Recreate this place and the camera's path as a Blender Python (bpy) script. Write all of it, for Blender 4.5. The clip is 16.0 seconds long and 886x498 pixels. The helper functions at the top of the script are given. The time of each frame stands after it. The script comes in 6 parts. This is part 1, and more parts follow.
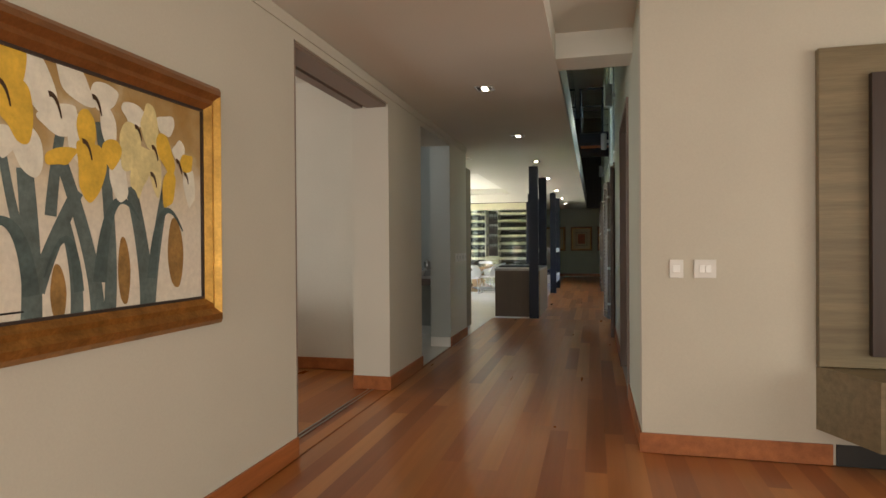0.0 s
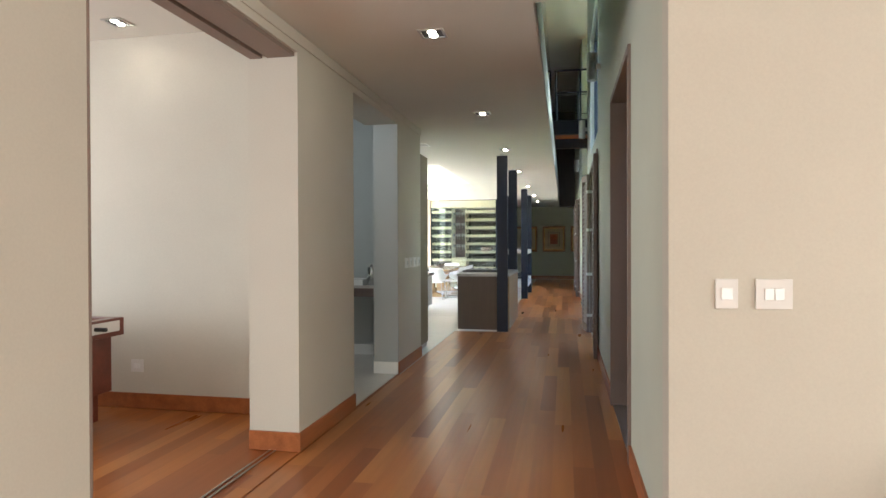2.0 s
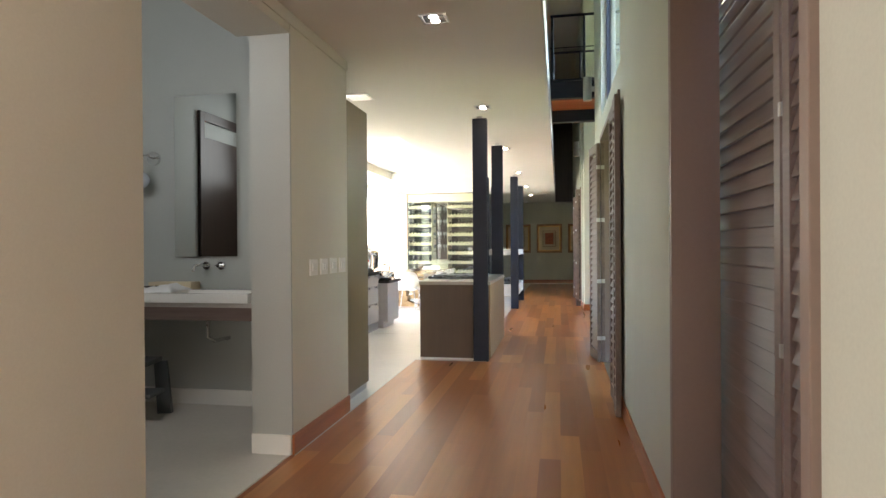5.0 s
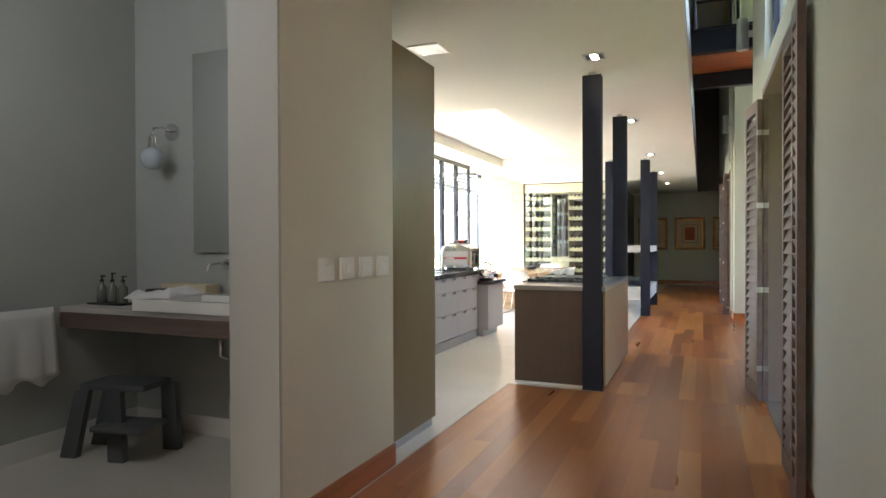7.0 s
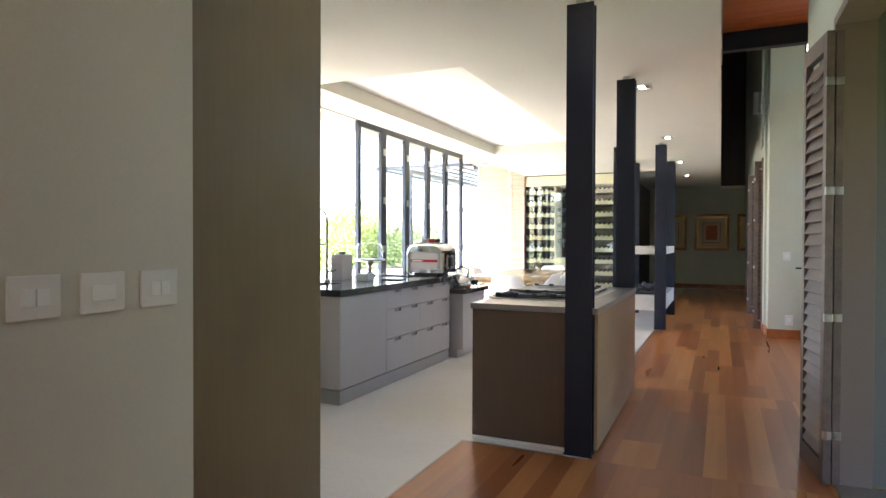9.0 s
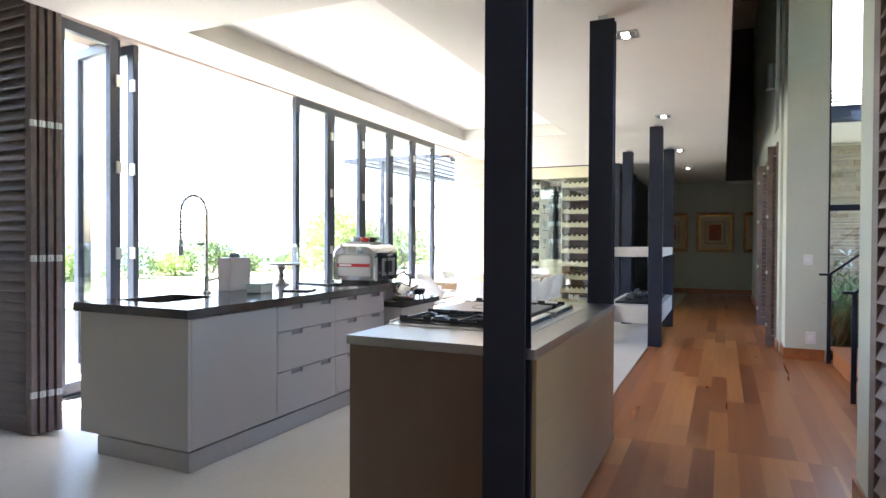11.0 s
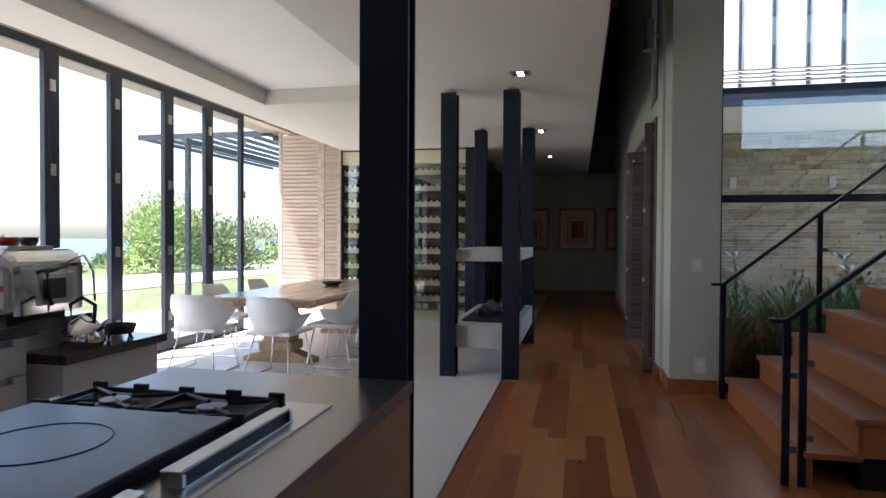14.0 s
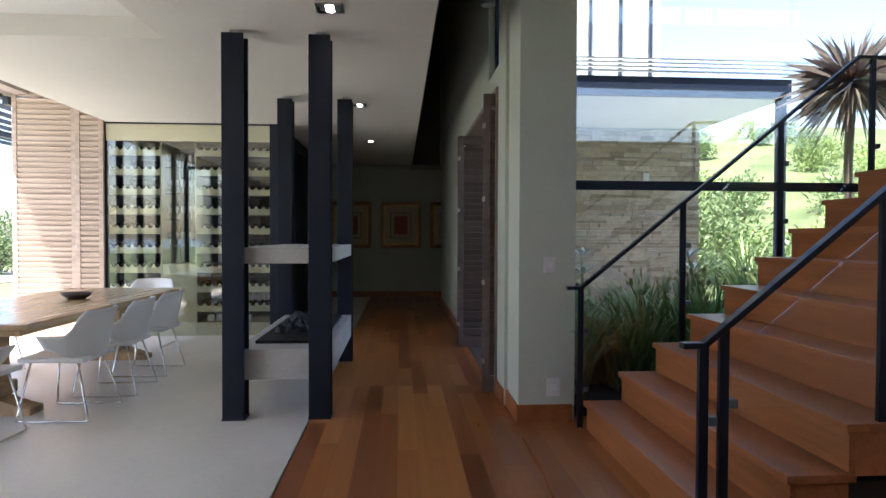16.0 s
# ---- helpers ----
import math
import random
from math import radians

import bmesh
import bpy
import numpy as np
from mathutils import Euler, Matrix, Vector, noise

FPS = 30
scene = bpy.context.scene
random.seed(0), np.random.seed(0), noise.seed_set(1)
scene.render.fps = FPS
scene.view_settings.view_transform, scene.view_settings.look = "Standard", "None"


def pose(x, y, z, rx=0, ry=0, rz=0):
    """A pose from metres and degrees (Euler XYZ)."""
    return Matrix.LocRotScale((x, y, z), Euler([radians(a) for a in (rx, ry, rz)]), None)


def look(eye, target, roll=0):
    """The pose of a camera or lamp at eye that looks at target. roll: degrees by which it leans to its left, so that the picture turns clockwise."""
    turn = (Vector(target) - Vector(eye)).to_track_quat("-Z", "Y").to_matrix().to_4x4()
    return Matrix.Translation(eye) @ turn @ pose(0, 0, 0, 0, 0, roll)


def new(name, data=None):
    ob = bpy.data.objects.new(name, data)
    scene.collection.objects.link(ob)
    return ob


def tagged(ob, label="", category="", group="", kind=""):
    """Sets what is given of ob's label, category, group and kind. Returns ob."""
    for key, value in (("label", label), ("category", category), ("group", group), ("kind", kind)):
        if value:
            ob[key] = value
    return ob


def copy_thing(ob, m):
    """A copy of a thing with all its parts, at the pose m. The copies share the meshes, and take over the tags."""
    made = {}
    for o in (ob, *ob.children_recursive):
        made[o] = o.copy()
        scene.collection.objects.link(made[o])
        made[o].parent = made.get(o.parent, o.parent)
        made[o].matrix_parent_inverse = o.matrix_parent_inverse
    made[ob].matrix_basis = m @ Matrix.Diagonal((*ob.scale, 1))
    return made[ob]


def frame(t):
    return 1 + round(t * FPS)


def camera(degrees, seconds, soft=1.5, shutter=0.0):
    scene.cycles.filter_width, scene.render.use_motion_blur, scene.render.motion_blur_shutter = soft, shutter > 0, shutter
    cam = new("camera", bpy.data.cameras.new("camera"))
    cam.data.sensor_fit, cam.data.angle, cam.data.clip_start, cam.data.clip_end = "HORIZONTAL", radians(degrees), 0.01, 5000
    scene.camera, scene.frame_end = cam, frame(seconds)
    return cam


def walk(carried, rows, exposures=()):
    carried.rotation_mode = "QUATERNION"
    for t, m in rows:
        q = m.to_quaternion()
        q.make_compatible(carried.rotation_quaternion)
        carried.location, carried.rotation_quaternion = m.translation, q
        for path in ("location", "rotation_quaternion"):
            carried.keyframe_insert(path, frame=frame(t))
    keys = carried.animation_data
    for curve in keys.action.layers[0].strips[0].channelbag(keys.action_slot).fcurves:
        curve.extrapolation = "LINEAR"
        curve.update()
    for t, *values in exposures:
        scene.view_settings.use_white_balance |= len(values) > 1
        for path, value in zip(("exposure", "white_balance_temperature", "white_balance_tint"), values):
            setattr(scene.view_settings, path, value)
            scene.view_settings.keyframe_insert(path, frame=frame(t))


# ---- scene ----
cam = camera(72.0, 16.0)
PATH = [
    (0, (0.186, -0.599, 1.385), (-0.295, 1.342, 1.373), -0.4),
    (0.5, (0.147, -0.2, 1.406), (-0.301, 1.749, 1.394), -0.4),
    (1, (0.124, 0.179, 1.419), (-0.297, 2.134, 1.405), -0.4),
    (1.5, (0.106, 0.596, 1.424), (-0.302, 2.554, 1.411), -0.3),
    (2, (0.071, 1.032, 1.422), (-0.319, 2.994, 1.407), -0.2),
    (2.5, (0.042, 1.496, 1.403), (-0.329, 3.461, 1.388), -0.3),
    (3, (0.02, 1.984, 1.387), (-0.345, 3.95, 1.374), -0.3),
    (5.5, (-0.01, 4.167, 1.345), (-0.39, 6.131, 1.341), -0.5),
    (6, (0.002, 4.52, 1.347), (-0.499, 6.456, 1.344), -0.5),
    (6.5, (0.01, 4.907, 1.334), (-0.656, 6.793, 1.324), -0.4),
    (7, (-0.005, 5.307, 1.337), (-0.785, 7.149, 1.319), -0.2),
    (7.5, (-0.029, 5.726, 1.344), (-0.842, 7.553, 1.325), -0.1),
    (8, (-0.062, 6.165, 1.351), (-0.885, 7.988, 1.328), -0.0),
    (10.5, (-0.131, 8.305, 1.365), (-0.961, 10.124, 1.337), 0.3),
    (11, (-0.152, 8.684, 1.352), (-0.986, 10.502, 1.327), 0.3),
    (11.5, (-0.187, 9.116, 1.353), (-1.021, 10.933, 1.33), 0.2),
    (12, (-0.206, 9.532, 1.359), (-1.028, 11.355, 1.335), 0.3),
    (12.5, (-0.23, 9.937, 1.369), (-1.016, 11.776, 1.341), 0.4),
    (13, (-0.249, 10.286, 1.382), (-0.927, 12.167, 1.349), 0.4),
    (13.5, (-0.281, 10.641, 1.374), (-0.828, 12.565, 1.342), 0.4),
    (14, (-0.289, 11.003, 1.391), (-0.725, 12.955, 1.356), 0.3),
    (14.5, (-0.279, 11.371, 1.39), (-0.565, 13.35, 1.353), 0.2),
    (15, (-0.306, 11.741, 1.379), (-0.439, 13.736, 1.338), 0.2),
    (15.5, (-0.334, 12.094, 1.371), (-0.337, 14.094, 1.332), 0.1),
    (16, (-0.351, 12.425, 1.366), (-0.211, 14.42, 1.326), 0.2),
]
EXPOSURES = [(0, 2.95, 6800, 8), (1.5, 3.58, 6350, 8), (3, 4.05, 5950, 8), (5.5, 4.22, 6900, 14), (6.5, 4.12, 6800, 14), (8, 3.5, 6750, 15), (10.5, 3.6, 6200, 17), (12.5, 2.85, 6050, 18), (13.5, 2.4, 6050, 18), (14.3, 1.8, 6050, 16), (16, 2.2, 6100, 17)]
walk(cam, [(t, look(eye, target, roll)) for t, eye, target, roll in PATH], EXPOSURES)

# ---- world, sun, large lights ----
world = bpy.data.worlds.new("sky")
scene.world = world
world.use_nodes = True
wn = world.node_tree
sky = wn.nodes.new("ShaderNodeTexSky")
sky.sky_type = "NISHITA"
sky.sun_disc = False
SUN = Vector((-0.36, -0.42, 0.92)).normalized()
sky.sun_elevation = math.asin(SUN.z)
sky.sun_rotation = math.atan2(SUN.x, SUN.y)
sky.air_density, sky.dust_density, sky.ozone_density = 1.0, 2.0, 1.0
wn.links.new(sky.outputs[0], wn.nodes["Background"].inputs[0])
wn.nodes["Background"].inputs[1].default_value = 0.15

sun_data = bpy.data.lights.new("sun", "SUN")
sun_data.energy, sun_data.angle, sun_data.color = 5.0, radians(0.6), (1.0, 0.95, 0.87)
sun = new("sun", sun_data)
sun.matrix_world = look(SUN * 30, (0, 0, 0))


def daylight_fill(name, eye, target, w, h, watts, color):
    """An added area lamp in place of daylight from windows outside the view."""
    d = bpy.data.lights.new(name, "AREA")
    d.shape, d.size, d.size_y, d.energy, d.color = "RECTANGLE", w, h, watts, color
    o = new(name, d)
    o.matrix_world = look(eye, target)
    return o


daylight_fill("foyer_window_light", (1.6, -4.8, 1.35), (1.4, 5, 0.9), 5.0, 2.2, 20, (1.0, 0.965, 0.89))
daylight_fill("lounge_window_light", (5.8, 0.2, 1.5), (-2, 0.6, 1.0), 4.0, 2.2, 15, (1.0, 0.95, 0.86))
daylight_fill("games_window_light", (-7.3, 2.6, 1.6), (-2, 3.4, 1.2), 4.5, 2.4, 20, (0.97, 0.98, 1.0))

# No window known here: an unseen lamp added to brighten the washroom.
daylight_fill("washroom_fill_light", (-3.0, 6.4, 2.6), (-3.0, 8.6, 2.2), 1.2, 0.9, 0.85, (0.9, 0.97, 1.0))

# ---- materials ----
MATS = {}


def nodes_of(name):
    m = bpy.data.materials.new(name)
    m.use_nodes = True
    nt = m.node_tree
    return m, nt, nt.nodes["Principled BSDF"]


def link_noise(nt, coord, scale, detail=4.0, stretch=(1, 1, 1), rough=0.6):
    mp = nt.nodes.new("ShaderNodeMapping")
    mp.inputs["Scale"].default_value = stretch
    nt.links.new(coord, mp.inputs[0])
    n = nt.nodes.new("ShaderNodeTexNoise")
    n.inputs["Scale"].default_value, n.inputs["Detail"].default_value, n.inputs["Roughness"].default_value = scale, detail, rough
    nt.links.new(mp.outputs[0], n.inputs["Vector"])
    return n.outputs["Fac"]


def ramp(nt, fac, stops):
    r = nt.nodes.new("ShaderNodeValToRGB")
    while len(r.color_ramp.elements) < len(stops):
        r.color_ramp.elements.new(0.5)
    for e, (p, c) in zip(r.color_ramp.elements, stops):
        e.position, e.color = p, (*c, 1)
    nt.links.new(fac, r.inputs[0])
    return r.outputs[0]


def mixc(nt, fac, a, b, mode="MIX"):
    m = nt.nodes.new("ShaderNodeMix")
    m.data_type, m.blend_type = "RGBA", mode
    for sock, v in ((m.inputs[0], fac), (m.inputs[6], a), (m.inputs[7], b)):
        if isinstance(v, bpy.types.NodeSocket):
            nt.links.new(v, sock)
        elif isinstance(v, (int, float)):
            sock.default_value = v
        else:
            sock.default_value = (*v, 1)
    return m.outputs[2]


def bump(nt, bsdf, height, strength, dist=0.01):
    b = nt.nodes.new("ShaderNodeBump")
    b.inputs["Strength"].default_value, b.inputs["Distance"].default_value = strength, dist
    nt.links.new(height, b.inputs["Height"])
    nt.links.new(b.outputs[0], bsdf.inputs["Normal"])


def plain(name, color, rough=0.6, metal=0.0, vary=0.08, big=1.3, fine=60.0, relief=0.15, stretch=(1, 1, 1), spec=0.5, coat=0.0):
    """A surface of one colour with soft large blotches, fine grain and slight relief."""
    m, nt, b = nodes_of(name)
    co = nt.nodes.new("ShaderNodeTexCoord").outputs["Object"]
    n1, n2 = link_noise(nt, co, big, 3), link_noise(nt, co, fine, 4, stretch)
    lo, hi = [c * (1 - vary) for c in color], [min(1, c * (1 + vary)) for c in color]
    c = ramp(nt, n1, [(0.3, lo), (0.7, hi)])
    c2 = ramp(nt, n2, [(0.3, [1 - vary] * 3), (0.7, [1.0] * 3)])
    nt.links.new(mixc(nt, 1.0, c, c2, "MULTIPLY"), b.inputs["Base Color"])
    rr = nt.nodes.new("ShaderNodeMapRange")
    rr.inputs["To Min"].default_value, rr.inputs["To Max"].default_value = max(0.02, rough - 0.06), min(1, rough + 0.06)
    nt.links.new(n1, rr.inputs[0])
    nt.links.new(rr.outputs[0], b.inputs["Roughness"])
    b.inputs["Metallic"].default_value, b.inputs["Specular IOR Level"].default_value = metal, spec
    b.inputs["Coat Weight"].default_value = coat
    if relief:
        bump(nt, b, n2, relief, 0.002)
    MATS[name] = m
    return m


def wood(name, tones, rough=0.4, along="y", grain=14.0, random_piece=False, relief=0.12, coat=0.0, soft=1.0):
    """Wood with long grain; tones run from dark to light, one per piece when random_piece is set."""
    m, nt, b = nodes_of(name)
    co = nt.nodes.new("ShaderNodeTexCoord").outputs["Object"]
    info = nt.nodes.new("ShaderNodeObjectInfo")
    add = nt.nodes.new("ShaderNodeVectorMath")
    add.operation = "MULTIPLY_ADD"
    nt.links.new(info.outputs["Random"], add.inputs[0])
    add.inputs[1].default_value = (37, 53, 71)
    nt.links.new(co, add.inputs[2])
    s = {"x": (0.06, 1, 1), "y": (1, 0.06, 1), "z": (1, 1, 0.06)}[along]
    g2 = link_noise(nt, add.outputs[0], grain * 7, 4, s)
    g1 = link_noise(nt, add.outputs[0], grain, 5, s) if soft == 1.0 else g2
    big = link_noise(nt, add.outputs[0], 1.1, 2, s)
    n = len(tones)
    if random_piece:
        geo = nt.nodes.new("ShaderNodeNewGeometry")
        tot = nt.nodes.new("ShaderNodeMath")
        tot.operation = "ADD"
        nt.links.new(info.outputs["Random"], tot.inputs[0])
        nt.links.new(geo.outputs["Random Per Island"], tot.inputs[1])
        fr = nt.nodes.new("ShaderNodeMath")
        fr.operation = "FRACT"
        nt.links.new(tot.outputs[0], fr.inputs[0])
        base = ramp(nt, fr.outputs[0], [(i / (n - 1), t) for i, t in enumerate(tones)])
    else:
        base = ramp(nt, big, [(0.25 + 0.5 * i / (n - 1), t) for i, t in enumerate(tones)])
    c = mixc(nt, soft, base, ramp(nt, g1, [(0.3, (0.72, 0.70, 0.68)), (0.65, (1.08, 1.08, 1.08))]), "MULTIPLY")
    c = mixc(nt, soft, c, ramp(nt, g2, [(0.3, (0.86, 0.85, 0.84)), (0.6, (1, 1, 1))]), "MULTIPLY")
    nt.links.new(c, b.inputs["Base Color"])
    rr = nt.nodes.new("ShaderNodeMapRange")
    rr.inputs["To Min"].default_value, rr.inputs["To Max"].default_value = rough - 0.08, rough + 0.08
    nt.links.new(g1, rr.inputs[0])
    nt.links.new(rr.outputs[0], b.inputs["Roughness"])
    b.inputs["Coat Weight"].default_value, b.inputs["Coat Roughness"].default_value = coat, 0.25
    if relief > 0.02:
        bump(nt, b, g1, relief, 0.0015)
    MATS[name] = m
    return m


def glassy(name, tint=(1, 1, 1), gloss=1.0, rough=0.0):
    """Clear pane: see-through, with Fresnel gloss."""
    m, nt, b = nodes_of(name)
    nt.nodes.remove(b)
    out = nt.nodes["Material Output"]
    tr, gl, mx, fr = (nt.nodes.new("ShaderNode" + k) for k in ("BsdfTransparent", "BsdfGlossy", "MixShader", "LayerWeight"))
    tr.inputs[0].default_value = (*tint, 1)
    gl.inputs["Roughness"].default_value = rough
    fr.inputs["Blend"].default_value = 0.5
    pw, mul = nt.nodes.new("ShaderNodeMath"), nt.nodes.new("ShaderNodeMath")
    pw.operation, mul.operation = "POWER", "MULTIPLY_ADD"
    pw.inputs[1].default_value = 4.0
    mul.inputs[1].default_value, mul.inputs[2].default_value = 0.9 * gloss, 0.035 * gloss
    mul.use_clamp = True
    nt.links.new(fr.outputs["Facing"], pw.inputs[0])
    nt.links.new(pw.outputs[0], mul.inputs[0])
    nt.links.new(mul.outputs[0], mx.inputs[0])
    nt.links.new(tr.outputs[0], mx.inputs[1])
    nt.links.new(gl.outputs[0], mx.inputs[2])
    nt.links.new(mx.outputs[0], out.inputs[0])
    MATS[name] = m
    return m


def glow(name, color, strength):
    m, nt, b = nodes_of(name)
    b.inputs["Base Color"].default_value = (*color, 1)
    b.inputs["Emission Color"].default_value = (*color, 1)
    b.inputs["Emission Strength"].default_value = strength
    MATS[name] = m
    return m


PLASTER = plain("warm_plaster", (0.60, 0.57, 0.49), 0.75, vary=0.05, big=0.7, fine=90, relief=0.25)
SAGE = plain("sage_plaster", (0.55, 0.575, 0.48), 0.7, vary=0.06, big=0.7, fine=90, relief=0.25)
BATH = plain("grey_plaster", (0.43, 0.45, 0.435), 0.75, vary=0.05, big=0.7, fine=90, relief=0.25)
CEIL = plain("ceiling_paint", (0.72, 0.70, 0.64), 0.85, vary=0.03, big=0.6, fine=80, relief=0.1)
# The tray's colour is whiter than the ceiling round it.
TRAYW = plain("whiter_tray_surface", (0.86, 0.85, 0.80), 0.85, vary=0.02, big=0.6, fine=80, relief=0.1)
SCREED = plain("pale_screed", (0.72, 0.68, 0.62), 0.32, vary=0.07, big=1.1, fine=25, relief=0.08)


def board_floor():
    """Oiled hardwood boards: a tone for each piece, soft long grain and slow streaks."""
    m, nt, b = nodes_of("floor_boards")
    co = nt.nodes.new("ShaderNodeTexCoord").outputs["Object"]
    info, geo = nt.nodes.new("ShaderNodeObjectInfo"), nt.nodes.new("ShaderNodeNewGeometry")
    tot, fr, shift = nt.nodes.new("ShaderNodeMath"), nt.nodes.new("ShaderNodeMath"), nt.nodes.new("ShaderNodeVectorMath")
    tot.operation, fr.operation, shift.operation = "ADD", "FRACT", "MULTIPLY_ADD"
    nt.links.new(info.outputs["Random"], tot.inputs[0])
    nt.links.new(geo.outputs["Random Per Island"], tot.inputs[1])
    nt.links.new(tot.outputs[0], fr.inputs[0])
    nt.links.new(fr.outputs[0], shift.inputs[0])
    shift.inputs[1].default_value = (7, 11, 13)
    nt.links.new(co, shift.inputs[2])
    tones = [(0.225, 0.060, 0.018), (0.43, 0.155, 0.043), (0.29, 0.086, 0.024), (0.56, 0.24, 0.072), (0.37, 0.120, 0.034), (0.50, 0.195, 0.056), (0.26, 0.072, 0.021)]
    base = ramp(nt, fr.outputs[0], [(k / 6, t) for k, t in enumerate(tones)])
    grain = link_noise(nt, shift.outputs[0], 26, 3, (1, 0.04, 1), 0.5)
    streak = link_noise(nt, shift.outputs[0], 6, 2, (1, 0.10, 1), 0.5)
    c = mixc(nt, 0.5, base, ramp(nt, grain, [(0.35, (0.80, 0.78, 0.76)), (0.62, (1, 1, 1))]), "MULTIPLY")
    c = mixc(nt, 0.6, c, ramp(nt, streak, [(0.35, (0.82, 0.80, 0.78)), (0.65, (1, 1, 1))]), "MULTIPLY")
    nt.links.new(c, b.inputs["Base Color"])
    rr = nt.nodes.new("ShaderNodeMapRange")
    rr.inputs["To Min"].default_value, rr.inputs["To Max"].default_value = 0.24, 0.36
    nt.links.new(streak, rr.inputs[0])
    nt.links.new(rr.outputs[0], b.inputs["Roughness"])
    return m


FLOOR = board_floor()
SKIRT = wood("skirting_wood", [(0.34, 0.105, 0.032), (0.45, 0.155, 0.05)], 0.42, "y", 12)
STAIRW = wood("stair_wood", [(0.36, 0.115, 0.036), (0.50, 0.185, 0.062)], 0.36, "y", 12)
BRIDGEW = wood("bridge_board_wood", [(0.42, 0.12, 0.03), (0.56, 0.19, 0.05)], 0.4, "x", 10)
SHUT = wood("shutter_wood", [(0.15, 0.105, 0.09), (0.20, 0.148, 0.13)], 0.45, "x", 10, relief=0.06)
# Shaded and sunlit copies of the shutter wood, light put into the tones.
SHUTD = wood("shaded_shutter_wood", [(0.12, 0.085, 0.08), (0.16, 0.115, 0.108)], 0.45, "x", 10, relief=0.06)
SHUTL = wood("sunlit_shutter_wood", [(0.46, 0.36, 0.28), (0.56, 0.45, 0.36)], 0.55, "x", 18, relief=0.1)
# Lobby shade is put into the colour, darker than the sage walls.
CLOSET = plain("lobby_shade_paint", (0.17, 0.165, 0.15), 0.7, vary=0.06)
LINTEL = plain("pinkish_grey_timber", (0.40, 0.33, 0.30), 0.6, vary=0.08, fine=40, stretch=(1, 0.05, 1))
JAMB = plain("brown_frame_paint", (0.24, 0.18, 0.15), 0.5, vary=0.05)
VENEER = plain("walnut_veneer", (0.118, 0.076, 0.050), 0.42, vary=0.10, big=1.6, fine=45, relief=0.04, stretch=(1, 1, 0.04))
TALLV = plain("gold_brown_veneer", (0.19, 0.135, 0.07), 0.36, vary=0.10, big=1.6, fine=45, relief=0.04, stretch=(1, 1, 0.04), spec=0.5)
VENEER2 = plain("light_veneer", (0.32, 0.205, 0.105), 0.42, vary=0.10, big=1.6, fine=45, relief=0.04, stretch=(1, 0.04, 1))
CABV = wood("olive_veneer", [(0.19, 0.15, 0.085), (0.24, 0.19, 0.11)], 0.45, "x", 20, relief=0.05)
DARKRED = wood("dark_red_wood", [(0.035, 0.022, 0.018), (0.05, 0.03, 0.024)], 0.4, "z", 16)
REDWOOD = wood("red_brown_wood", [(0.13, 0.030, 0.018), (0.19, 0.046, 0.026)], 0.32, "x", 12, coat=0.3)
GREYD = plain("gap_shade_grey", (0.26, 0.25, 0.25), 0.45, vary=0.04)
GREYV = plain("grey_lacquer", (0.47, 0.44, 0.42), 0.4, vary=0.04, big=1.5, fine=90, relief=0.06)
BRUSHG = plain("brushed_plinth_metal", (0.42, 0.40, 0.39), 0.38, 0.6, vary=0.08, fine=120, relief=0.05, stretch=(1, 1, 0.05))
STEEL = plain("black_steel", (0.009, 0.013, 0.027), 0.42, 0.0, vary=0.2, big=4, fine=60, relief=0.12, spec=0.35)
ALU = plain("dark_aluminium", (0.013, 0.019, 0.036), 0.35, 0.0, vary=0.12, relief=0.0)
CHROME = plain("chrome", (0.75, 0.75, 0.75), 0.08, 1.0, vary=0.03, relief=0.0)
BRUSHED = plain("brushed_steel", (0.55, 0.55, 0.54), 0.3, 1.0, vary=0.06, fine=120, relief=0.05, stretch=(1, 0.05, 1))
PLATEG = plain("pale_grey_plate", (0.72, 0.70, 0.67), 0.35, vary=0.02, relief=0.0)
PANELB = plain("beige_enamel", (0.58, 0.56, 0.52), 0.25, vary=0.03, relief=0.0)
WHITEP = plain("white_plastic", (0.80, 0.79, 0.76), 0.35, vary=0.02, relief=0.0)
STONETOP = plain("dark_stone_top", (0.065, 0.055, 0.05), 0.12, vary=0.25, big=9, fine=140, relief=0.0)
STEELTOP = plain("steel_worktop", (0.34, 0.335, 0.33), 0.30, 0.9, vary=0.05, big=2, fine=150, relief=0.0, stretch=(1, 0.04, 1))
CONC = plain("pale_concrete", (0.50, 0.47, 0.43), 0.75, vary=0.12, big=5, fine=70, relief=0.35)
IRON = plain("cast_iron", (0.012, 0.012, 0.013), 0.5, vary=0.2, relief=0.3)
PLATE = plain("grey_griddle_plate", (0.07, 0.08, 0.095), 0.33, 0.3, vary=0.1, relief=0.05)
CERAM = plain("white_ceramic", (0.82, 0.82, 0.80), 0.12, vary=0.02, relief=0.0)
FROST = plain("pale_globe_glass", (0.50, 0.56, 0.62), 0.06, vary=0.04, relief=0.0)
CREAM = plain("cream_lacquer", (0.66, 0.63, 0.45), 0.4, vary=0.05, relief=0.05)
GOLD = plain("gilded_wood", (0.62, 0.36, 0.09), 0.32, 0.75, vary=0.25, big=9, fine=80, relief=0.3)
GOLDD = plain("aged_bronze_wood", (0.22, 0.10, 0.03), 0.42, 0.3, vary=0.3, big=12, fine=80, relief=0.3)
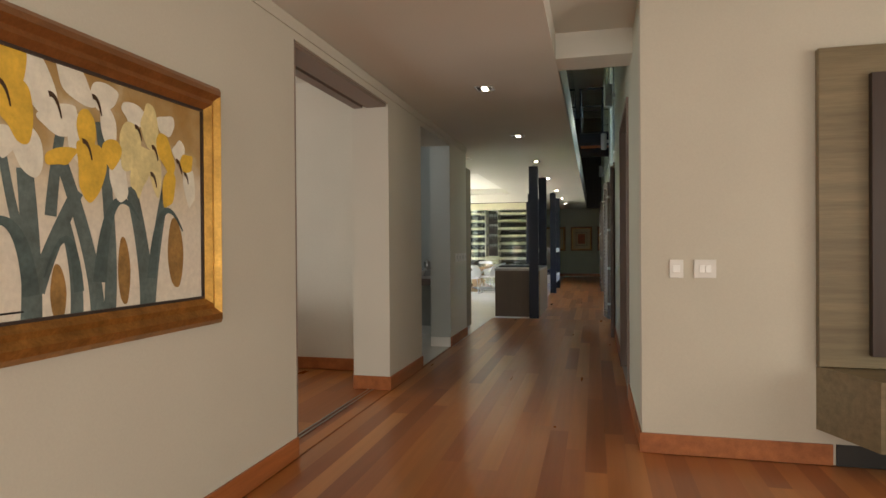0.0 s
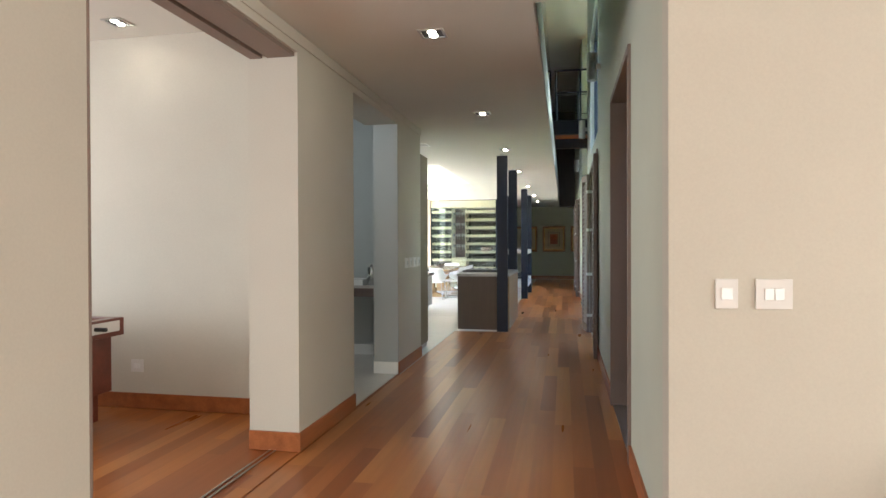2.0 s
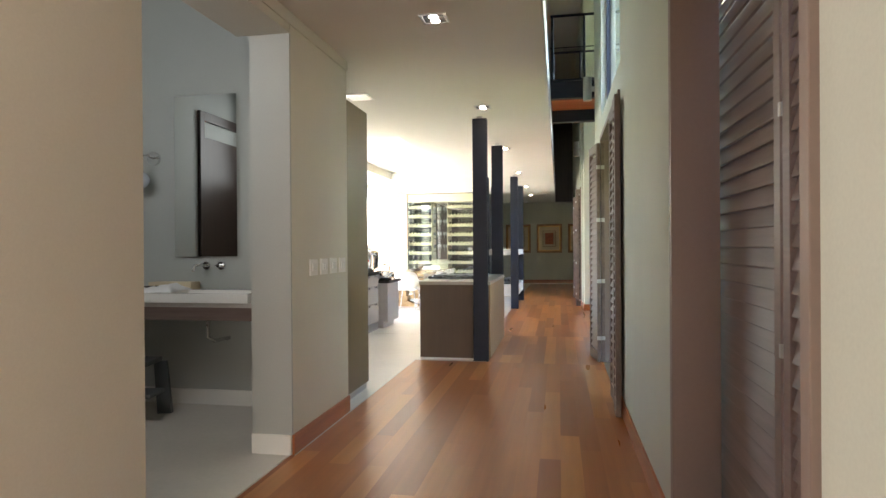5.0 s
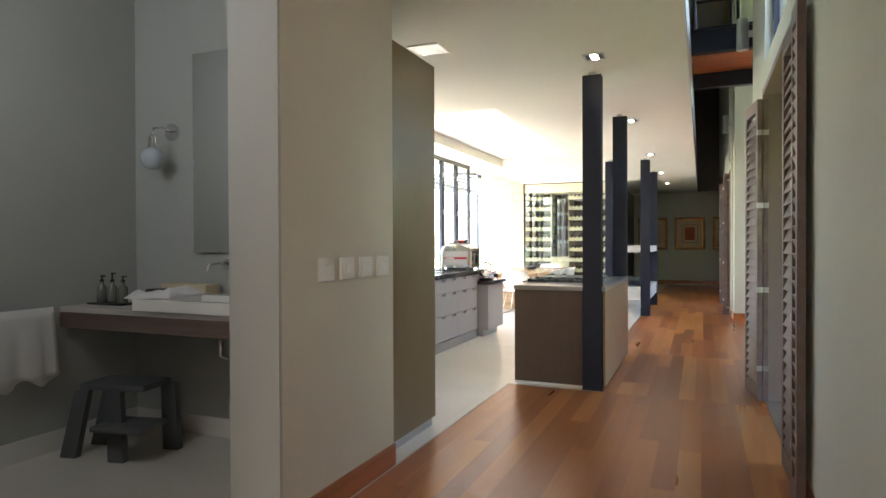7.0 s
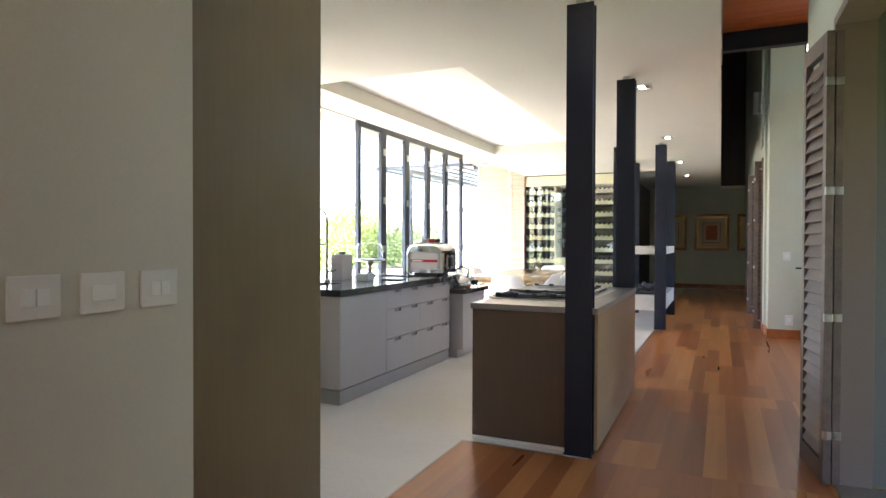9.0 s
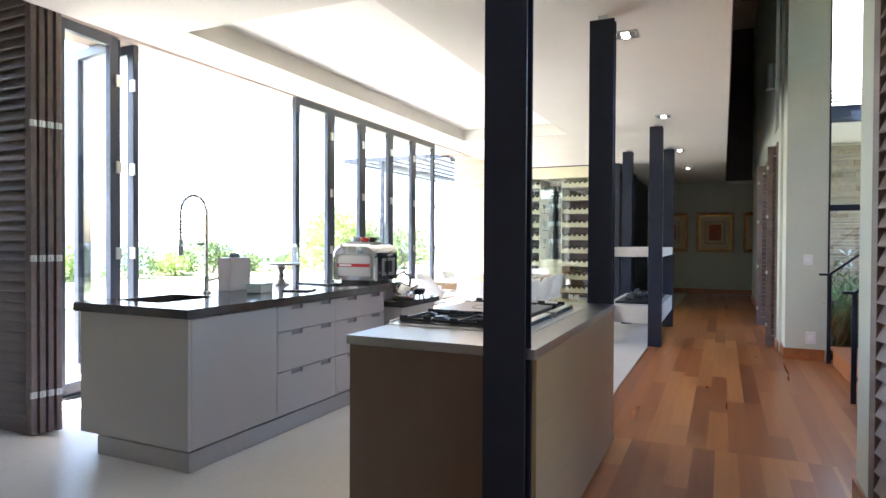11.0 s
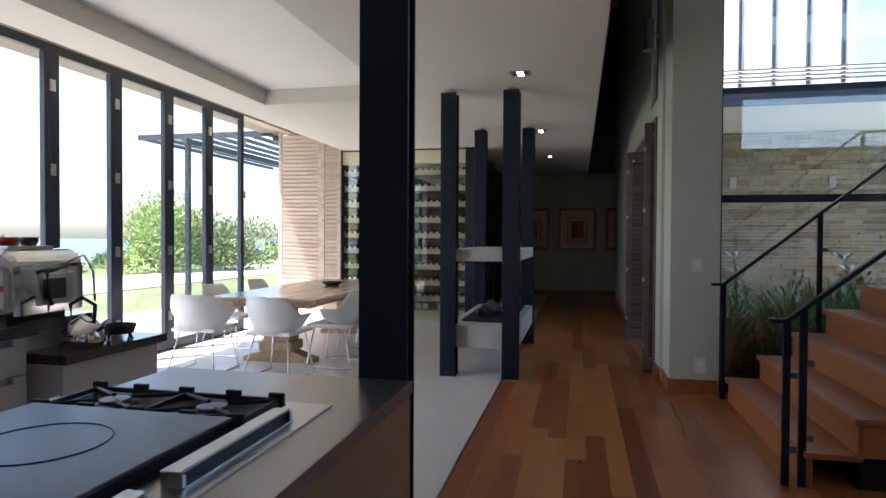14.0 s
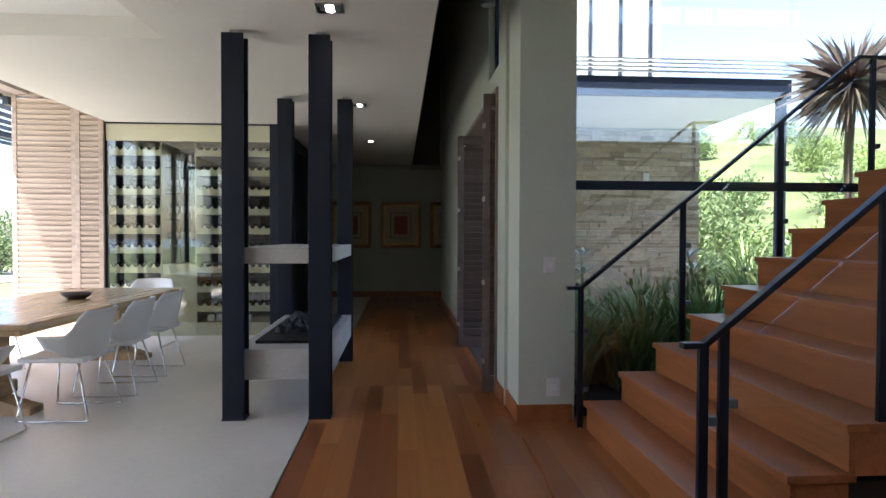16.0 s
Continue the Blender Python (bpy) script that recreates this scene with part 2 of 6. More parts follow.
# Darker gilt tones that carry the shade on the painting's frame.
GOLDB = plain("half_shaded_gilt_wood", (0.46, 0.22, 0.055), 0.34, 0.6, vary=0.3, big=9, fine=80, relief=0.3)
GOLDSHADE = plain("shaded_gilt_wood", (0.34, 0.14, 0.045), 0.36, 0.5, vary=0.2, big=9, fine=80, relief=0.2)
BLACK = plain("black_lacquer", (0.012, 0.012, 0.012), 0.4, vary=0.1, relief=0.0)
TOWEL = plain("white_towelling", (0.72, 0.72, 0.73), 0.95, vary=0.06, fine=220, relief=0.9)
TABLEW = wood("table_oak", [(0.42, 0.27, 0.13), (0.52, 0.35, 0.18)], 0.25, "y", 12, coat=0.3)
BOTTLE = plain("dark_bottle_glass", (0.015, 0.02, 0.012), 0.12, vary=0.2, relief=0.0)
GREYP = plain("grey_plastic", (0.10, 0.11, 0.115), 0.5, vary=0.1)
REDP = plain("red_paint", (0.45, 0.02, 0.02), 0.3, vary=0.08)
PAPER = plain("mount_card", (0.62, 0.52, 0.36), 0.8, vary=0.05)
PRINTR = plain("rust_print", (0.42, 0.12, 0.05), 0.75, vary=0.3, big=14)
GLASS = glassy("window_glass", (0.96, 0.98, 0.97))
STAIRG = glassy("stair_glass", (0.96, 0.98, 0.97), 2.6)
RAILG = glassy("balustrade_glass", (0.97, 0.985, 0.975))
CELLG = glassy("cellar_glass", (0.93, 0.95, 0.92), 3.0)
BULB = glow("lamp_glow", (1.0, 0.9, 0.72), 7.0)
m, nt, b = nodes_of("mirror")
b.inputs["Base Color"].default_value, b.inputs["Metallic"].default_value, b.inputs["Roughness"].default_value = (0.86, 0.88, 0.87, 1), 1.0, 0.01
MIRROR = m
LAWN = plain("lawn", (0.15, 0.19, 0.07), 0.9, vary=0.35, big=0.35, fine=40, relief=0.8)
PAVE = plain("patio_paving", (0.48, 0.45, 0.40), 0.7, vary=0.1, big=0.8, fine=40, relief=0.3)
SEA = plain("far_sea", (0.10, 0.17, 0.24), 0.3, vary=0.15, big=0.01, fine=0.3, relief=0.0)
SOIL = plain("dark_soil", (0.045, 0.032, 0.022), 0.95, vary=0.3, fine=30, relief=0.9)
WHITEW = plain("white_render", (0.72, 0.71, 0.68), 0.8, vary=0.04, relief=0.2)
BARK = plain("bark", (0.13, 0.10, 0.075), 0.9, vary=0.3, big=8, fine=40, relief=0.9)


def leafmat(name, lo, hi):
    m, nt, b = nodes_of(name)
    geo = nt.nodes.new("ShaderNodeNewGeometry")
    nt.links.new(ramp(nt, geo.outputs["Random Per Island"], [(0.0, lo), (1.0, hi)]), b.inputs["Base Color"])
    b.inputs["Roughness"].default_value = 0.5
    b.inputs["Subsurface Weight"].default_value = 0.0
    MATS[name] = m
    return m


LEAF = leafmat("strap_leaves", (0.07, 0.165, 0.045), (0.22, 0.38, 0.12))
LEAF2 = leafmat("bush_leaves", (0.06, 0.105, 0.035), (0.19, 0.26, 0.10))
LEAF3 = leafmat("bright_leaves", (0.17, 0.26, 0.06), (0.42, 0.50, 0.20))
LEAF4 = leafmat("purple_spikes", (0.06, 0.05, 0.05), (0.28, 0.24, 0.20))
PETAL = plain("white_petals", (0.8, 0.8, 0.74), 0.6, vary=0.05, relief=0.0)
m, nt, b = nodes_of("stacked_stone")
geo = nt.nodes.new("ShaderNodeNewGeometry")
co = nt.nodes.new("ShaderNodeTexCoord").outputs["Object"]
c = ramp(nt, geo.outputs["Random Per Island"], [(0.0, (0.20, 0.16, 0.12)), (0.35, (0.34, 0.29, 0.23)), (0.7, (0.42, 0.37, 0.31)), (1.0, (0.27, 0.25, 0.23))])
nz = link_noise(nt, co, 14, 5)
nt.links.new(mixc(nt, 1.0, c, ramp(nt, nz, [(0.3, (0.7, 0.7, 0.7)), (0.7, (1.1, 1.1, 1.1))]), "MULTIPLY"), b.inputs["Base Color"])
b.inputs["Roughness"].default_value = 0.85
bump(nt, b, nz, 0.7, 0.01)
STONE = m

# ---- building helpers ----


def bx(bm, x0, x1, y0, y1, z0, z1, bevel=0.0, m=None):
    """A box between two corners, with rounded edges if bevel is given."""
    mat4 = Matrix.LocRotScale(((x0 + x1) / 2, (y0 + y1) / 2, (z0 + z1) / 2), None, (abs(x1 - x0), abs(y1 - y0), abs(z1 - z0)))
    r = bmesh.ops.create_cube(bm, size=1.0, matrix=(m @ mat4) if m else mat4)
    if bevel:
        es = list({e for v in r["verts"] for e in v.link_edges})
        bmesh.ops.bevel(bm, geom=es, offset=bevel, segments=2, affect="EDGES", profile=0.6)
    return bm


def cyl(bm, p0, p1, r0, r1=None, seg=16, cap=True):
    """A round bar from p0 to p1."""
    p0, p1 = Vector(p0), Vector(p1)
    d = p1 - p0
    m4 = Matrix.Translation((p0 + p1) / 2) @ d.to_track_quat("Z", "Y").to_matrix().to_4x4()
    bmesh.ops.create_cone(bm, cap_ends=cap, segments=seg, radius1=r0, radius2=r0 if r1 is None else r1, depth=d.length, matrix=m4)
    return bm


def lathe(bm, prof, seg=24, at=(0, 0, 0)):
    """A turned shape from (radius, height) pairs."""
    rings = []
    for r, z in prof:
        rings.append([bm.verts.new((at[0] + r * math.cos(2 * math.pi * i / seg), at[1] + r * math.sin(2 * math.pi * i / seg), at[2] + z)) for i in range(seg)])
    for a, c in zip(rings, rings[1:]):
        for i in range(seg):
            bm.faces.new((a[i], a[(i + 1) % seg], c[(i + 1) % seg], c[i]))
    bm.faces.new(list(reversed(rings[0])))
    bm.faces.new(rings[-1])
    return bm


def tube(bm, pts, r, seg=10):
    """A bent round bar through pts."""
    pts = [Vector(p) for p in pts]
    rings, up = [], Vector((0, 0, 1))
    for i, p in enumerate(pts):
        d = (pts[min(i + 1, len(pts) - 1)] - pts[max(i - 1, 0)]).normalized()
        a = d.cross(up if abs(d.z) < 0.95 else Vector((1, 0, 0))).normalized()
        c = d.cross(a)
        rings.append([bm.verts.new(p + r * (a * math.cos(2 * math.pi * k / seg) + c * math.sin(2 * math.pi * k / seg))) for k in range(seg)])
    for a, c in zip(rings, rings[1:]):
        for i in range(seg):
            bm.faces.new((a[i], a[(i + 1) % seg], c[(i + 1) % seg], c[i]))
    bm.faces.new(list(reversed(rings[0])))
    bm.faces.new(rings[-1])
    return bm


def link_mesh(name, bm, material, smooth=False):
    me = bpy.data.meshes.new(name)
    bmesh.ops.recalc_face_normals(bm, faces=bm.faces)
    bm.to_mesh(me)
    bm.free()
    if material:
        me.materials.append(material)
    if smooth:
        me.polygons.foreach_set("use_smooth", [True] * len(me.polygons))
    ob = new(name, me)
    return ob


def part(name, bm, material, parent, label="", smooth=False):
    ob = link_mesh(name, bm, material, smooth)
    ob.parent = parent
    if label:
        tagged(ob, label)
    return ob


def thing(name, label, category, group="", at=(0, 0, 0), rz=0.0, kind=""):
    ob = new(name)
    ob.empty_display_size = 0.1
    ob.matrix_world = pose(*at, 0, 0, rz)
    return tagged(ob, label, category, group, kind)


def solid(name, boxes, material, label, category, bevel=0.0, kind="structure"):
    """A piece of the setting, joined from boxes (x0, x1, y0, y1, z0, z1)."""
    bm = bmesh.new()
    for q in boxes:
        bx(bm, *q, bevel=bevel)
    return tagged(link_mesh(name, bm, material), label, category, kind=kind)


def bmb(*q, bevel=0.0):
    return bx(bmesh.new(), *q, bevel=bevel)

# ---- large structure ----
XL, XR, ZC = -1.72, 0.49, 2.885
XT = XL - 0.37

solid("wall_left", [(XT, XL, -5, 3.06, 0, ZC), (XT, XL, 3.06, 4.945, 2.745, ZC), (XT, XL, 4.945, 6.07, 0, ZC), (XT, XL, 6.07, 7.50, 2.745, ZC), (-2.0, XL, 7.52, 8.58, 0, ZC)],
      PLASTER, "warm greige plastered corridor wall with two openings", "wall")
solid("wall_reveal", [(-2.0, XL - 0.001, 7.50, 7.519, 0, 2.743)], BATH, "grey plastered reveal of the washroom opening", "wall")
solid("trim_cornice", [(XL + 0.001, XL + 0.012, -5, 8.58, 2.80, 2.878)], PLASTER, "narrow plaster cornice strip under the ceiling", "trim")
solid("wall_foyer", [(XR, 6.2, 3.66, 3.82, 0, 3.2)], PLASTER, "warm greige plastered wall with light switches", "wall")
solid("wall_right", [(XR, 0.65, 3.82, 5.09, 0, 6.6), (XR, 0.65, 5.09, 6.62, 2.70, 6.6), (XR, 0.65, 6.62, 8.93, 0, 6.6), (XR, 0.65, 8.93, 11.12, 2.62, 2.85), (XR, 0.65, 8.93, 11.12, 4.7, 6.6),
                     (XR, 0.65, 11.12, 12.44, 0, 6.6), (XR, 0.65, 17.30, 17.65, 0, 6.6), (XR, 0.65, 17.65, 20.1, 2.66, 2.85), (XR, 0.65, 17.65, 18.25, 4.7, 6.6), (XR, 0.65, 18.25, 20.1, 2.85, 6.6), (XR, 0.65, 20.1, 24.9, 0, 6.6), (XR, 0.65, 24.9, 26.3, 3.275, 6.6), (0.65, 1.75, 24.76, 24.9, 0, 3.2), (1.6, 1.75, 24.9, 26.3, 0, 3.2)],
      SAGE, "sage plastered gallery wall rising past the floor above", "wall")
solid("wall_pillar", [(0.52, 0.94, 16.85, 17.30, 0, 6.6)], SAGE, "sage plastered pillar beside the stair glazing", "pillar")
solid("wall_closet", [(0.65, 2.1, 8.79, 8.93, 0, 2.76), (0.65, 2.1, 11.12, 11.26, 0, 2.76), (2.1, 2.24, 8.79, 9.3, 0, 2.76), (2.1, 2.24, 10.75, 11.26, 0, 2.76), (2.1, 2.24, 9.3, 10.75, 2.3, 2.76), (0.65, 2.1, 8.93, 11.12, 2.62, 2.76)], CLOSET, "lobby behind the shutters, its shade put into a dark grey-brown", "wall")
solid("floor_closet", [(0.65, 2.1, 8.93, 11.12, -0.10, -0.015)], SKIRT, "board floor behind the shutters", "floor")
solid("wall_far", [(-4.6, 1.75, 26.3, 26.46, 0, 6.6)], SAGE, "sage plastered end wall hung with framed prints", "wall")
solid("wall_games", [(-7.6, XT, 5.75, 5.92, 0, 3.3), (-7.76, -7.6, -5, 5.92, 0, 3.3)], PLASTER, "warm greige games room walls", "wall")
solid("wall_bath", [(-4.02, -2.0, 8.60, 8.74, 0, 3.9), (-4.02, -3.88, 5.92, 8.60, 0, 3.9), (-2.2, -2.02, 5.92, 8.60, 3.28, 3.9), (-4.02, -2.02, 5.78, 5.92, 3.3, 3.9)], BATH, "grey plastered washroom walls", "wall")
solid("wall_kitchen_near", [(-5.4, -2.55, 9.10, 9.24, 0, 3.6)], PLASTER, "plastered wall behind tall kitchen units", "wall")
solid("wall_foyer_back", [(-7.76, 6.2, -5.16, -5, 0, 3.3), (6.2, 6.36, -5, 3.82, 0, 3.3)], PLASTER, "plastered back walls of the lounge", "wall")
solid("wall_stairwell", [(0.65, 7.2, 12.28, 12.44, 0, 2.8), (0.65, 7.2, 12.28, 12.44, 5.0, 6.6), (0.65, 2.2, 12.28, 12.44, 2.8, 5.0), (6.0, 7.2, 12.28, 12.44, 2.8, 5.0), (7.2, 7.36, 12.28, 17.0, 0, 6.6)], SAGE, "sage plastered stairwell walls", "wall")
solid("wall_kitchen_window", [(-5.42, -5.24, 9.24, 11.2, 0, 3.6)], WHITEW, "rendered wall beside the folding glass doors", "wall")
solid("trim_lintel", [(-5.42, -5.24, 11.2, 21.2, 3.225, 3.6)], LINTEL, "pinkish-grey timber lintel over the folding glass doors", "lintel")
# The far gallery's shade is put into this wall's dark colour.
solid("wall_upper_far", [(-2.3, -2.15, 12.6, 26.3, 3.30, 6.6)], DARKRED, "far upper gallery wall with its shade put into a dark colour", "wall")
solid("wall_upper", [(-2.3, -2.15, 4.8, 12.6, 3.30, 6.6), (-2.15, XR, 4.68, 4.8, 3.3, 6.6)], PLASTER, "plastered wall of the upper gallery", "wall")
solid("wall_cellar_side", [(-2.10, -2.04, 21.0, 26.3, 0, ZC)], STEEL, "dark panelled side of the wine cellar", "wall")
solid("wall_cellar_back", [(-5.5, -2.1, 21.75, 21.85, 0, ZC)], CREAM, "cream back wall of the wine cellar", "wall")

solid("ceiling_hall", [(-2.18, -0.11, -5, 25.45, ZC, 3.27), (-4.25, -2.18, 8.745, 12.0, ZC, 3.27), (-4.25, -2.18, 17.3, 26.3, ZC, 3.27), (-4.25, -3.76, 12.0, 17.3, ZC, 3.27), (-0.11, XR, 25.45, 26.3, ZC, 3.27), (XR, 1.75, 24.9, 26.3, ZC, 3.27)],
      CEIL, "pale painted ceiling with a raised tray over the kitchen", "ceiling")
solid("ceiling_tray", [(-3.76, -2.18, 12.0, 17.3, 3.05, 3.27)], TRAYW, "whiter raised tray in the kitchen ceiling", "ceiling")
solid("ceiling_lounge", [(-0.11, 6.2, -5, 3.66, 3.10, 3.2), (-0.11, XR, 3.66, 4.45, 3.10, 3.2)], CEIL, "pale painted lounge ceiling", "ceiling")
solid("ceiling_beam", [(-0.11, XR, 4.45, 4.80, 2.895, 3.3)], CEIL, "plastered beam across the corridor head", "beam")
solid("ceiling_games", [(-7.6, -2.18, -5, 5.75, 3.242, 3.34)], CEIL, "pale games room ceiling", "ceiling")
solid("ceiling_bath", [(-4.02, -2.02, 5.78, 8.74, 3.9, 3.98)], CEIL, "pale washroom ceiling", "ceiling")
solid("ceiling_window_slot", [(-5.42, -4.25, 9.24, 26.3, 3.6, 3.7), (-4.25, -4.2, 9.24, 26.3, 3.27, 3.6)], CEIL, "raised ceiling slot along the glass doors", "ceiling")
solid("ceiling_upper", [(-2.3, 0.65, 4.68, 26.46, 6.6, 6.75), (0.65, 7.36, 12.28, 17.05, 6.6, 6.75)], CEIL, "high roof lining over gallery and stair", "ceiling")

# floors: subfloor slabs under boards, screed in the kitchen
solid("floor", [(-7.6, 6.2, -5, 5.92, -0.10, -0.009), (XL - 0.02, 0.65, 5.92, 26.4, -0.10, -0.009), (0.65, 7.2, 12.44, 17.0, -0.10, -0.009)], SKIRT, "timber board floor in mixed red-brown tones", "floor")
solid("floor_kitchen", [(-5.42, -1.705, 8.6, 10.90, -0.014, 0.0), (-5.42, -0.85, 10.90, 13.0, -0.014, -0.002), (-5.42, -1.025, 13.0, 26.3, -0.014, 0.0)], SCREED, "pale polished screed kitchen floor", "floor")
solid("floor_bath", [(-3.88, -1.74, 5.92, 8.60, -0.014, 0.0)], SCREED, "pale screed washroom floor", "floor")
solid("trim_floor_edge", [(-1.705, -1.695, 7.5, 10.88, -0.012, 0.003), (-1.705, -0.99, 10.882, 10.898, -0.012, 0.003), (-1.03, -1.02, 13.02, 26.3, -0.012, 0.003)], BRUSHED, "thin metal strip between boards and screed", "trim")

# skirting boards
solid("baseboard_left", [(XL, XL + 0.016, -5, 3.06, 0, 0.13), (XL, XL + 0.016, 4.93, 6.07, 0, 0.13), (XT, XL + 0.016, 4.929, 4.945, 0, 0.13), (XL, XL + 0.016, 7.50, 8.58, 0, 0.13)], SKIRT, "red-brown timber skirting board", "baseboard", 0.002)
solid("baseboard_right", [(XR, 1.62, 3.644, 3.66, 0, 0.13), (XR - 0.016, XR, 3.644, 5.09, 0, 0.13), (XR - 0.016, XR, 6.62, 8.93, 0, 0.13), (XR - 0.016, XR, 11.12, 12.44, 0, 0.13), (XR - 0.016, 0.65, 12.44, 12.456, 0, 0.13)], SKIRT, "red-brown timber skirting board", "baseboard", 0.002)
solid("baseboard_pillar", [(0.504, 0.92, 16.834, 16.85, 0, 0.13), (0.504, 0.52, 16.85, 17.3, 0, 0.13), (0.474, 0.49, 17.3, 17.65, 0, 0.13), (0.474, 0.49, 20.1, 24.9, 0, 0.13), (-2.04, 1.6, 26.284, 26.3, 0, 0.13)], SKIRT, "red-brown timber skirting board", "baseboard", 0.002)
solid("baseboard_games", [(-7.6, XT, 5.734, 5.75, 0, 0.13)], SKIRT, "red-brown timber skirting board", "baseboard", 0.002)
solid("baseboard_bath", [(-3.88, -2.0, 8.585, 8.60, 0, 0.13), (-3.88, -3.865, 5.92, 8.585, 0, 0.13), (-2.0, XL - 0.004, 7.486, 7.50, 0, 0.13)], WHITEP, "white washroom skirting", "baseboard", 0.002)

# opening heads and frames
solid("trim_opening_head", [(XT + 0.02, -1.98, 3.06, 4.945, 2.715, 2.744), (-1.94, XL - 0.02, 3.06, 4.945, 2.715, 2.744)], JAMB, "brown sliding door track in the opening head", "trim", 0.002)
solid("trim_opening_edge", [(XL - 0.06, XL + 0.004, 3.06, 3.072, 0.0, 2.745), (XT, XT + 0.05, 3.06, 3.072, 0.0, 2.745)], JAMB, "dark edge of a sliding door pocket", "trim")
solid("trim_track", [(-1.94, -1.925, 3.06, 4.945, 0.0, 0.004), (-1.90, -1.885, 3.06, 4.945, 0.0, 0.004)], BRUSHED, "floor track of a sliding door", "trim")


def door_frame(name, y0, y1, top, x0=0.47, x1=0.67):
    return solid(name, [(x0, x1, y0 - 0.0, y0 + 0.05, 0.0, top), (x0, x1, y1 - 0.05, y1, 0.0, top), (x0, x1, y0 + 0.05, y1 - 0.05, top - 0.05, top)], JAMB, "brown painted timber door frame", "door frame", 0.003)


door_frame("door_frame_1", 5.09, 6.62, 2.70)
door_frame("door_frame_2", 8.93, 11.12, 2.62)
door_frame("door_frame_3", 17.65, 20.10, 2.66)
solid("trim_sill", [(0.49, 0.75, 8.98, 11.07, -0.013, 0.006), (0.49, 0.75, 17.7, 20.05, -0.013, 0.006), (0.49, 0.75, 5.14, 6.57, -0.013, 0.006)], BRUSHED, "metal threshold under shutters", "trim", 0.001)

# windows over the right-hand doors
for nm, y0, y1 in (("window_1", 8.93, 11.12), ("window_2", 17.65, 18.25)):
    w = thing(nm, "tall fixed pane in a dark frame above shutters", "window", kind="structure")
    bm = bmesh.new()
    for q in ((0.55, 0.60, y0, y0 + 0.05, 2.85, 4.7), (0.55, 0.60, y1 - 0.05, y1, 2.85, 4.7), (0.55, 0.60, y0 + 0.05, y1 - 0.05, 2.85, 2.90), (0.55, 0.60, y0 + 0.05, y1 - 0.05, 4.65, 4.7)):
        bx(bm, *q)
    part("window_frame", bm, ALU, w)
    part("pane", bmb(0.572, 0.578, y0 + 0.05, y1 - 0.05, 2.9, 4.65), GLASS, w).visible_shadow = False

# The lobby's pane is unseen, added to let light reach the corridor.
for nm, q0, q1 in (("window_4", (2.15, 2.19, 9.3, 10.75, 0.0, 2.3), "y"), ("window_3", (2.2, 6.0, 12.34, 12.38, 2.8, 5.0), "x"),):
    w = thing(nm, "fixed clear pane in a slim dark frame", "window", kind="structure")
    xa, xb, ya, yb, za, zb = q0
    bm = bmesh.new()
    bx(bm, xa, xb, ya, yb, za, za + 0.05)
    bx(bm, xa, xb, ya, yb, zb - 0.05, zb)
    if q1 == "y":
        bx(bm, xa, xb, ya, ya + 0.05, za + 0.05, zb - 0.05)
        bx(bm, xa, xb, yb - 0.05, yb, za + 0.05, zb - 0.05)
        q = (xa + 0.017, xb - 0.017, ya + 0.05, yb - 0.05, za + 0.05, zb - 0.05)
    else:
        bx(bm, xa, xa + 0.05, ya, yb, za + 0.05, zb - 0.05)
        bx(bm, xb - 0.05, xb, ya, yb, za + 0.05, zb - 0.05)
        q = (xa + 0.05, xb - 0.05, ya + 0.017, yb - 0.017, za + 0.05, zb - 0.05)
    part("window_frame", bm, ALU, w)
    part("pane", bmb(*q), GLASS, w).visible_shadow = False

# folding glass doors of the kitchen
XW = -5.22


def glass_leaf(bm_parent, y0, y1, x0=XW, x1=XW, top=3.20):
    """One framed glass leaf from (x0, y0) to (x1, y1)."""
    d = Vector((x1 - x0, y1 - y0, 0))
    L, a = d.length, math.degrees(math.atan2(d.y, d.x))
    leaf = new("door_leaf")
    leaf.parent = bm_parent
    leaf.matrix_basis = pose(x0, y0, 0.02, 0, 0, a)
    bm = bmesh.new()
    for q in ((0, 0.085, -0.03, 0.03, 0, top), (L - 0.085, L, -0.03, 0.03, 0, top), (0.085, L - 0.085, -0.03, 0.03, 0, 0.10), (0.085, L - 0.085, -0.03, 0.03, top - 0.09, top)):
        bx(bm, *q, bevel=0.004)
    part("frame", bm, ALU, leaf)
    part("pane", bmb(0.085, L - 0.085, -0.004, 0.004, 0.10, top - 0.09), GLASS, leaf).visible_shadow = False
    for z in (0.35, 1.15, 1.95, 2.75):
        part("hinge", bmb(L - 0.03, L + 0.03, -0.045, -0.03, z, z + 0.11, bevel=0.003), BRUSHED, leaf)
    return leaf


fold = thing("folding_door", "dark aluminium folding glass doors, partly open to the lawn", "door", at=(0, 0, 0))
for y0, y1 in ((15.08, 15.87), (15.87, 16.70), (16.70, 17.57), (17.57, 18.40), (18.40, 19.27)):
    glass_leaf(fold, y0, y1)
for (xa, ya), (xb, yb) in (((-5.22, 11.95), (-5.30, 12.58)), ((-5.30, 12.60), (-6.05, 12.72)), ((-6.05, 12.78), (-5.30, 12.80))):
    glass_leaf(fold, ya, yb, xa, xb)
part("floor_track", bmb(-5.28, -5.16, 11.3, 19.35, -0.01, 0.018), ALU, fold)

solid("eave", [(-5.85, -5.42, 9.0, 21.2, 3.25, 3.45)], JAMB, "brown boarded eave above the glass doors", "eave")

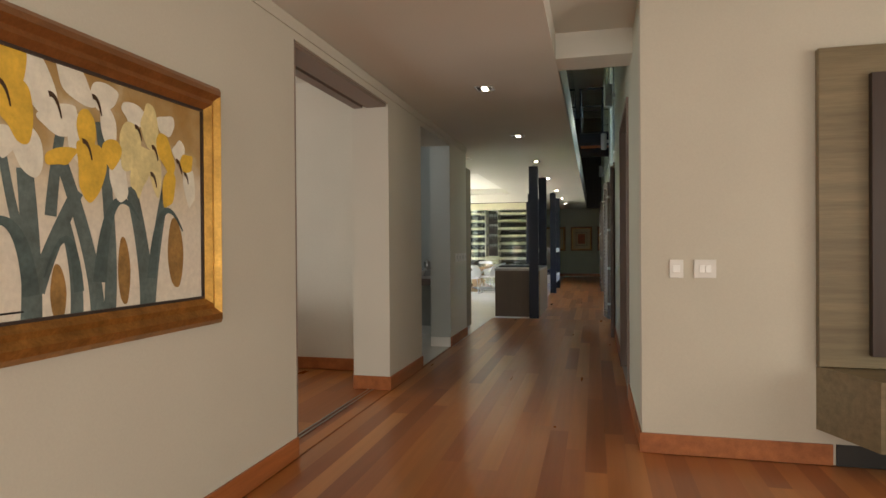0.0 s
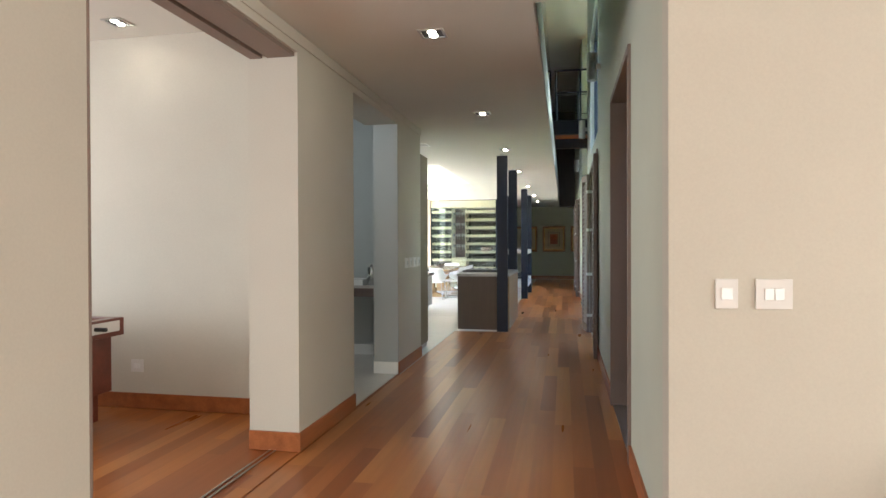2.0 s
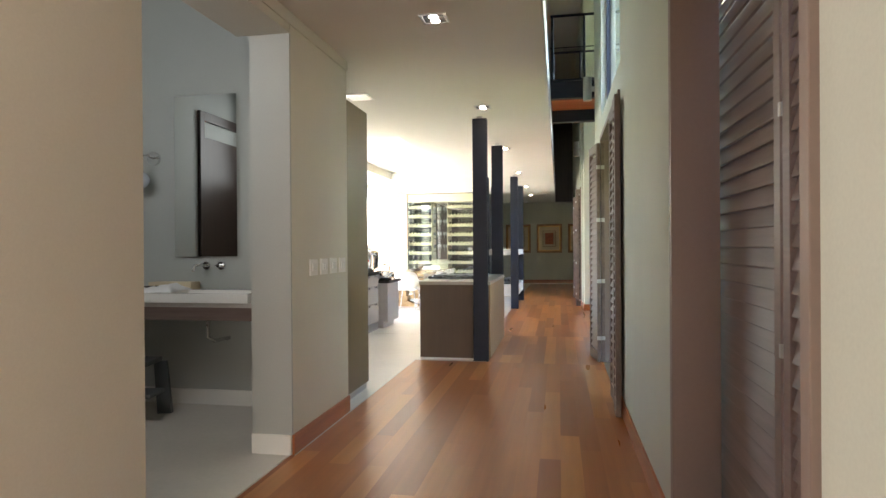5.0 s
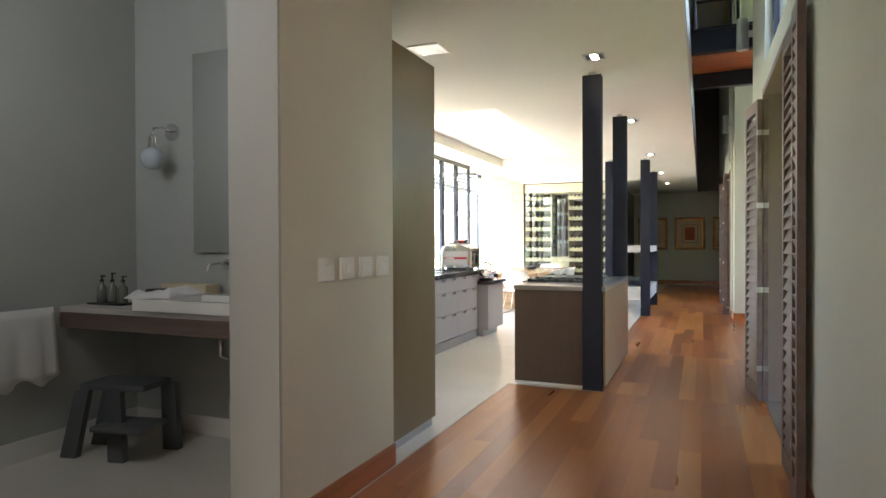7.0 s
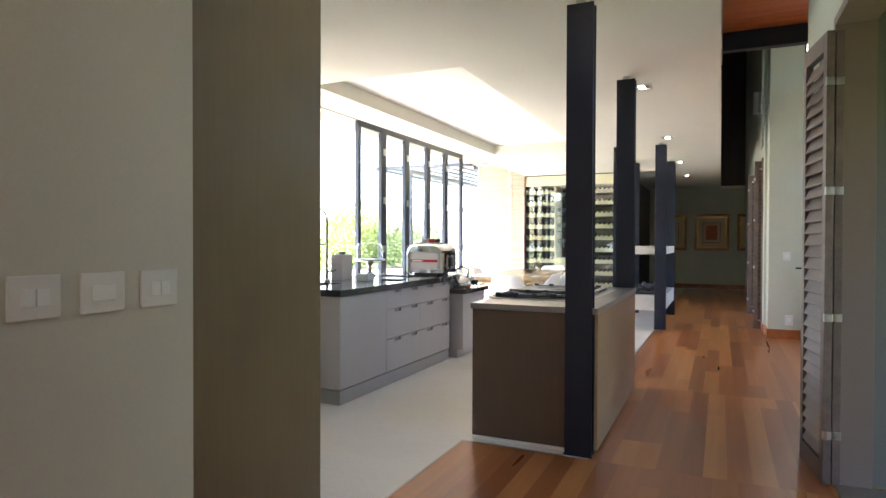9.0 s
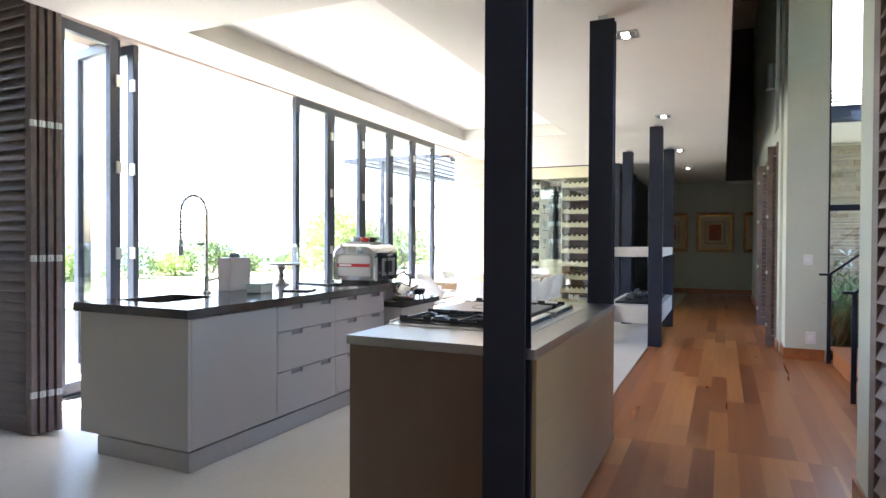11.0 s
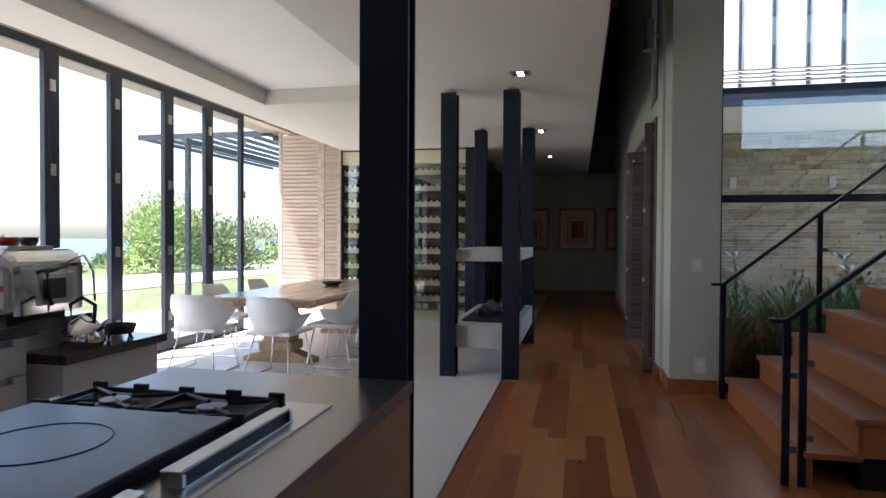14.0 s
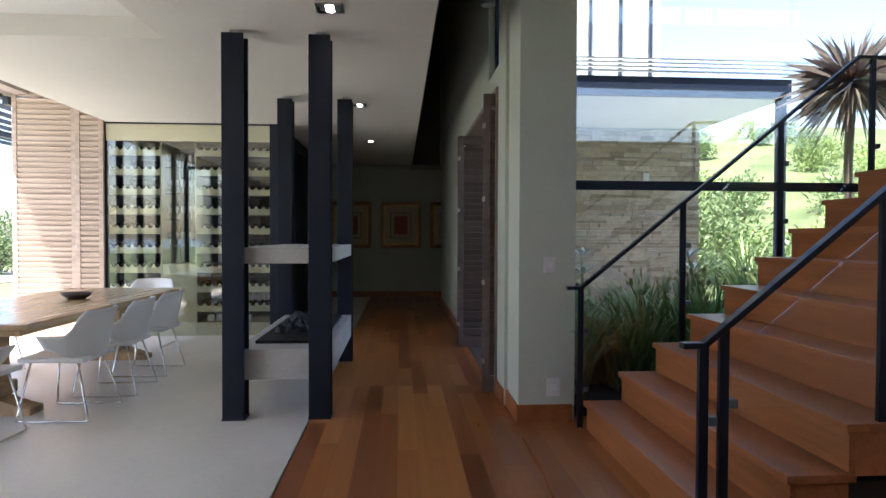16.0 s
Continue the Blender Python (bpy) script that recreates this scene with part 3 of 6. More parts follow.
# stair glazing
gw = thing("window_stair", "tall glazed stair wall with dark steel bars", "window", kind="structure")
YG = 17.02
for q in ((0.94, 7.2, YG - 0.03, YG + 0.03, 1.73, 1.80), (0.94, 7.2, YG - 0.03, YG + 0.03, 0.0, 0.07), (0.94, 0.98, YG - 0.03, YG + 0.03, 0.07, 6.6), (4.6, 4.66, YG - 0.03, YG + 0.03, 0.07, 6.6)):
    part("glazing_bar", bmb(*q, bevel=0.004), STEEL, gw)
for q in ((0.98, 4.6, YG - 0.005, YG + 0.005, 0.07, 1.73), (0.98, 4.6, YG - 0.005, YG + 0.005, 1.80, 6.6), (4.66, 7.2, YG - 0.005, YG + 0.005, 0.07, 6.6)):
    part("pane", bmb(*q), STAIRG, gw).visible_shadow = False

# upper bridge and gallery edge
br = thing("bridge", "steel and timber bridge crossing the double-height void", "bridge", kind="structure")
BY0, BY1, BXE = 12.93, 14.80, 7.2
for y0, y1 in ((BY0, BY0 + 0.12), (BY1 - 0.12, BY1)):
    bm = bmesh.new()
    for q in ((y0, y1, 3.52, 3.54), (y0, y1, 3.78, 3.80), (y0 + 0.05, y1 - 0.05, 3.54, 3.78)):
        bx(bm, -0.11, BXE, *q, bevel=0.002)
    part("steel_beam", bm, STEEL, br)
for k in range(11):
    y = BY0 + 0.13 + k * 0.147
    part("board", bmb(-0.11, BXE, y, y + 0.143, 3.72, 3.765, bevel=0.003), BRIDGEW, br)
for y in (BY0 + 0.06, BY1 - 0.06):
    bm = bmesh.new()
    cyl(bm, (-0.11, y, 4.75), (BXE, y, 4.75), 0.02)
    part("handrail", bm, STEEL, br)
    bm = bmesh.new()
    cyl(bm, (-0.11, y, 4.28), (BXE, y, 4.28), 0.008)
    part("rail_bar", bm, STEEL, br)
    for x in (-0.08, 0.38, 1.6, 2.9, 4.2, 5.5, 6.9):
        bm = bmesh.new()
        cyl(bm, (x, y, 3.80), (x, y, 4.75), 0.018)
        part("post", bm, STEEL, br)
    for x in (-0.06, 0.40, 1.62, 2.92, 4.22, 5.52):
        x1 = 0.36 if x < 0 else x + 1.17
        part("glass_panel", bmb(x + 0.02, x1, y - 0.005, y + 0.005, 3.84, 4.70), RAILG, br).visible_shadow = False
solid("trim_gallery_edge", [(-0.108, -0.10, 4.8, 12.92, 2.90, 3.30)], BRUSHED, "metal edge strip along the upper floor", "trim")
# Edge lining, plus dark sheets added for the shade at the void's end.
solid("trim_gallery_lining", [(-0.108, -0.10, 12.93, 25.4, 2.887, 3.40), (-0.10, XR, 25.40, 25.445, 2.887, 6.6), (-2.15, -0.10, 25.3, 25.4, 3.28, 6.6)], DARKRED, "dark timber floor edge, with dark sheets for the shade at the void's end", "trim")
gal = thing("gallery_balustrade", "glass balustrade along the upper gallery edge", "balustrade", at=(0, 0, 0))
for y0 in (4.9, 6.5, 8.1, 9.7):
    part("glass_panel", bmb(-0.14, -0.13, y0, y0 + 1.5, 3.25, 4.15), RAILG, gal).visible_shadow = False
for i, y in enumerate((6.6, 8.8, 10.6)):
    bm = bmesh.new()
    bx(bm, -2.15, 0.49, y, y + 0.14, 6.30, 6.6)
    bx(bm, -0.07, 0.07, y + 0.01, y + 0.13, 0, 1.5, m=pose(0.42, 0, 5.45, 0, -50, 0))
    tagged(link_mesh("roof_truss", bm, BLACK), "dark timber roof truss with a diagonal brace", "roof truss", "roof trusses")

# ---- louvred shutters ----


def louvre_leaf(name, L, H, material, parent=None, pitch=0.070, open_deg=-68, label=""):
    """A framed leaf of width L along its x, with slats."""
    ob = new(name)
    if parent:
        ob.parent = parent
    bm = bmesh.new()
    for q in ((0, 0.06, -0.02, 0.02, 0, H), (L - 0.06, L, -0.02, 0.02, 0, H), (0.06, L - 0.06, -0.02, 0.02, 0, 0.12), (0.06, L - 0.06, -0.02, 0.02, H - 0.10, H)):
        bx(bm, *q, bevel=0.003)
    part("frame", bm, material, ob)
    bm = bmesh.new()
    bx(bm, 0.06, L - 0.06, -0.045, 0.045, -0.006, 0.006, 0.004)
    me = None
    n = int((H - 0.26) / pitch)
    for i in range(n):
        if me is None:
            s = part("slat", bm, material, ob)
            me = s.data
        else:
            s = new("slat", me)
            s.parent = ob
        s.matrix_basis = pose(0, 0, 0.16 + pitch * (i + 0.3), open_deg, 0, 0)
    for z in (0.25, H * 0.36, H * 0.64, H - 0.3):
        bm = bmesh.new()
        bx(bm, -0.003, 0.016, -0.0215, 0.0215, z, z + 0.045, 0.003)
        bx(bm, -0.010, -0.003, -0.008, 0.008, z + 0.008, z + 0.037, 0.002)
        part("hinge", bm, BRUSHED, ob, "small steel hinge")
    return ob


def shutter(label, leaves, group="shutters", slant=-68):
    """A folding shutter of several leaves: (x, y, angle, width, height, material)."""
    t = thing("louvred_shutter", label, "shutter", group)
    for x, y, a, L, H, mt in leaves:
        lf = louvre_leaf("leaf", L, H, mt, t, open_deg=slant)
        lf.matrix_basis = pose(x, y, 0.01, 0, 0, a)
    return t


shutter("closed grey-brown louvred doors in the corridor wall", [(0.695, 5.87, 90, 0.90, 2.72, SHUT), (0.695, 4.95, 90, 0.90, 2.72, SHUT)], slant=-75)
shutter("grey-brown louvred shutters standing half open in the doorway", [(0.468, 9.00, 91, 0.46, 2.52, SHUT), (0.447, 8.955, -91, 0.25, 2.52, SHUT)])
shutter("grey-brown louvred shutters folded back against the wall end", [(0.445, 11.02, 98, 0.46, 2.52, SHUT), (0.492, 11.035, 93, 0.46, 2.52, SHUT)])
shutter("grey-brown louvred shutters folded back beside the pillar", [(0.37, 17.72, 0, 0.52, 2.6, SHUT), (0.38, 17.775, 0, 0.52, 2.6, SHUT)])
shutter("grey-brown louvred shutters folded back down the corridor", [(0.36, 20.0, 0, 0.52, 2.6, SHUT), (0.37, 19.94, 0, 0.52, 2.6, SHUT)])
shutter("louvred shutters stacked open beside the kitchen doors, shade put into their dark tone", [(-4.42 + 0.012 * i, 11.30 + 0.05 * i, 180, 0.75, 3.3, SHUTD) for i in range(4)])
shutter("louvred shutters stacked beside the wine cellar, sunlight put into their pale tone", [(-5.46, 20.88, 0, 0.81, 3.3, SHUTL), (-4.65, 20.86, 0, 0.36, 3.3, SHUTL)])

# ---- steel columns ----


def box_column(x, y, w=0.16, d=0.15):
    t = thing("steel_column", "black steel H-section column from floor to ceiling", "column", "steel columns", at=(x, y, 0))
    bm = bmesh.new()
    bx(bm, -w / 2, w / 2, -d / 2, -d / 2 + 0.014, 0.01, 2.855, bevel=0.003)
    bx(bm, -w / 2, w / 2, d / 2 - 0.014, d / 2, 0.01, 2.855, bevel=0.003)
    bx(bm, -0.006, 0.006, -d / 2 + 0.014, d / 2 - 0.014, 0.01, 2.855)
    part("shaft", bm, STEEL, t)
    part("base_plate", bmb(-w / 2 - 0.005, w / 2 + 0.005, -d / 2 - 0.005, d / 2 + 0.005, 0, 0.01), STEEL, t)
    bm = bmb(-0.03, 0.03, -0.03, 0.03, 2.855, 2.884)
    part("head_pin", bm, BRUSHED, t)
    return t


box_column(-0.915, 10.955, 0.17, 0.09)
box_column(-0.907, 12.925, 0.165, 0.09)
for x, y in ((-1.58, 17.08), (-0.95, 17.08), (-1.60, 19.22), (-0.955, 19.2)):
    box_column(x, y)

# ---- cooking island ----
isl = thing("cooking_island", "walnut-veneered cooking island under a steel worktop", "kitchen island", at=(-1.24, 11.93, 0))
part("front_panel", bmb(-0.42, 0.225, -0.95, -0.93, 0.02, 0.893, bevel=0.002), VENEER, isl)
part("side_panel", bmb(0.41, 0.43, -0.925, 0.94, 0.02, 0.893, bevel=0.002), VENEER2, isl, "lighter veneered side panel")
part("side_panel", bmb(-0.42, -0.40, -0.93, 0.92, 0.10, 0.893, bevel=0.002), GREYV, isl)
part("back_panel", bmb(-0.40, 0.40, 0.92, 0.94, 0.02, 0.893), VENEER, isl)
part("carcass", bmb(-0.395, 0.405, -0.925, 0.915, 0.015, 0.89), BLACK, isl)
part("plinth_strip", bmb(-0.42, 0.225, -0.955, -0.953, 0.0, 0.02), WHITEP, isl)
tagged(link_mesh("steel_worktop", bmb(-0.43, 0.435, -0.965, 0.948, 0.895, 0.935, bevel=0.003), STEELTOP), "brushed steel worktop on the cooking island", "worktop").matrix_world = pose(-1.24, 11.93, 0)

hob = thing("gas_hob", "steel gas hob with griddle plate and iron grates", "hob", at=(-1.305, 11.92, 0.935))
part("tray", bmb(-0.365, 0.37, -0.59, 0.62, 0.0, 0.005, bevel=0.002), BRUSHED, hob)
part("burner_well", bmb(-0.34, 0.25, -0.52, 0.585, 0.0055, 0.009, bevel=0.001), IRON, hob, "black enamel under the grates")
part("griddle_body", bmb(-0.325, 0.225, -0.135, 0.355, 0.009, 0.026), IRON, hob)
part("griddle_plate", bmb(-0.33, 0.23, -0.14, 0.36, 0.026, 0.036, bevel=0.004), PLATE, hob, "smooth grey solid top with a ring")
bm = bmesh.new()
tube(bm, [(-0.05 + 0.13 * math.cos(k * math.pi / 24), 0.11 + 0.13 * math.sin(k * math.pi / 24), 0.0362) for k in range(49)], 0.0018)
part("ring", bm, IRON, hob)
for yc, h in ((-0.325, 0.165), (0.475, 0.10)):
    g = bmesh.new()
    for xx in (-0.33, -0.045, 0.235):
        bx(g, xx - 0.006, xx + 0.006, yc - h, yc + h, 0.013, 0.026, 0.002)
    for yy in (-h, h):
        bx(g, -0.33, 0.235, yc + yy - 0.006, yc + yy + 0.006, 0.013, 0.026, 0.002)
    for xb in (-0.19, 0.10):
        for k in range(4):
            a = math.pi / 4 + k * math.pi / 2
            x1, y1 = xb + 0.04 * math.cos(a), yc + 0.04 * math.sin(a)
            x2, y2 = xb + 0.135 * (1 if math.cos(a) > 0 else -1), yc + (h - 0.01) * (1 if math.sin(a) > 0 else -1)
            cyl(g, (x1, y1, 0.025), (x2, y2, 0.022), 0.006)
    for xx in (-0.325, -0.19, -0.045, 0.10, 0.228):
        for yy in (-h, h):
            bx(g, xx - 0.022, xx + 0.022, yc + yy - 0.007, yc + yy + 0.007, 0.009, 0.040, 0.004)
    part("grate", g, IRON, hob, "black cast iron pan grate")
    for xb in (-0.19, 0.10):
        b2 = bmesh.new()
        lathe(b2, [(0.055, 0.009), (0.055, 0.014), (0.04, 0.016), (0.04, 0.021), (0.036, 0.024), (0.0, 0.026)], 28, (xb, yc, 0))
        part("burner", b2, PLATE, hob, "dull grey burner cap")
for y0, y1 in ((-0.50, -0.045), (0.035, 0.46)):
    t = bmesh.new()
    bx(t, 0.285, 0.333, y0, y1, 0.005, 0.009, 0.001)
    bx(t, 0.283, 0.325, y0, y1, 0.030, 0.036, 0.003)
    bx(t, 0.285, 0.330, y0, y0 + 0.010, 0.009, 0.030)
    bx(t, 0.285, 0.330, y1 - 0.010, y1, 0.009, 0.030)
    bx(t, 0.285, 0.290, y0 + 0.010, y1 - 0.010, 0.009, 0.030)
    part("vent_grille", t, BRUSHED, hob, "raised steel vent grille")
    part("vent_slot", bmb(0.291, 0.318, y0 + 0.011, y1 - 0.011, 0.009, 0.030), IRON, hob)
bm = bmesh.new()
tube(bm, [(-0.385, -0.50, -0.02), (-0.395, -0.50, 0.004), (-0.395, 0.50, 0.004), (-0.385, 0.50, -0.02)], 0.008)
part("towel_bar", bm, CHROME, hob, "slim chrome rail along the edge", smooth=True)

# ---- sink island ----
KX0, KX1, KY0, KY1, KZ = -3.90, -2.91, 11.22, 13.52, 0.955
ki = thing("sink_island", "grey lacquered drawer island with a dark stone top", "kitchen island", at=(0, 0, 0))
part("plinth", bmb(KX0 + 0.17, KX1 - 0.035, KY0 + 0.045, KY1 - 0.05, 0.0, 0.115), BRUSHG, ki, "recessed plinth")
# The darker body puts the shade of gaps and grips into its colour.
part("body", bmb(KX0 + 0.05, KX1 - 0.045, KY0 + 0.05, KY1 - 0.04, 0.13, KZ - 0.06), GREYD, ki)
part("back_panel", bmb(KX0 + 0.03, KX0 + 0.05, KY0 + 0.05, KY1 - 0.04, 0.13, KZ - 0.06), GREYV, ki)
part("end_panel", bmb(KX0 + 0.03, KX1 - 0.025, KY0 + 0.03, KY0 + 0.05, 0.13, KZ - 0.06, bevel=0.002), GREYV, ki)
cuts = [KY0 + 0.055, KY0 + 0.80, KY0 + 1.50, KY1 - 0.045]
for i, (y0, y1) in enumerate(zip(cuts, cuts[1:])):
    hs = ((0.13, KZ - 0.062),) if i == 0 else ((0.13, 0.43), (0.438, 0.71), (0.718, KZ - 0.064))
    for z0, z1 in hs:
        bm = bmesh.new()
        xa, xb = KX1 - 0.045, KX1 - 0.025
        if i == 0:
            bx(bm, xa, xb, y0, y1 - 0.004, z0, z1, 0.002)
        else:
            # a pulled grip at either end of each front is cut out of its top edge
            g = [y0 + (y1 - y0) * u for u in (0.22, 0.40, 0.72, 0.90)]
            bx(bm, xa, xb, y0, y1 - 0.004, z0, z1 - 0.032)
            for ya, yb in ((y0, g[0]), (g[1], g[2]), (g[3], y1 - 0.004)):
                bx(bm, xa, xb, ya, yb, z1 - 0.032, z1)
        part("drawer_front" if i else "side_panel", bm, GREYV, ki)
st = bmesh.new()
SKX0, SKX1, SKY0, SKY1 = -3.80, -3.36, 11.42, 11.92
for q in ((KX0, SKX0, KY0, KY1), (SKX1, KX1, KY0, KY1), (SKX0, SKX1, KY0, SKY0), (SKX0, SKX1, SKY1, KY1)):
    bx(st, *q, KZ - 0.055, KZ)
bx(st, KX0, -3.02, KY1, 13.98, KZ - 0.055, KZ)
part("riser", bmb(KX0 + 0.05, -3.05, KY1, 13.95, 0.80, KZ - 0.056), GREYV, ki)
tagged(link_mesh("stone_worktop", st, STONETOP), "polished dark stone worktop with an undermounted sink", "worktop")
sk = bmesh.new()
zz0, zz1 = KZ - 0.23, KZ - 0.057
for q in ((SKX0, SKX1, SKY0, SKY1, zz0, zz0 + 0.01), (SKX0 - 0.01, SKX0, SKY0, SKY1, zz0, zz1), (SKX1, SKX1 + 0.01, SKY0, SKY1, zz0, zz1), (SKX0, SKX1, SKY0 - 0.01, SKY0, zz0, zz1), (SKX0, SKX1, SKY1, SKY1 + 0.01, zz0, zz1)):
    bx(sk, *q)
tagged(link_mesh("sink", sk, BRUSHED), "brushed steel undermounted kitchen sink", "sink")

low = thing("low_cabinet", "lower grey cabinet with a dark top beside the sink island", "cabinet")
part("body", bmb(-3.95, -2.80, 13.55, 14.25, 0.10, 0.745, bevel=0.003), GREYV, low)
part("plinth", bmb(-3.9, -2.88, 13.57, 14.2, 0.0, 0.10), GREYV, low)
part("top", bmb(-3.98, -2.76, 13.53, 14.29, 0.75, 0.80, bevel=0.003), STONETOP, low, "dark stone top")

tall = thing("tall_cabinet", "tall walnut-veneered cabinet at the wall end", "cabinet")
part("side_panel", bmb(-1.84, -1.82, 8.60, 9.42, 0.06, 2.64, bevel=0.002), TALLV, tall)
part("end_panel", bmb(-2.54, -1.82, 9.42, 9.44, 0.06, 2.64, bevel=0.002), TALLV, tall)
part("carcass", bmb(-2.54, -1.842, 8.76, 9.418, 0.06, 2.64), BLACK, tall)
part("plinth", bmb(-2.5, -1.83, 8.6, 9.40, 0.0, 0.06), BRUSHED, tall)

# ---- stair ----
RISE, GO, SX, SY0, SY1 = 0.205, 0.25, 0.975, 14.75, 16.66
sta = thing("staircase", "red-brown timber staircase with closed treads", "staircase")
for i in range(8):
    x0 = SX + GO * i
    t = part("tread", bmb(x0 - 0.025, x0 + GO + 0.02, SY0, SY1, RISE * (i + 1) - 0.035, RISE * (i + 1), bevel=0.004), STAIRW, sta)
    part("riser", bmb(x0, x0 + 0.025, SY0 + 0.02, SY1 - 0.01, RISE * i + (0.001 if i else 0.0), RISE * (i + 1) - 0.035), STAIRW, sta)
    if i:
        part("side_panel", bmb(x0 + 0.026, x0 + GO, SY0 + 0.02, SY0 + 0.04, RISE * (i + 1) - 0.22, RISE * (i + 1) - 0.035), STAIRW, sta)
bm = bmesh.new()
L = math.hypot(GO, RISE) * 8
bx(bm, 0, L, -0.04, 0.04, -0.26, -0.12, m=pose(SX + 0.2, (SY0 + SY1) / 2, RISE, 0, -math.degrees(math.atan2(RISE, GO)), 0))
part("stringer", bm, STEEL, sta)
# Stepped black fill stands in for the shade under the treads.
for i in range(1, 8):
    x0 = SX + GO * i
    part("under_shade", bmb(x0 + 0.027, x0 + GO + 0.026, SY0 + 0.06, SY1 - 0.02, 0.0, RISE * i - 0.05), BLACK, sta, "black fill standing for the shade under the treads")
part("riser", bmb(SX + GO * 8, SX + GO * 8 + 0.025, SY0 + 0.02, SY1 - 0.01, RISE * 8 + 0.001, RISE * 9 - 0.035), STAIRW, sta)
part("landing", bmb(SX + GO * 8 - 0.025, 7.2, SY0, SY1, RISE * 9 - 0.035, RISE * 9, bevel=0.004), STAIRW, sta)
part("landing_edge", bmb(SX + GO * 8 + 0.03, 7.19, SY0 + 0.02, SY0 + 0.05, 0.0, RISE * 9 - 0.036), STAIRW, sta)
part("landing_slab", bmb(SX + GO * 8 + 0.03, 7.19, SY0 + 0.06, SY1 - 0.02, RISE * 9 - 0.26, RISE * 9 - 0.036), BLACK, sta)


def stair_rail(y, label, xs, tail):
    """Posts at the given xs, a sloping flat rail and clamped glass between them."""
    t = thing("stair_rail", label, "handrail", "stair rails")
    slope = RISE / GO

    xe = SX + GO * 8 + 0.03

    def zt(x):
        return RISE + (min(x, xe) - SX) * slope
    for x in xs:
        zb = 0.0 if x < SX else RISE * min(9, math.floor((x - SX + 0.02) / GO) + 1)
        part("post", bmb(x - 0.020, x + 0.020, y - 0.012, y + 0.012, zb, zt(x) + 0.82, bevel=0.003), STEEL, t)
        for dz in (0.20, 0.62):
            part("clamp", bmb(x + 0.02, x + 0.055, y - 0.018, y + 0.018, max(zb, zt(x) - 0.1) + dz - 0.018, max(zb, zt(x) - 0.1) + dz + 0.018, bevel=0.003), GREYP, t, "dark steel glass clamp")
    bm = bmesh.new()
    xa, xb = xs[0], xs[-1]
    ang = math.degrees(math.atan2(slope, 1))
    bx(bm, 0, (xe - xa) / math.cos(radians(ang)), -0.022, 0.022, -0.012, 0.012, 0.003, pose(xa, y, zt(xa) + 0.825, 0, -ang, 0))
    bx(bm, xe - 0.01, xb + 0.03, y - 0.022, y + 0.022, zt(xe) + 0.813, zt(xe) + 0.837, 0.003)
    if tail:
        bx(bm, xa - tail, xa + 0.01, y - 0.022, y + 0.022, zt(xa) + 0.813, zt(xa) + 0.837, 0.003)
    part("rail", bm, STEEL, t)
    for x0, x1 in zip(xs, xs[1:]):
        if x1 - x0 < 0.3:
            continue
        bm = bmesh.new()
        xq = [x0 + 0.03] + ([xe] if x0 + 0.03 < xe < x1 - 0.03 else []) + [x1 - 0.03]
        out = [(x, -0.05) for x in xq] + [(x, 0.68) for x in reversed(xq)]
        rings = [[bm.verts.new((x, yy, zt(x) + dz)) for x, dz in out] for yy in (y - 0.005, y + 0.005)]
        n = len(out)
        bm.faces.new(rings[0])
        bm.faces.new(list(reversed(rings[1])))
        for k in range(n):
            bm.faces.new((rings[0][k], rings[1][k], rings[1][(k + 1) % n], rings[0][(k + 1) % n]))
        part("glass_panel", bm, RAILG, t).visible_shadow = False
    return t


stair_rail(SY1 + 0.05, "black steel handrail with clamped glass panels", (0.94, 1.69, 2.42, 3.12, 3.85, 4.45), 0.10)
stair_rail(SY0 + 0.03, "black steel handrail with paired newel posts at the foot", (0.86, 0.945, 1.62, 2.32, 3.02, 3.72, 4.42), 0.09)

# ---- corridor and lounge ----


def wall_plate(at, axis, w, h, rockers, label):
    """A switch or socket plate; axis is the way it faces."""
    rot = {"-y": 0, "+x": 90, "-x": -90}[axis]
    t = thing("switch_plate", label, "switch", "switch plates", at=at, rz=rot)
    part("plate", bmb(-w / 2, w / 2, -0.010, 0.0, -h / 2, h / 2, bevel=0.003), PLATEG, t)
    for k in range(rockers):
        x0 = -w * 0.28 + k * w * 0.56 / rockers
        part("rocker", bmb(x0 + 0.002, x0 + w * 0.56 / rockers - 0.002, -0.015, -0.010, -h * 0.2, h * 0.2, bevel=0.002), CERAM, t)
    return t


wall_plate((0.71, 3.659, 1.22), "-y", 0.085, 0.12, 1, "white single light switch on plaster")
wall_plate((0.885, 3.659, 1.22), "-y", 0.135, 0.12, 2, "white double light switch on plaster")
for k in range(4):
    wall_plate((XL + 0.001, 7.86 + 0.193 * k, 1.21), "+x", 0.135, 0.115, 2 if k % 2 else 1, "cream light switch in a row of four")
wall_plate((0.745, 16.849, 1.16), "-y", 0.09, 0.12, 1, "white light switch on the sage pillar")
wall_plate((0.78, 16.849, 0.26), "-y", 0.10, 0.14, 1, "white socket low on the sage pillar")
wall_plate((-3.60, 5.749, 0.37), "-y", 0.12, 0.11, 2, "white double socket above the skirting")

# framed flower painting
pic = thing("flower_painting", "large gilt-framed painting of white and yellow irises", "painting", at=(XL + 0.002, 0, 0))
PY0, PY1, PZ0, PZ1 = 0.30, 2.185, 0.995, 2.20
FW = 0.135


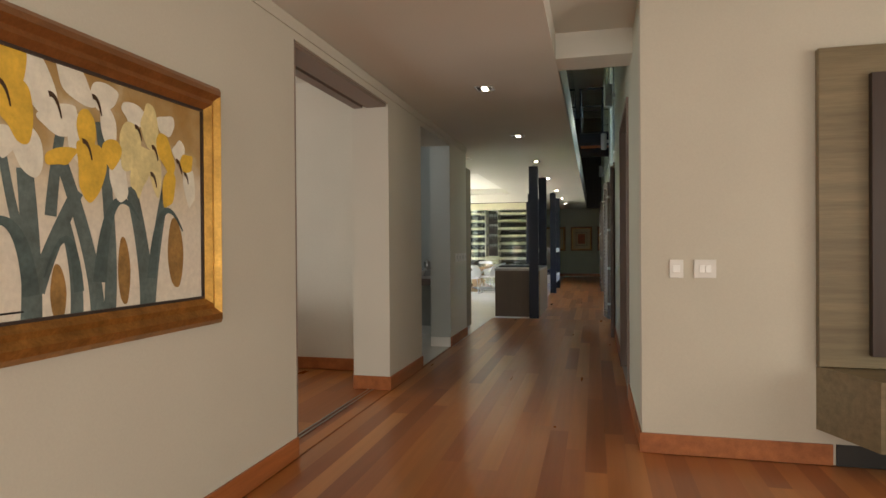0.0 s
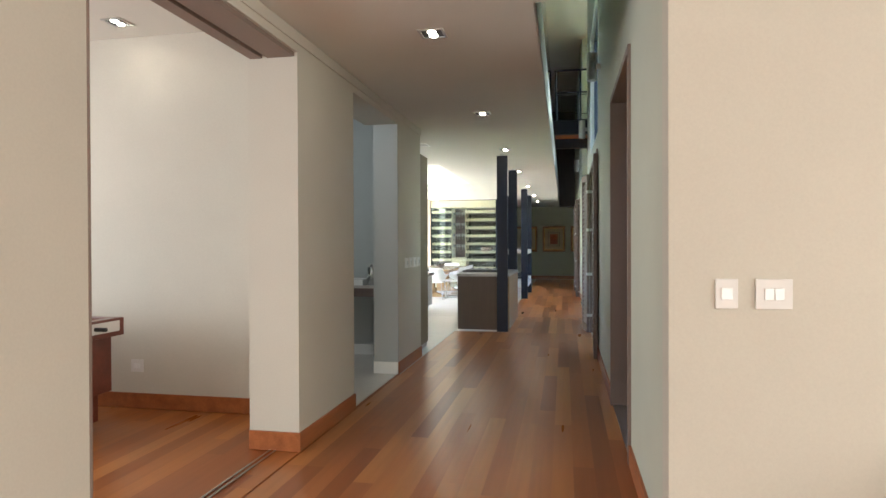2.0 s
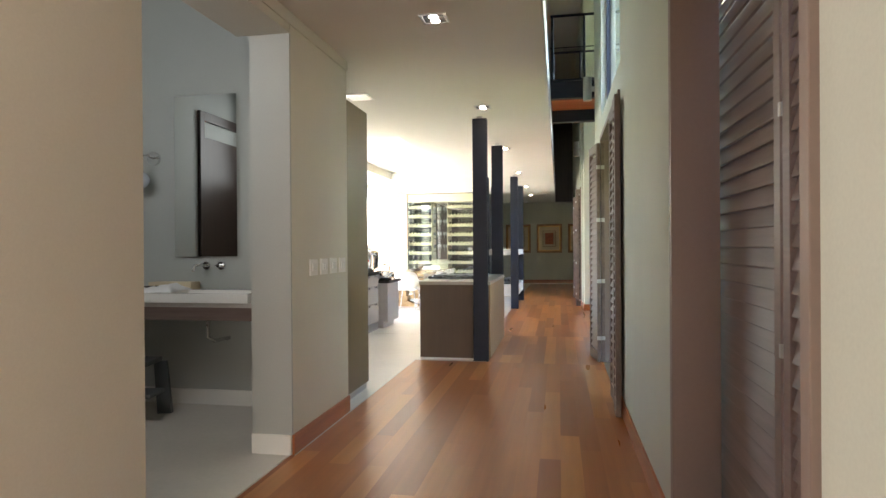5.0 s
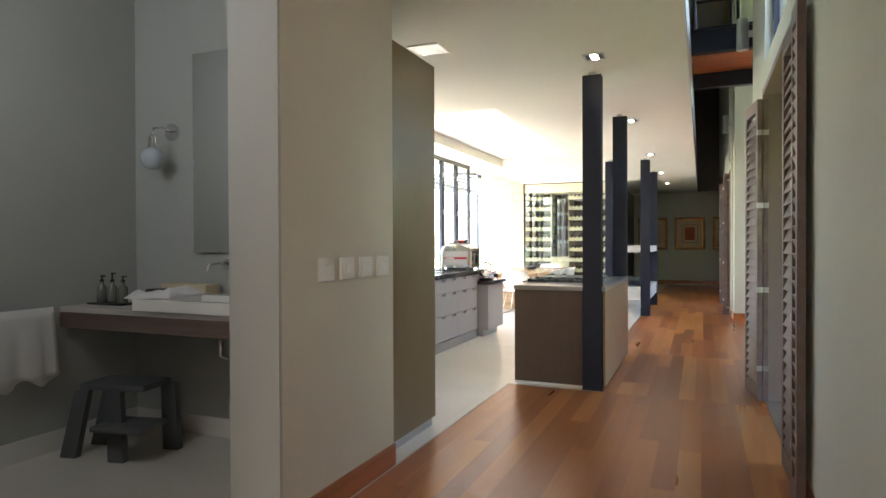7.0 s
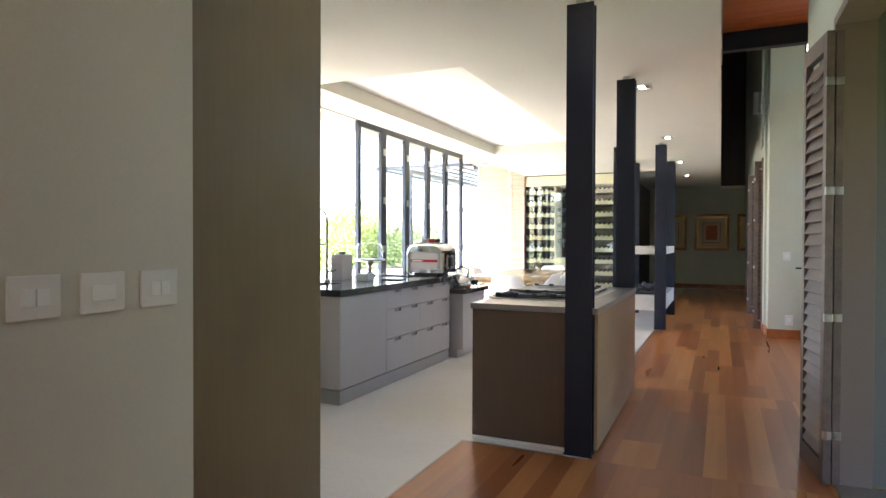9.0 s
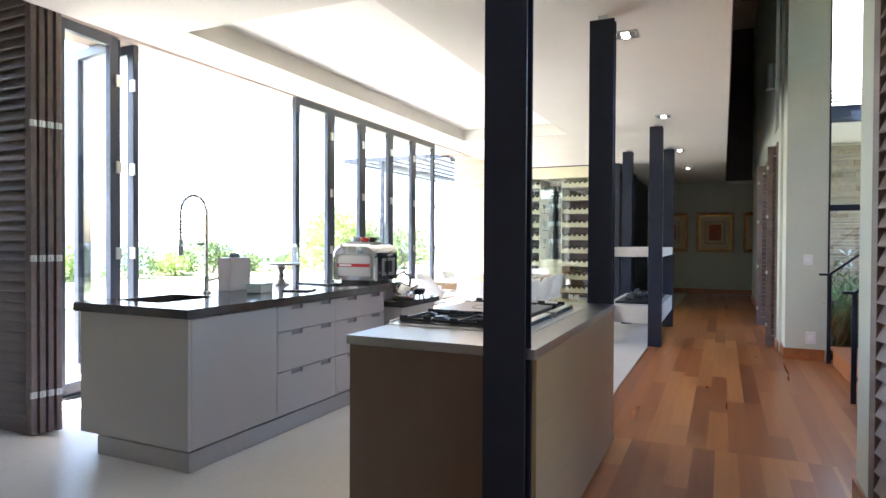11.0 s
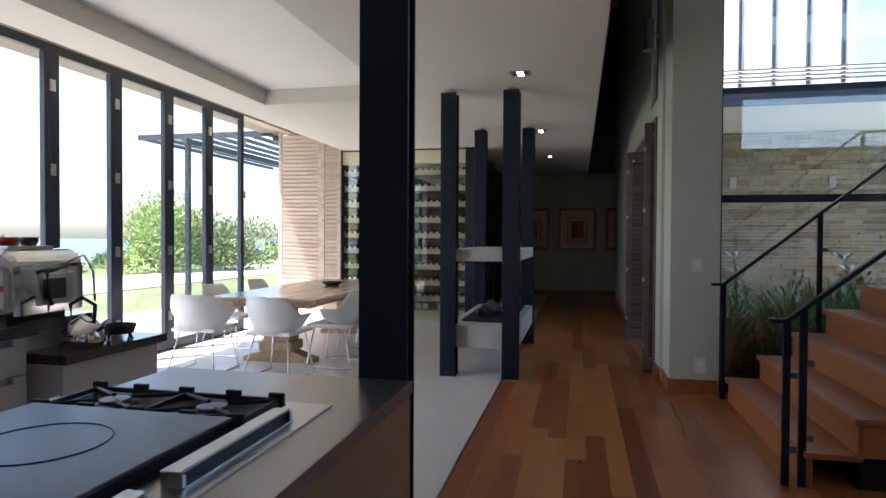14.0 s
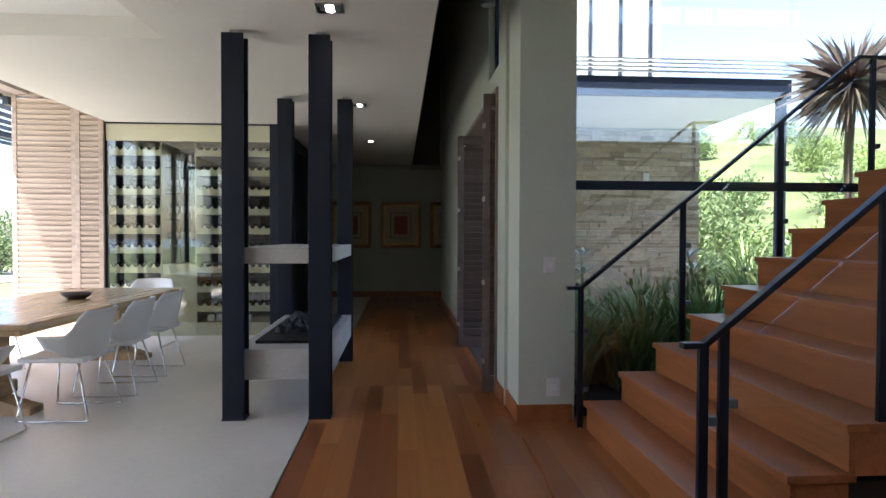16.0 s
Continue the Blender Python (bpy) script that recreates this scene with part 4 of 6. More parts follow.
def frame_rail(a, c, d, e):
    """A moulded frame side: outer corners a, c and inner corners e, d, raised in the middle."""
    bm = bmesh.new()
    prof = ((0.0, 0.0), (0.0, 0.03), (0.18, 0.055), (0.42, 0.075), (0.62, 0.05), (0.80, 0.058), (1.0, 0.03), (1.0, 0.0))
    ra = [bm.verts.new((x, a[0] + (e[0] - a[0]) * u, a[1] + (e[1] - a[1]) * u)) for u, x in prof]
    rc = [bm.verts.new((x, c[0] + (d[0] - c[0]) * u, c[1] + (d[1] - c[1]) * u)) for u, x in prof]
    for i in range(len(prof) - 1):
        bm.faces.new((ra[i], rc[i], rc[i + 1], ra[i + 1]))
    return bm


o = ((PY0, PZ0), (PY1, PZ0), (PY1, PZ1), (PY0, PZ1))
i4 = ((PY0 + FW, PZ0 + FW), (PY1 - FW, PZ0 + FW), (PY1 - FW, PZ1 - FW), (PY0 + FW, PZ1 - FW))
# Each side's gilt tone has the light or shade on it painted in.
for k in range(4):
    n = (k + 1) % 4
    part("frame_rail", frame_rail(o[k], o[n], i4[n], i4[k]), (GOLDB, GOLD, GOLDSHADE, GOLDB)[k], pic, "gilt moulded frame side" if k == 1 else "gilt moulded frame side with shade put into its tone")
for q in ((PY1 - FW - 0.012, PY1 - FW, PZ0 + FW, PZ1 - FW), (PY0 + FW, PY0 + FW + 0.012, PZ0 + FW, PZ1 - FW), (PY0 + FW + 0.012, PY1 - FW - 0.012, PZ0 + FW, PZ0 + FW + 0.012), (PY0 + FW + 0.012, PY1 - FW - 0.012, PZ1 - FW - 0.012, PZ1 - FW)):
    part("slip", bmb(0.004, 0.030, *q), DARKRED, pic, "dark red-brown inner slip")
m, nt, b = nodes_of("painted_ground")
co = nt.nodes.new("ShaderNodeTexCoord").outputs["Object"]
sep = nt.nodes.new("ShaderNodeSeparateXYZ")
nt.links.new(co, sep.inputs[0])
nz, nz2 = link_noise(nt, co, 5.0, 3), link_noise(nt, co, 40, 4)
hgt = nt.nodes.new("ShaderNodeMapRange")
hgt.inputs["From Min"].default_value, hgt.inputs["From Max"].default_value = 1.45, 2.0
nt.links.new(sep.outputs["Z"], hgt.inputs[0])
mul = nt.nodes.new("ShaderNodeMath")
mul.operation = "MULTIPLY"
nt.links.new(hgt.outputs[0], mul.inputs[0])
nt.links.new(nz, mul.inputs[1])
col = ramp(nt, mul.outputs[0], [(0.0, (0.80, 0.73, 0.62)), (0.22, (0.74, 0.64, 0.48)), (0.38, (0.50, 0.34, 0.15)), (0.6, (0.40, 0.23, 0.07))])
nt.links.new(mixc(nt, 1.0, col, ramp(nt, nz2, [(0.3, (0.85, 0.85, 0.85)), (0.7, (1, 1, 1))]), "MULTIPLY"), b.inputs["Base Color"])
b.inputs["Roughness"].default_value = 0.6
bump(nt, b, nz2, 0.4, 0.004)
GROUND = m
OCHRE = plain("ochre_oil_paint", (0.80, 0.50, 0.06), 0.5, vary=0.15, big=12, fine=50, relief=0.5)
UMBER = plain("umber_oil_paint", (0.36, 0.20, 0.06), 0.5, vary=0.3, big=12, fine=50, relief=0.5)
UMBERD = plain("dark_umber_oil_paint", (0.07, 0.035, 0.015), 0.5, vary=0.2, relief=0.3)
CREAMP = plain("cream_oil_paint", (0.84, 0.80, 0.69), 0.5, vary=0.10, big=12, fine=50, relief=0.5)
PALEY = plain("pale_yellow_oil_paint", (0.80, 0.68, 0.34), 0.5, vary=0.15, big=12, fine=50, relief=0.5)
TEAL = plain("teal_oil_paint", (0.125, 0.165, 0.16), 0.5, vary=0.3, big=9, fine=50, relief=0.5)
TEALD = plain("deep_teal_oil_paint", (0.085, 0.125, 0.125), 0.5, vary=0.3, big=9, fine=50, relief=0.5)
part("canvas", bmb(0.004, 0.018, PY0 + FW, PY1 - FW - 0.012, PZ0 + FW, PZ1 - FW), GROUND, pic)
rq = random.Random(4)
LAYER = [0]


def depth():
    """A depth of its own for each stroke, so that none lie in one plane."""
    LAYER[0] += 1
    return 0.0184 + 0.00007 * LAYER[0]


def blob(pts, material, name):
    """A closed stroke with a smooth outline through pts, given as (y, z)."""
    bm, x, n = bmesh.new(), depth(), len(pts)
    out = []
    for k in range(n):
        p0, p1, p2, p3 = (Vector(pts[(k + d) % n]) for d in (-1, 0, 1, 2))
        for s in range(5):
            u = s / 5
            out.append(0.5 * ((2 * p1) + (p2 - p0) * u + (2 * p0 - 5 * p1 + 4 * p2 - p3) * u * u + (3 * p1 - p0 - 3 * p2 + p3) * u ** 3))
    c = sum(out, Vector((0, 0))) / len(out)
    mid = bm.verts.new((x, c.x, c.y))
    vs = [bm.verts.new((x, p.x, p.y)) for p in out]
    for k in range(len(vs)):
        bm.faces.new((mid, vs[k], vs[(k + 1) % len(vs)]))
    part(name, bm, material, pic)


def ribbon(a, c, d, w0, w1, material):
    """A leaf stroke bent from a over c to d."""
    bm, x, prev = bmesh.new(), depth(), None
    a, c, d = Vector(a), Vector(c), Vector(d)
    for k in range(21):
        u = k / 20
        p = a * (1 - u) ** 2 + c * 2 * u * (1 - u) + d * u * u
        g = ((c - a) * (1 - u) + (d - c) * u).normalized()
        s = Vector((-g.y, g.x)) * (w0 + (w1 - w0) * u)
        cur = (bm.verts.new((x, p.x - s.x, p.y - s.y)), bm.verts.new((x, p.x + s.x, p.y + s.y)))
        if prev:
            bm.faces.new((prev[0], prev[1], cur[1], cur[0]))
        prev = cur
    part("painted_leaf", bm, material, pic)


def petal(y, z, w, h, tilt, mt):
    """A full, uneven painted petal, broad above and narrowing to a lobed lip."""
    c, d = math.cos(tilt), math.sin(tilt)
    pts = []
    for k in range(9):
        a = 2 * math.pi * k / 9
        r = 1.0 + rq.uniform(-0.22, 0.16)
        u, v = w * r * math.sin(a) * (1.0 + 0.25 * math.cos(a)), h * r * math.cos(a)
        pts.append((y + u * c - v * d, z + u * d + v * c))
    blob(pts, mt, "painted_petal")


def throat(y, z, s):
    """The dark curled stroke in a flower's throat."""
    ribbon((y - s, z + s), (y, z + 1.3 * s), (y + 0.5 * s, z - 1.2 * s), 0.011, 0.003, UMBERD)


ZB = PZ0 + FW + 0.003
for y, z, w, h in ((1.21, 1.22, 0.035, 0.10), (1.53, 1.29, 0.035, 0.13), (1.85, 1.36, 0.055, 0.15), (0.82, 1.25, 0.04, 0.12)):
    blob([(y - w, z), (y - w * 0.5, z + h), (y + w * 0.4, z + h * 0.9), (y + w, z), (y + w * 0.5, z - h), (y - w * 0.5, z - h * 0.9)], UMBER, "painted_patch")
for a, c, d, w in (((1.10, ZB), (1.11, 1.35), (1.08, 1.66), 0.034), ((1.12, ZB + 0.10), (1.17, 1.38), (1.30, 1.60), 0.028), ((1.07, 1.40), (1.03, 1.50), (0.99, 1.75), 0.016),
                   ((1.29, ZB), (1.30, 1.30), (1.24, 1.48), 0.024), ((1.39, ZB), (1.38, 1.35), (1.22, 1.72), 0.028), ((1.45, ZB), (1.48, 1.40), (1.41, 1.88), 0.026),
                   ((1.66, ZB), (1.66, 1.35), (1.57, 1.64), 0.034), ((1.68, ZB), (1.71, 1.40), (1.80, 1.70), 0.026), ((1.18, 1.50), (1.20, 1.70), (1.24, 1.88), 0.020),
                   ((0.70, ZB), (0.72, 1.4), (0.62, 1.8), 0.030), ((0.90, ZB), (0.88, 1.4), (0.80, 1.70), 0.028)):
    ribbon(a, c, d, w * 1.25, w * 0.95, TEAL)
for a, c, d, w in (((1.10, 1.22), (1.06, 1.62), (0.86, 1.40), 0.034), ((1.30, 1.22), (1.27, 1.58), (1.15, 1.28), 0.024), ((1.40, 1.25), (1.45, 1.74), (1.62, 1.50), 0.034), ((1.69, 1.25), (1.74, 1.72), (1.90, 1.46), 0.028), ((0.72, 1.25), (0.66, 1.6), (0.5, 1.42), 0.03)):
    ribbon(a, c, d, w, 0.004, TEALD)
for q in ((0.62, 1.90, 0.09, 0.12, 0.3), (0.80, 1.74, 0.09, 0.13, -0.3), (0.62, 1.62, 0.08, 0.12, 0.2), (1.14, 1.96, 0.07, 0.12, 0.5), (1.09, 1.72, 0.055, 0.10, 0.3), (1.01, 1.74, 0.05, 0.06, -0.4), (1.30, 2.00, 0.06, 0.11, 0.8),
          (1.43, 1.98, 0.075, 0.06, -0.2), (1.23, 1.86, 0.09, 0.06, 0.2), (1.31, 1.80, 0.06, 0.10, 0.1), (1.45, 1.86, 0.045, 0.09, 0.0), (1.50, 1.66, 0.055, 0.10, 0.1), (1.60, 1.94, 0.08, 0.05, -0.1), (1.79, 1.93, 0.06, 0.05, 0.2), (1.88, 1.82, 0.045, 0.06, 0.0), (1.95, 1.67, 0.04, 0.09, 0.1)):
    petal(*q, CREAMP)
for q in ((1.57, 1.81, 0.065, 0.10, -0.3), (1.69, 1.90, 0.05, 0.11, 0.2), (1.62, 1.69, 0.05, 0.09, -0.2), (1.71, 1.73, 0.045, 0.12, 0.1), (1.63, 1.77, 0.08, 0.045, 0.3)):
    petal(*q, PALEY)
for q in ((1.03, 2.02, 0.06, 0.09, 0.3), (1.05, 1.85, 0.075, 0.11, 0.2), (0.96, 1.93, 0.06, 0.08, 0.0), (1.36, 1.685, 0.07, 0.12, 0.05), (1.22, 1.72, 0.075, 0.035, 0.3), (1.34, 1.83, 0.045, 0.09, 0.0), (1.47, 1.76, 0.05, 0.06, -0.3), (1.79, 1.80, 0.045, 0.10, 0.4), (1.80, 1.65, 0.05, 0.09, -0.2), (1.93, 1.78, 0.05, 0.045, 0.6)):
    petal(*q, OCHRE)
for q in ((1.21, 1.90, 0.035), (1.01, 1.90, 0.035), (1.35, 1.76, 0.03), (1.40, 1.94, 0.03), (1.62, 1.87, 0.025), (1.72, 1.80, 0.025), (1.71, 1.68, 0.025), (1.88, 1.76, 0.025), (1.93, 1.71, 0.02)):
    throat(*q)
part("signature", bmb(0.0185, 0.0195, 0.98, 1.07, 1.165, 1.172), BLACK, pic)

# wall unit with floating console in the lounge
unit = thing("wall_unit", "olive-brown veneered wall panel with floating console", "cabinet", at=(0, 0, 0))
part("back_panel", bmb(1.53, 3.6, 3.60, 3.658, 0.62, 2.58, bevel=0.003), CABV, unit)
part("centre_panel", bmb(1.80, 3.4, 3.55, 3.60, 0.70, 2.40, bevel=0.003), DARKRED, unit, "dark red-brown inset panel")
bm = bmesh.new()
vs = [bm.verts.new((x, y, z)) for z in (0.22, 0.615) for x, y in ((1.53, 3.658), (1.71, 3.22), (3.6, 3.22), (3.6, 3.658))]
for f in ((3, 2, 1, 0), (4, 5, 6, 7), (0, 1, 5, 4), (1, 2, 6, 5), (2, 3, 7, 6), (3, 0, 4, 7)):
    bm.faces.new([vs[k] for k in f])
part("console", bm, CABV, unit)
part("drawer_front", bmb(1.75, 2.6, 3.20, 3.219, 0.25, 0.56, bevel=0.002), CABV, unit)
part("drawer_front", bmb(2.62, 3.5, 3.20, 3.219, 0.25, 0.56, bevel=0.002), CABV, unit)
solid("baseboard_unit", [(1.64, 4.5, 3.644, 3.66, 0, 0.13)], BLACK, "black strip at the wall foot under the floating console", "baseboard")

# twin downlights


def downlight(x, y, z=ZC):
    t = thing("ceiling_light", "square twin-lamp recessed ceiling downlight, switched on", "ceiling light", "ceiling downlights", at=(x, y, z))
    bm = bmesh.new()
    for q in ((-0.09, 0.09, -0.09, -0.072, -0.008, -0.0005), (-0.09, 0.09, 0.072, 0.09, -0.008, -0.0005), (-0.09, -0.072, -0.072, 0.072, -0.008, -0.0005), (0.072, 0.09, -0.072, 0.072, -0.008, -0.0005)):
        bx(bm, *q)
    part("frame", bm, BRUSHED, t)
    part("recess", bmb(-0.072, 0.072, -0.072, 0.072, -0.003, -0.0005), GREYP, t)
    for yy in (-0.036, 0.036):
        bm = bmesh.new()
        lathe(bm, [(0.034, -0.006), (0.034, -0.003)], 20, (0, yy, 0))
        part("reflector", bm, CHROME, t)
        bm = bmesh.new()
        lathe(bm, [(0.026, -0.010), (0.029, -0.006)], 20, (0, yy, 0))
        part("lamp", bm, BULB, t, "glowing warm lamp")
    return t


for y in (5.17, 7.81, 10.47, 13.35, 16.55, 19.55, 22.2):
    downlight(-0.82, y)
downlight(-3.49, 5.40, 3.242)
vent = thing("ceiling_vent", "small square ceiling air vent with slats", "vent", at=(-2.0, 9.75, ZC))
bm = bmesh.new()
for q in ((-0.13, 0.13, -0.13, -0.11, -0.01, 0), (-0.13, 0.13, 0.11, 0.13, -0.01, 0), (-0.13, -0.11, -0.11, 0.11, -0.01, 0), (0.11, 0.13, -0.11, 0.11, -0.01, 0)):
    bx(bm, *q)
part("frame", bm, WHITEP, vent)
part("backing", bmb(-0.11, 0.11, -0.11, 0.11, -0.003, -0.001), GREYP, vent)
for k in range(7):
    part("slat", bmb(-0.11, 0.11, -0.1 + k * 0.03, -0.085 + k * 0.03, -0.009, -0.004), BRUSHED, vent)


def sconce(y, z):
    t = thing("wall_light", "grey cylindrical up-and-down wall lamp", "wall lamp", "gallery wall lamps", at=(XR, y, z))
    bm = bmesh.new()
    cyl(bm, (-0.10, 0, -0.16), (-0.10, 0, 0.16), 0.058, seg=24)
    part("body", bm, BRUSHED, t)
    part("bracket", bmb(-0.06, -0.001, -0.02, 0.02, -0.03, 0.03, bevel=0.003), BRUSHED, t)
    return t


for y in (8.38, 12.36, 17.6):
    sconce(y, 3.49)

# framed prints on the end wall


def print_frame(x):
    t = thing("framed_print", "gilt-framed print of a rust-red panel with wide mount", "picture", "framed prints", at=(x, 26.296, 1.63))
    for q in ((-0.455, 0.455, 0.45, 0.52), (-0.455, 0.455, -0.52, -0.45), (-0.455, -0.385, -0.45, 0.45), (0.385, 0.455, -0.45, 0.45)):
        part("frame_rail", bmb(q[0], q[1], -0.055, 0, q[2], q[3], bevel=0.010), GOLDD, t)
    for q in ((-0.385, 0.385, 0.425, 0.45), (-0.385, 0.385, -0.45, -0.425), (-0.385, -0.36, -0.425, 0.425), (0.36, 0.385, -0.425, 0.425)):
        part("slip", bmb(q[0], q[1], -0.04, -0.004, q[2], q[3], bevel=0.003), GOLD, t, "gilt inner slip")
    part("mount", bmb(-0.36, 0.36, -0.02, -0.004, -0.425, 0.425), PAPER, t)
    part("inner_frame", bmb(-0.235, 0.235, -0.026, -0.02, -0.30, 0.28), GOLDD, t)
    part("inner_mount", bmb(-0.22, 0.22, -0.029, -0.026, -0.285, 0.265), PAPER, t)
    part("image", bmb(-0.15, 0.15, -0.032, -0.029, -0.215, 0.20), PRINTR, t, "rust-red printed panel")
    return t


for x in (-1.46, -0.34, 0.78):
    print_frame(x)

# football table in the games room
ft = thing("table_football", "red-brown table football cabinet in the games room", "games table", at=(-4.22, 4.85, 0))
part("body", bmb(-0.75, 0.80, -0.37, 0.37, 0.28, 0.72, bevel=0.01), REDWOOD, ft)
part("base", bmb(-0.70, 0.72, -0.32, 0.32, 0.05, 0.28, bevel=0.01), REDWOOD, ft)
for q in ((-0.78, 0.88, -0.41, -0.33, 0.72, 0.86), (-0.78, 0.88, 0.33, 0.41, 0.72, 0.86), (0.80, 0.88, -0.33, 0.33, 0.72, 0.86), (-0.78, -0.70, -0.33, 0.33, 0.72, 0.86)):
    part("rim", bmb(*q, bevel=0.008), REDWOOD, ft)
part("edge_band", bmb(0.881, 0.889, -0.35, 0.35, 0.76, 0.84), WHITEP, ft, "pale edge band")
part("corner_plate", bmb(0.70, 0.80, -0.418, -0.411, 0.58, 0.69, bevel=0.003), WHITEP, ft, "pale ball return cup")
part("edge_band", bmb(-0.70, 0.86, -0.416, -0.411, 0.745, 0.80), WHITEP, ft, "pale edge band")
part("side_board", bmb(-0.76, 0.86, -0.40, -0.371, 0.55, 0.72, bevel=0.004), REDWOOD, ft)
part("pitch", bmb(-0.70, 0.80, -0.33, 0.33, 0.725, 0.735), LAWN, ft)
for k in range(4):
    bm = bmesh.new()
    cyl(bm, (-0.5 + k * 0.36, -0.55, 0.80), (-0.5 + k * 0.36, 0.50, 0.80), 0.008)
    part("rod", bm, CHROME, ft)
    bm = bmesh.new()
    cyl(bm, (-0.5 + k * 0.36, -0.66, 0.80), (-0.5 + k * 0.36, -0.54, 0.80), 0.018)
    part("handle", bm, BLACK, ft)
bm = bmesh.new()
cyl(bm, (0.88, 0.1, 0.80), (0.98, 0.1, 0.80), 0.016)
part("handle", bm, BLACK, ft)
for x in (-0.6, 0.62):
    for y in (-0.25, 0.25):
        bm = bmesh.new()
        cyl(bm, (x, y, 0), (x, y, 0.06), 0.03)
        part("foot", bm, BLACK, ft)

# ---- washroom ----
wd = thing("door_washroom", "dark red-brown washroom door in a dark frame", "door", kind="structure")
part("door_leaf", bmb(-3.878, -3.85, 6.35, 7.22, 0.01, 2.58, bevel=0.003), DARKRED, wd)
for q in ((-3.879, -3.84, 6.27, 6.35, 0.0, 2.86), (-3.879, -3.84, 7.22, 7.30, 0.0, 2.86), (-3.879, -3.84, 6.35, 7.22, 2.76, 2.86)):
    part("frame", bmb(*q, bevel=0.003), DARKRED, wd)

van = thing("vanity", "thick grey-brown timber vanity slab between walls", "vanity", at=(0, 0, 0))
part("top", bmb(-3.87, -2.01, 8.0, 8.598, 0.90, 0.935, bevel=0.003), GREYV, van)
part("apron", bmb(-3.87, -2.01, 8.0, 8.03, 0.80, 0.90, bevel=0.003), SHUT, van)
bas = thing("basin", "white rectangular counter-top washbasin", "basin", at=(-2.74, 8.23, 0.935))
bm = bmesh.new()
for q in ((-0.45, 0.45, -0.25, -0.215, 0, 0.07), (-0.45, 0.45, 0.15, 0.25, 0, 0.07), (-0.45, -0.30, -0.215, 0.15, 0, 0.07), (0.415, 0.45, -0.215, 0.15, 0, 0.07), (-0.30, 0.415, -0.215, 0.15, 0, 0.012)):
    bx(bm, *q)
part("bowl", bm, CERAM, bas)
tap = thing("basin_tap", "chrome wall-mounted basin tap with cross handle", "tap", at=(-3.0, 8.598, 1.20))
bm = bmesh.new()
tube(bm, [(0, 0, 0), (0, -0.10, 0.01), (0, -0.18, 0.005), (0, -0.21, -0.04)], 0.012)
part("spout", bm, CHROME, tap, smooth=True)
for x in (-0.0, 0.14):
    bm = bmesh.new()
    cyl(bm, (x, 0, 0), (x, -0.02, 0), 0.035)
    part("rose", bm, CHROME, tap)
bm = bmesh.new()
cyl(bm, (0.14, -0.02, 0), (0.14, -0.07, 0), 0.014)
cyl(bm, (0.11, -0.06, 0), (0.17, -0.06, 0), 0.008)
part("handle", bm, CHROME, tap)
mi = thing("wall_mirror", "tall frameless mirror above the basin", "mirror", at=(0, 0, 0))
part("mirror_glass", bmb(-3.29, -2.70, 8.57, 8.585, 1.28, 2.67), MIRROR, mi)
part("backing", bmb(-3.27, -2.72, 8.585, 8.599, 1.30, 2.65), BLACK, mi)
ws = thing("wall_light", "chrome wall lamp with a pale glass globe", "wall lamp", at=(-3.50, 8.598, 2.14))
bm = bmesh.new()
cyl(bm, (0, 0, 0), (0, -0.025, 0), 0.06, seg=24)
part("rose", bm, CHROME, ws)
bm = bmesh.new()
tube(bm, [(0, -0.02, 0), (0, -0.10, 0.02), (-0.02, -0.16, 0.01), (-0.02, -0.17, -0.06)], 0.009)
part("arm", bm, CHROME, ws, smooth=True)
bm = bmesh.new()
lathe(bm, [(0.020, 0.012), (0.024, 0.0), (0.024, -0.055), (0.030, -0.062), (0.030, -0.070)], 20, (-0.02, -0.17, -0.06))
part("lamp_holder", bm, CHROME, ws, smooth=True)
bm = bmesh.new()
lathe(bm, [(0.028, 0.0), (0.055, -0.018), (0.076, -0.048), (0.080, -0.075), (0.070, -0.110), (0.045, -0.138), (0.012, -0.150)], 24, (-0.02, -0.17, -0.13))
part("globe", bm, FROST, ws, "milky clear glass globe", True)
sto = thing("step_stool", "dark grey moulded plastic step stool under the vanity", "stool", at=(-3.42, 8.12, 0), rz=12)
part("seat", bmb(-0.24, 0.22, -0.12, 0.16, 0.42, 0.46, bevel=0.015), GREYP, sto)
part("step", bmb(-0.05, 0.30, -0.26, 0.0, 0.20, 0.235, bevel=0.012), GREYP, sto)
for x, y in ((-0.22, -0.10), (-0.22, 0.16), (0.20, 0.16), (0.02, -0.12)):
    bm = bmesh.new()
    d = 0.06 if x > 0 else -0.06
    vs = [bm.verts.new(p) for p in ((x - 0.05, y - 0.02, 0.42), (x + 0.05, y - 0.02, 0.42), (x + 0.05, y + 0.02, 0.42), (x - 0.05, y + 0.02, 0.42), (x - 0.06 + d, y - 0.07, 0), (x + 0.05 + d, y - 0.07, 0), (x + 0.05 + d, y - 0.02, 0), (x - 0.06 + d, y - 0.02, 0))]
    for f in ((0, 1, 2, 3), (7, 6, 5, 4), (0, 4, 5, 1), (1, 5, 6, 2), (2, 6, 7, 3), (3, 7, 4, 0)):
        bm.faces.new([vs[k] for k in f])
    part("leg", bm, GREYP, sto)
rail = thing("towel_rail", "slim chrome towel rail on the washroom wall", "rail", at=(-3.879, 7.62, 0.93))
bm = bmesh.new()
cyl(bm, (0.07, -0.35, 0), (0.07, 0.30, 0), 0.009)
for y in (-0.33, 0.28):
    cyl(bm, (0, y, 0), (0.07, y, 0), 0.008)
part("bar", bm, CHROME, rail)
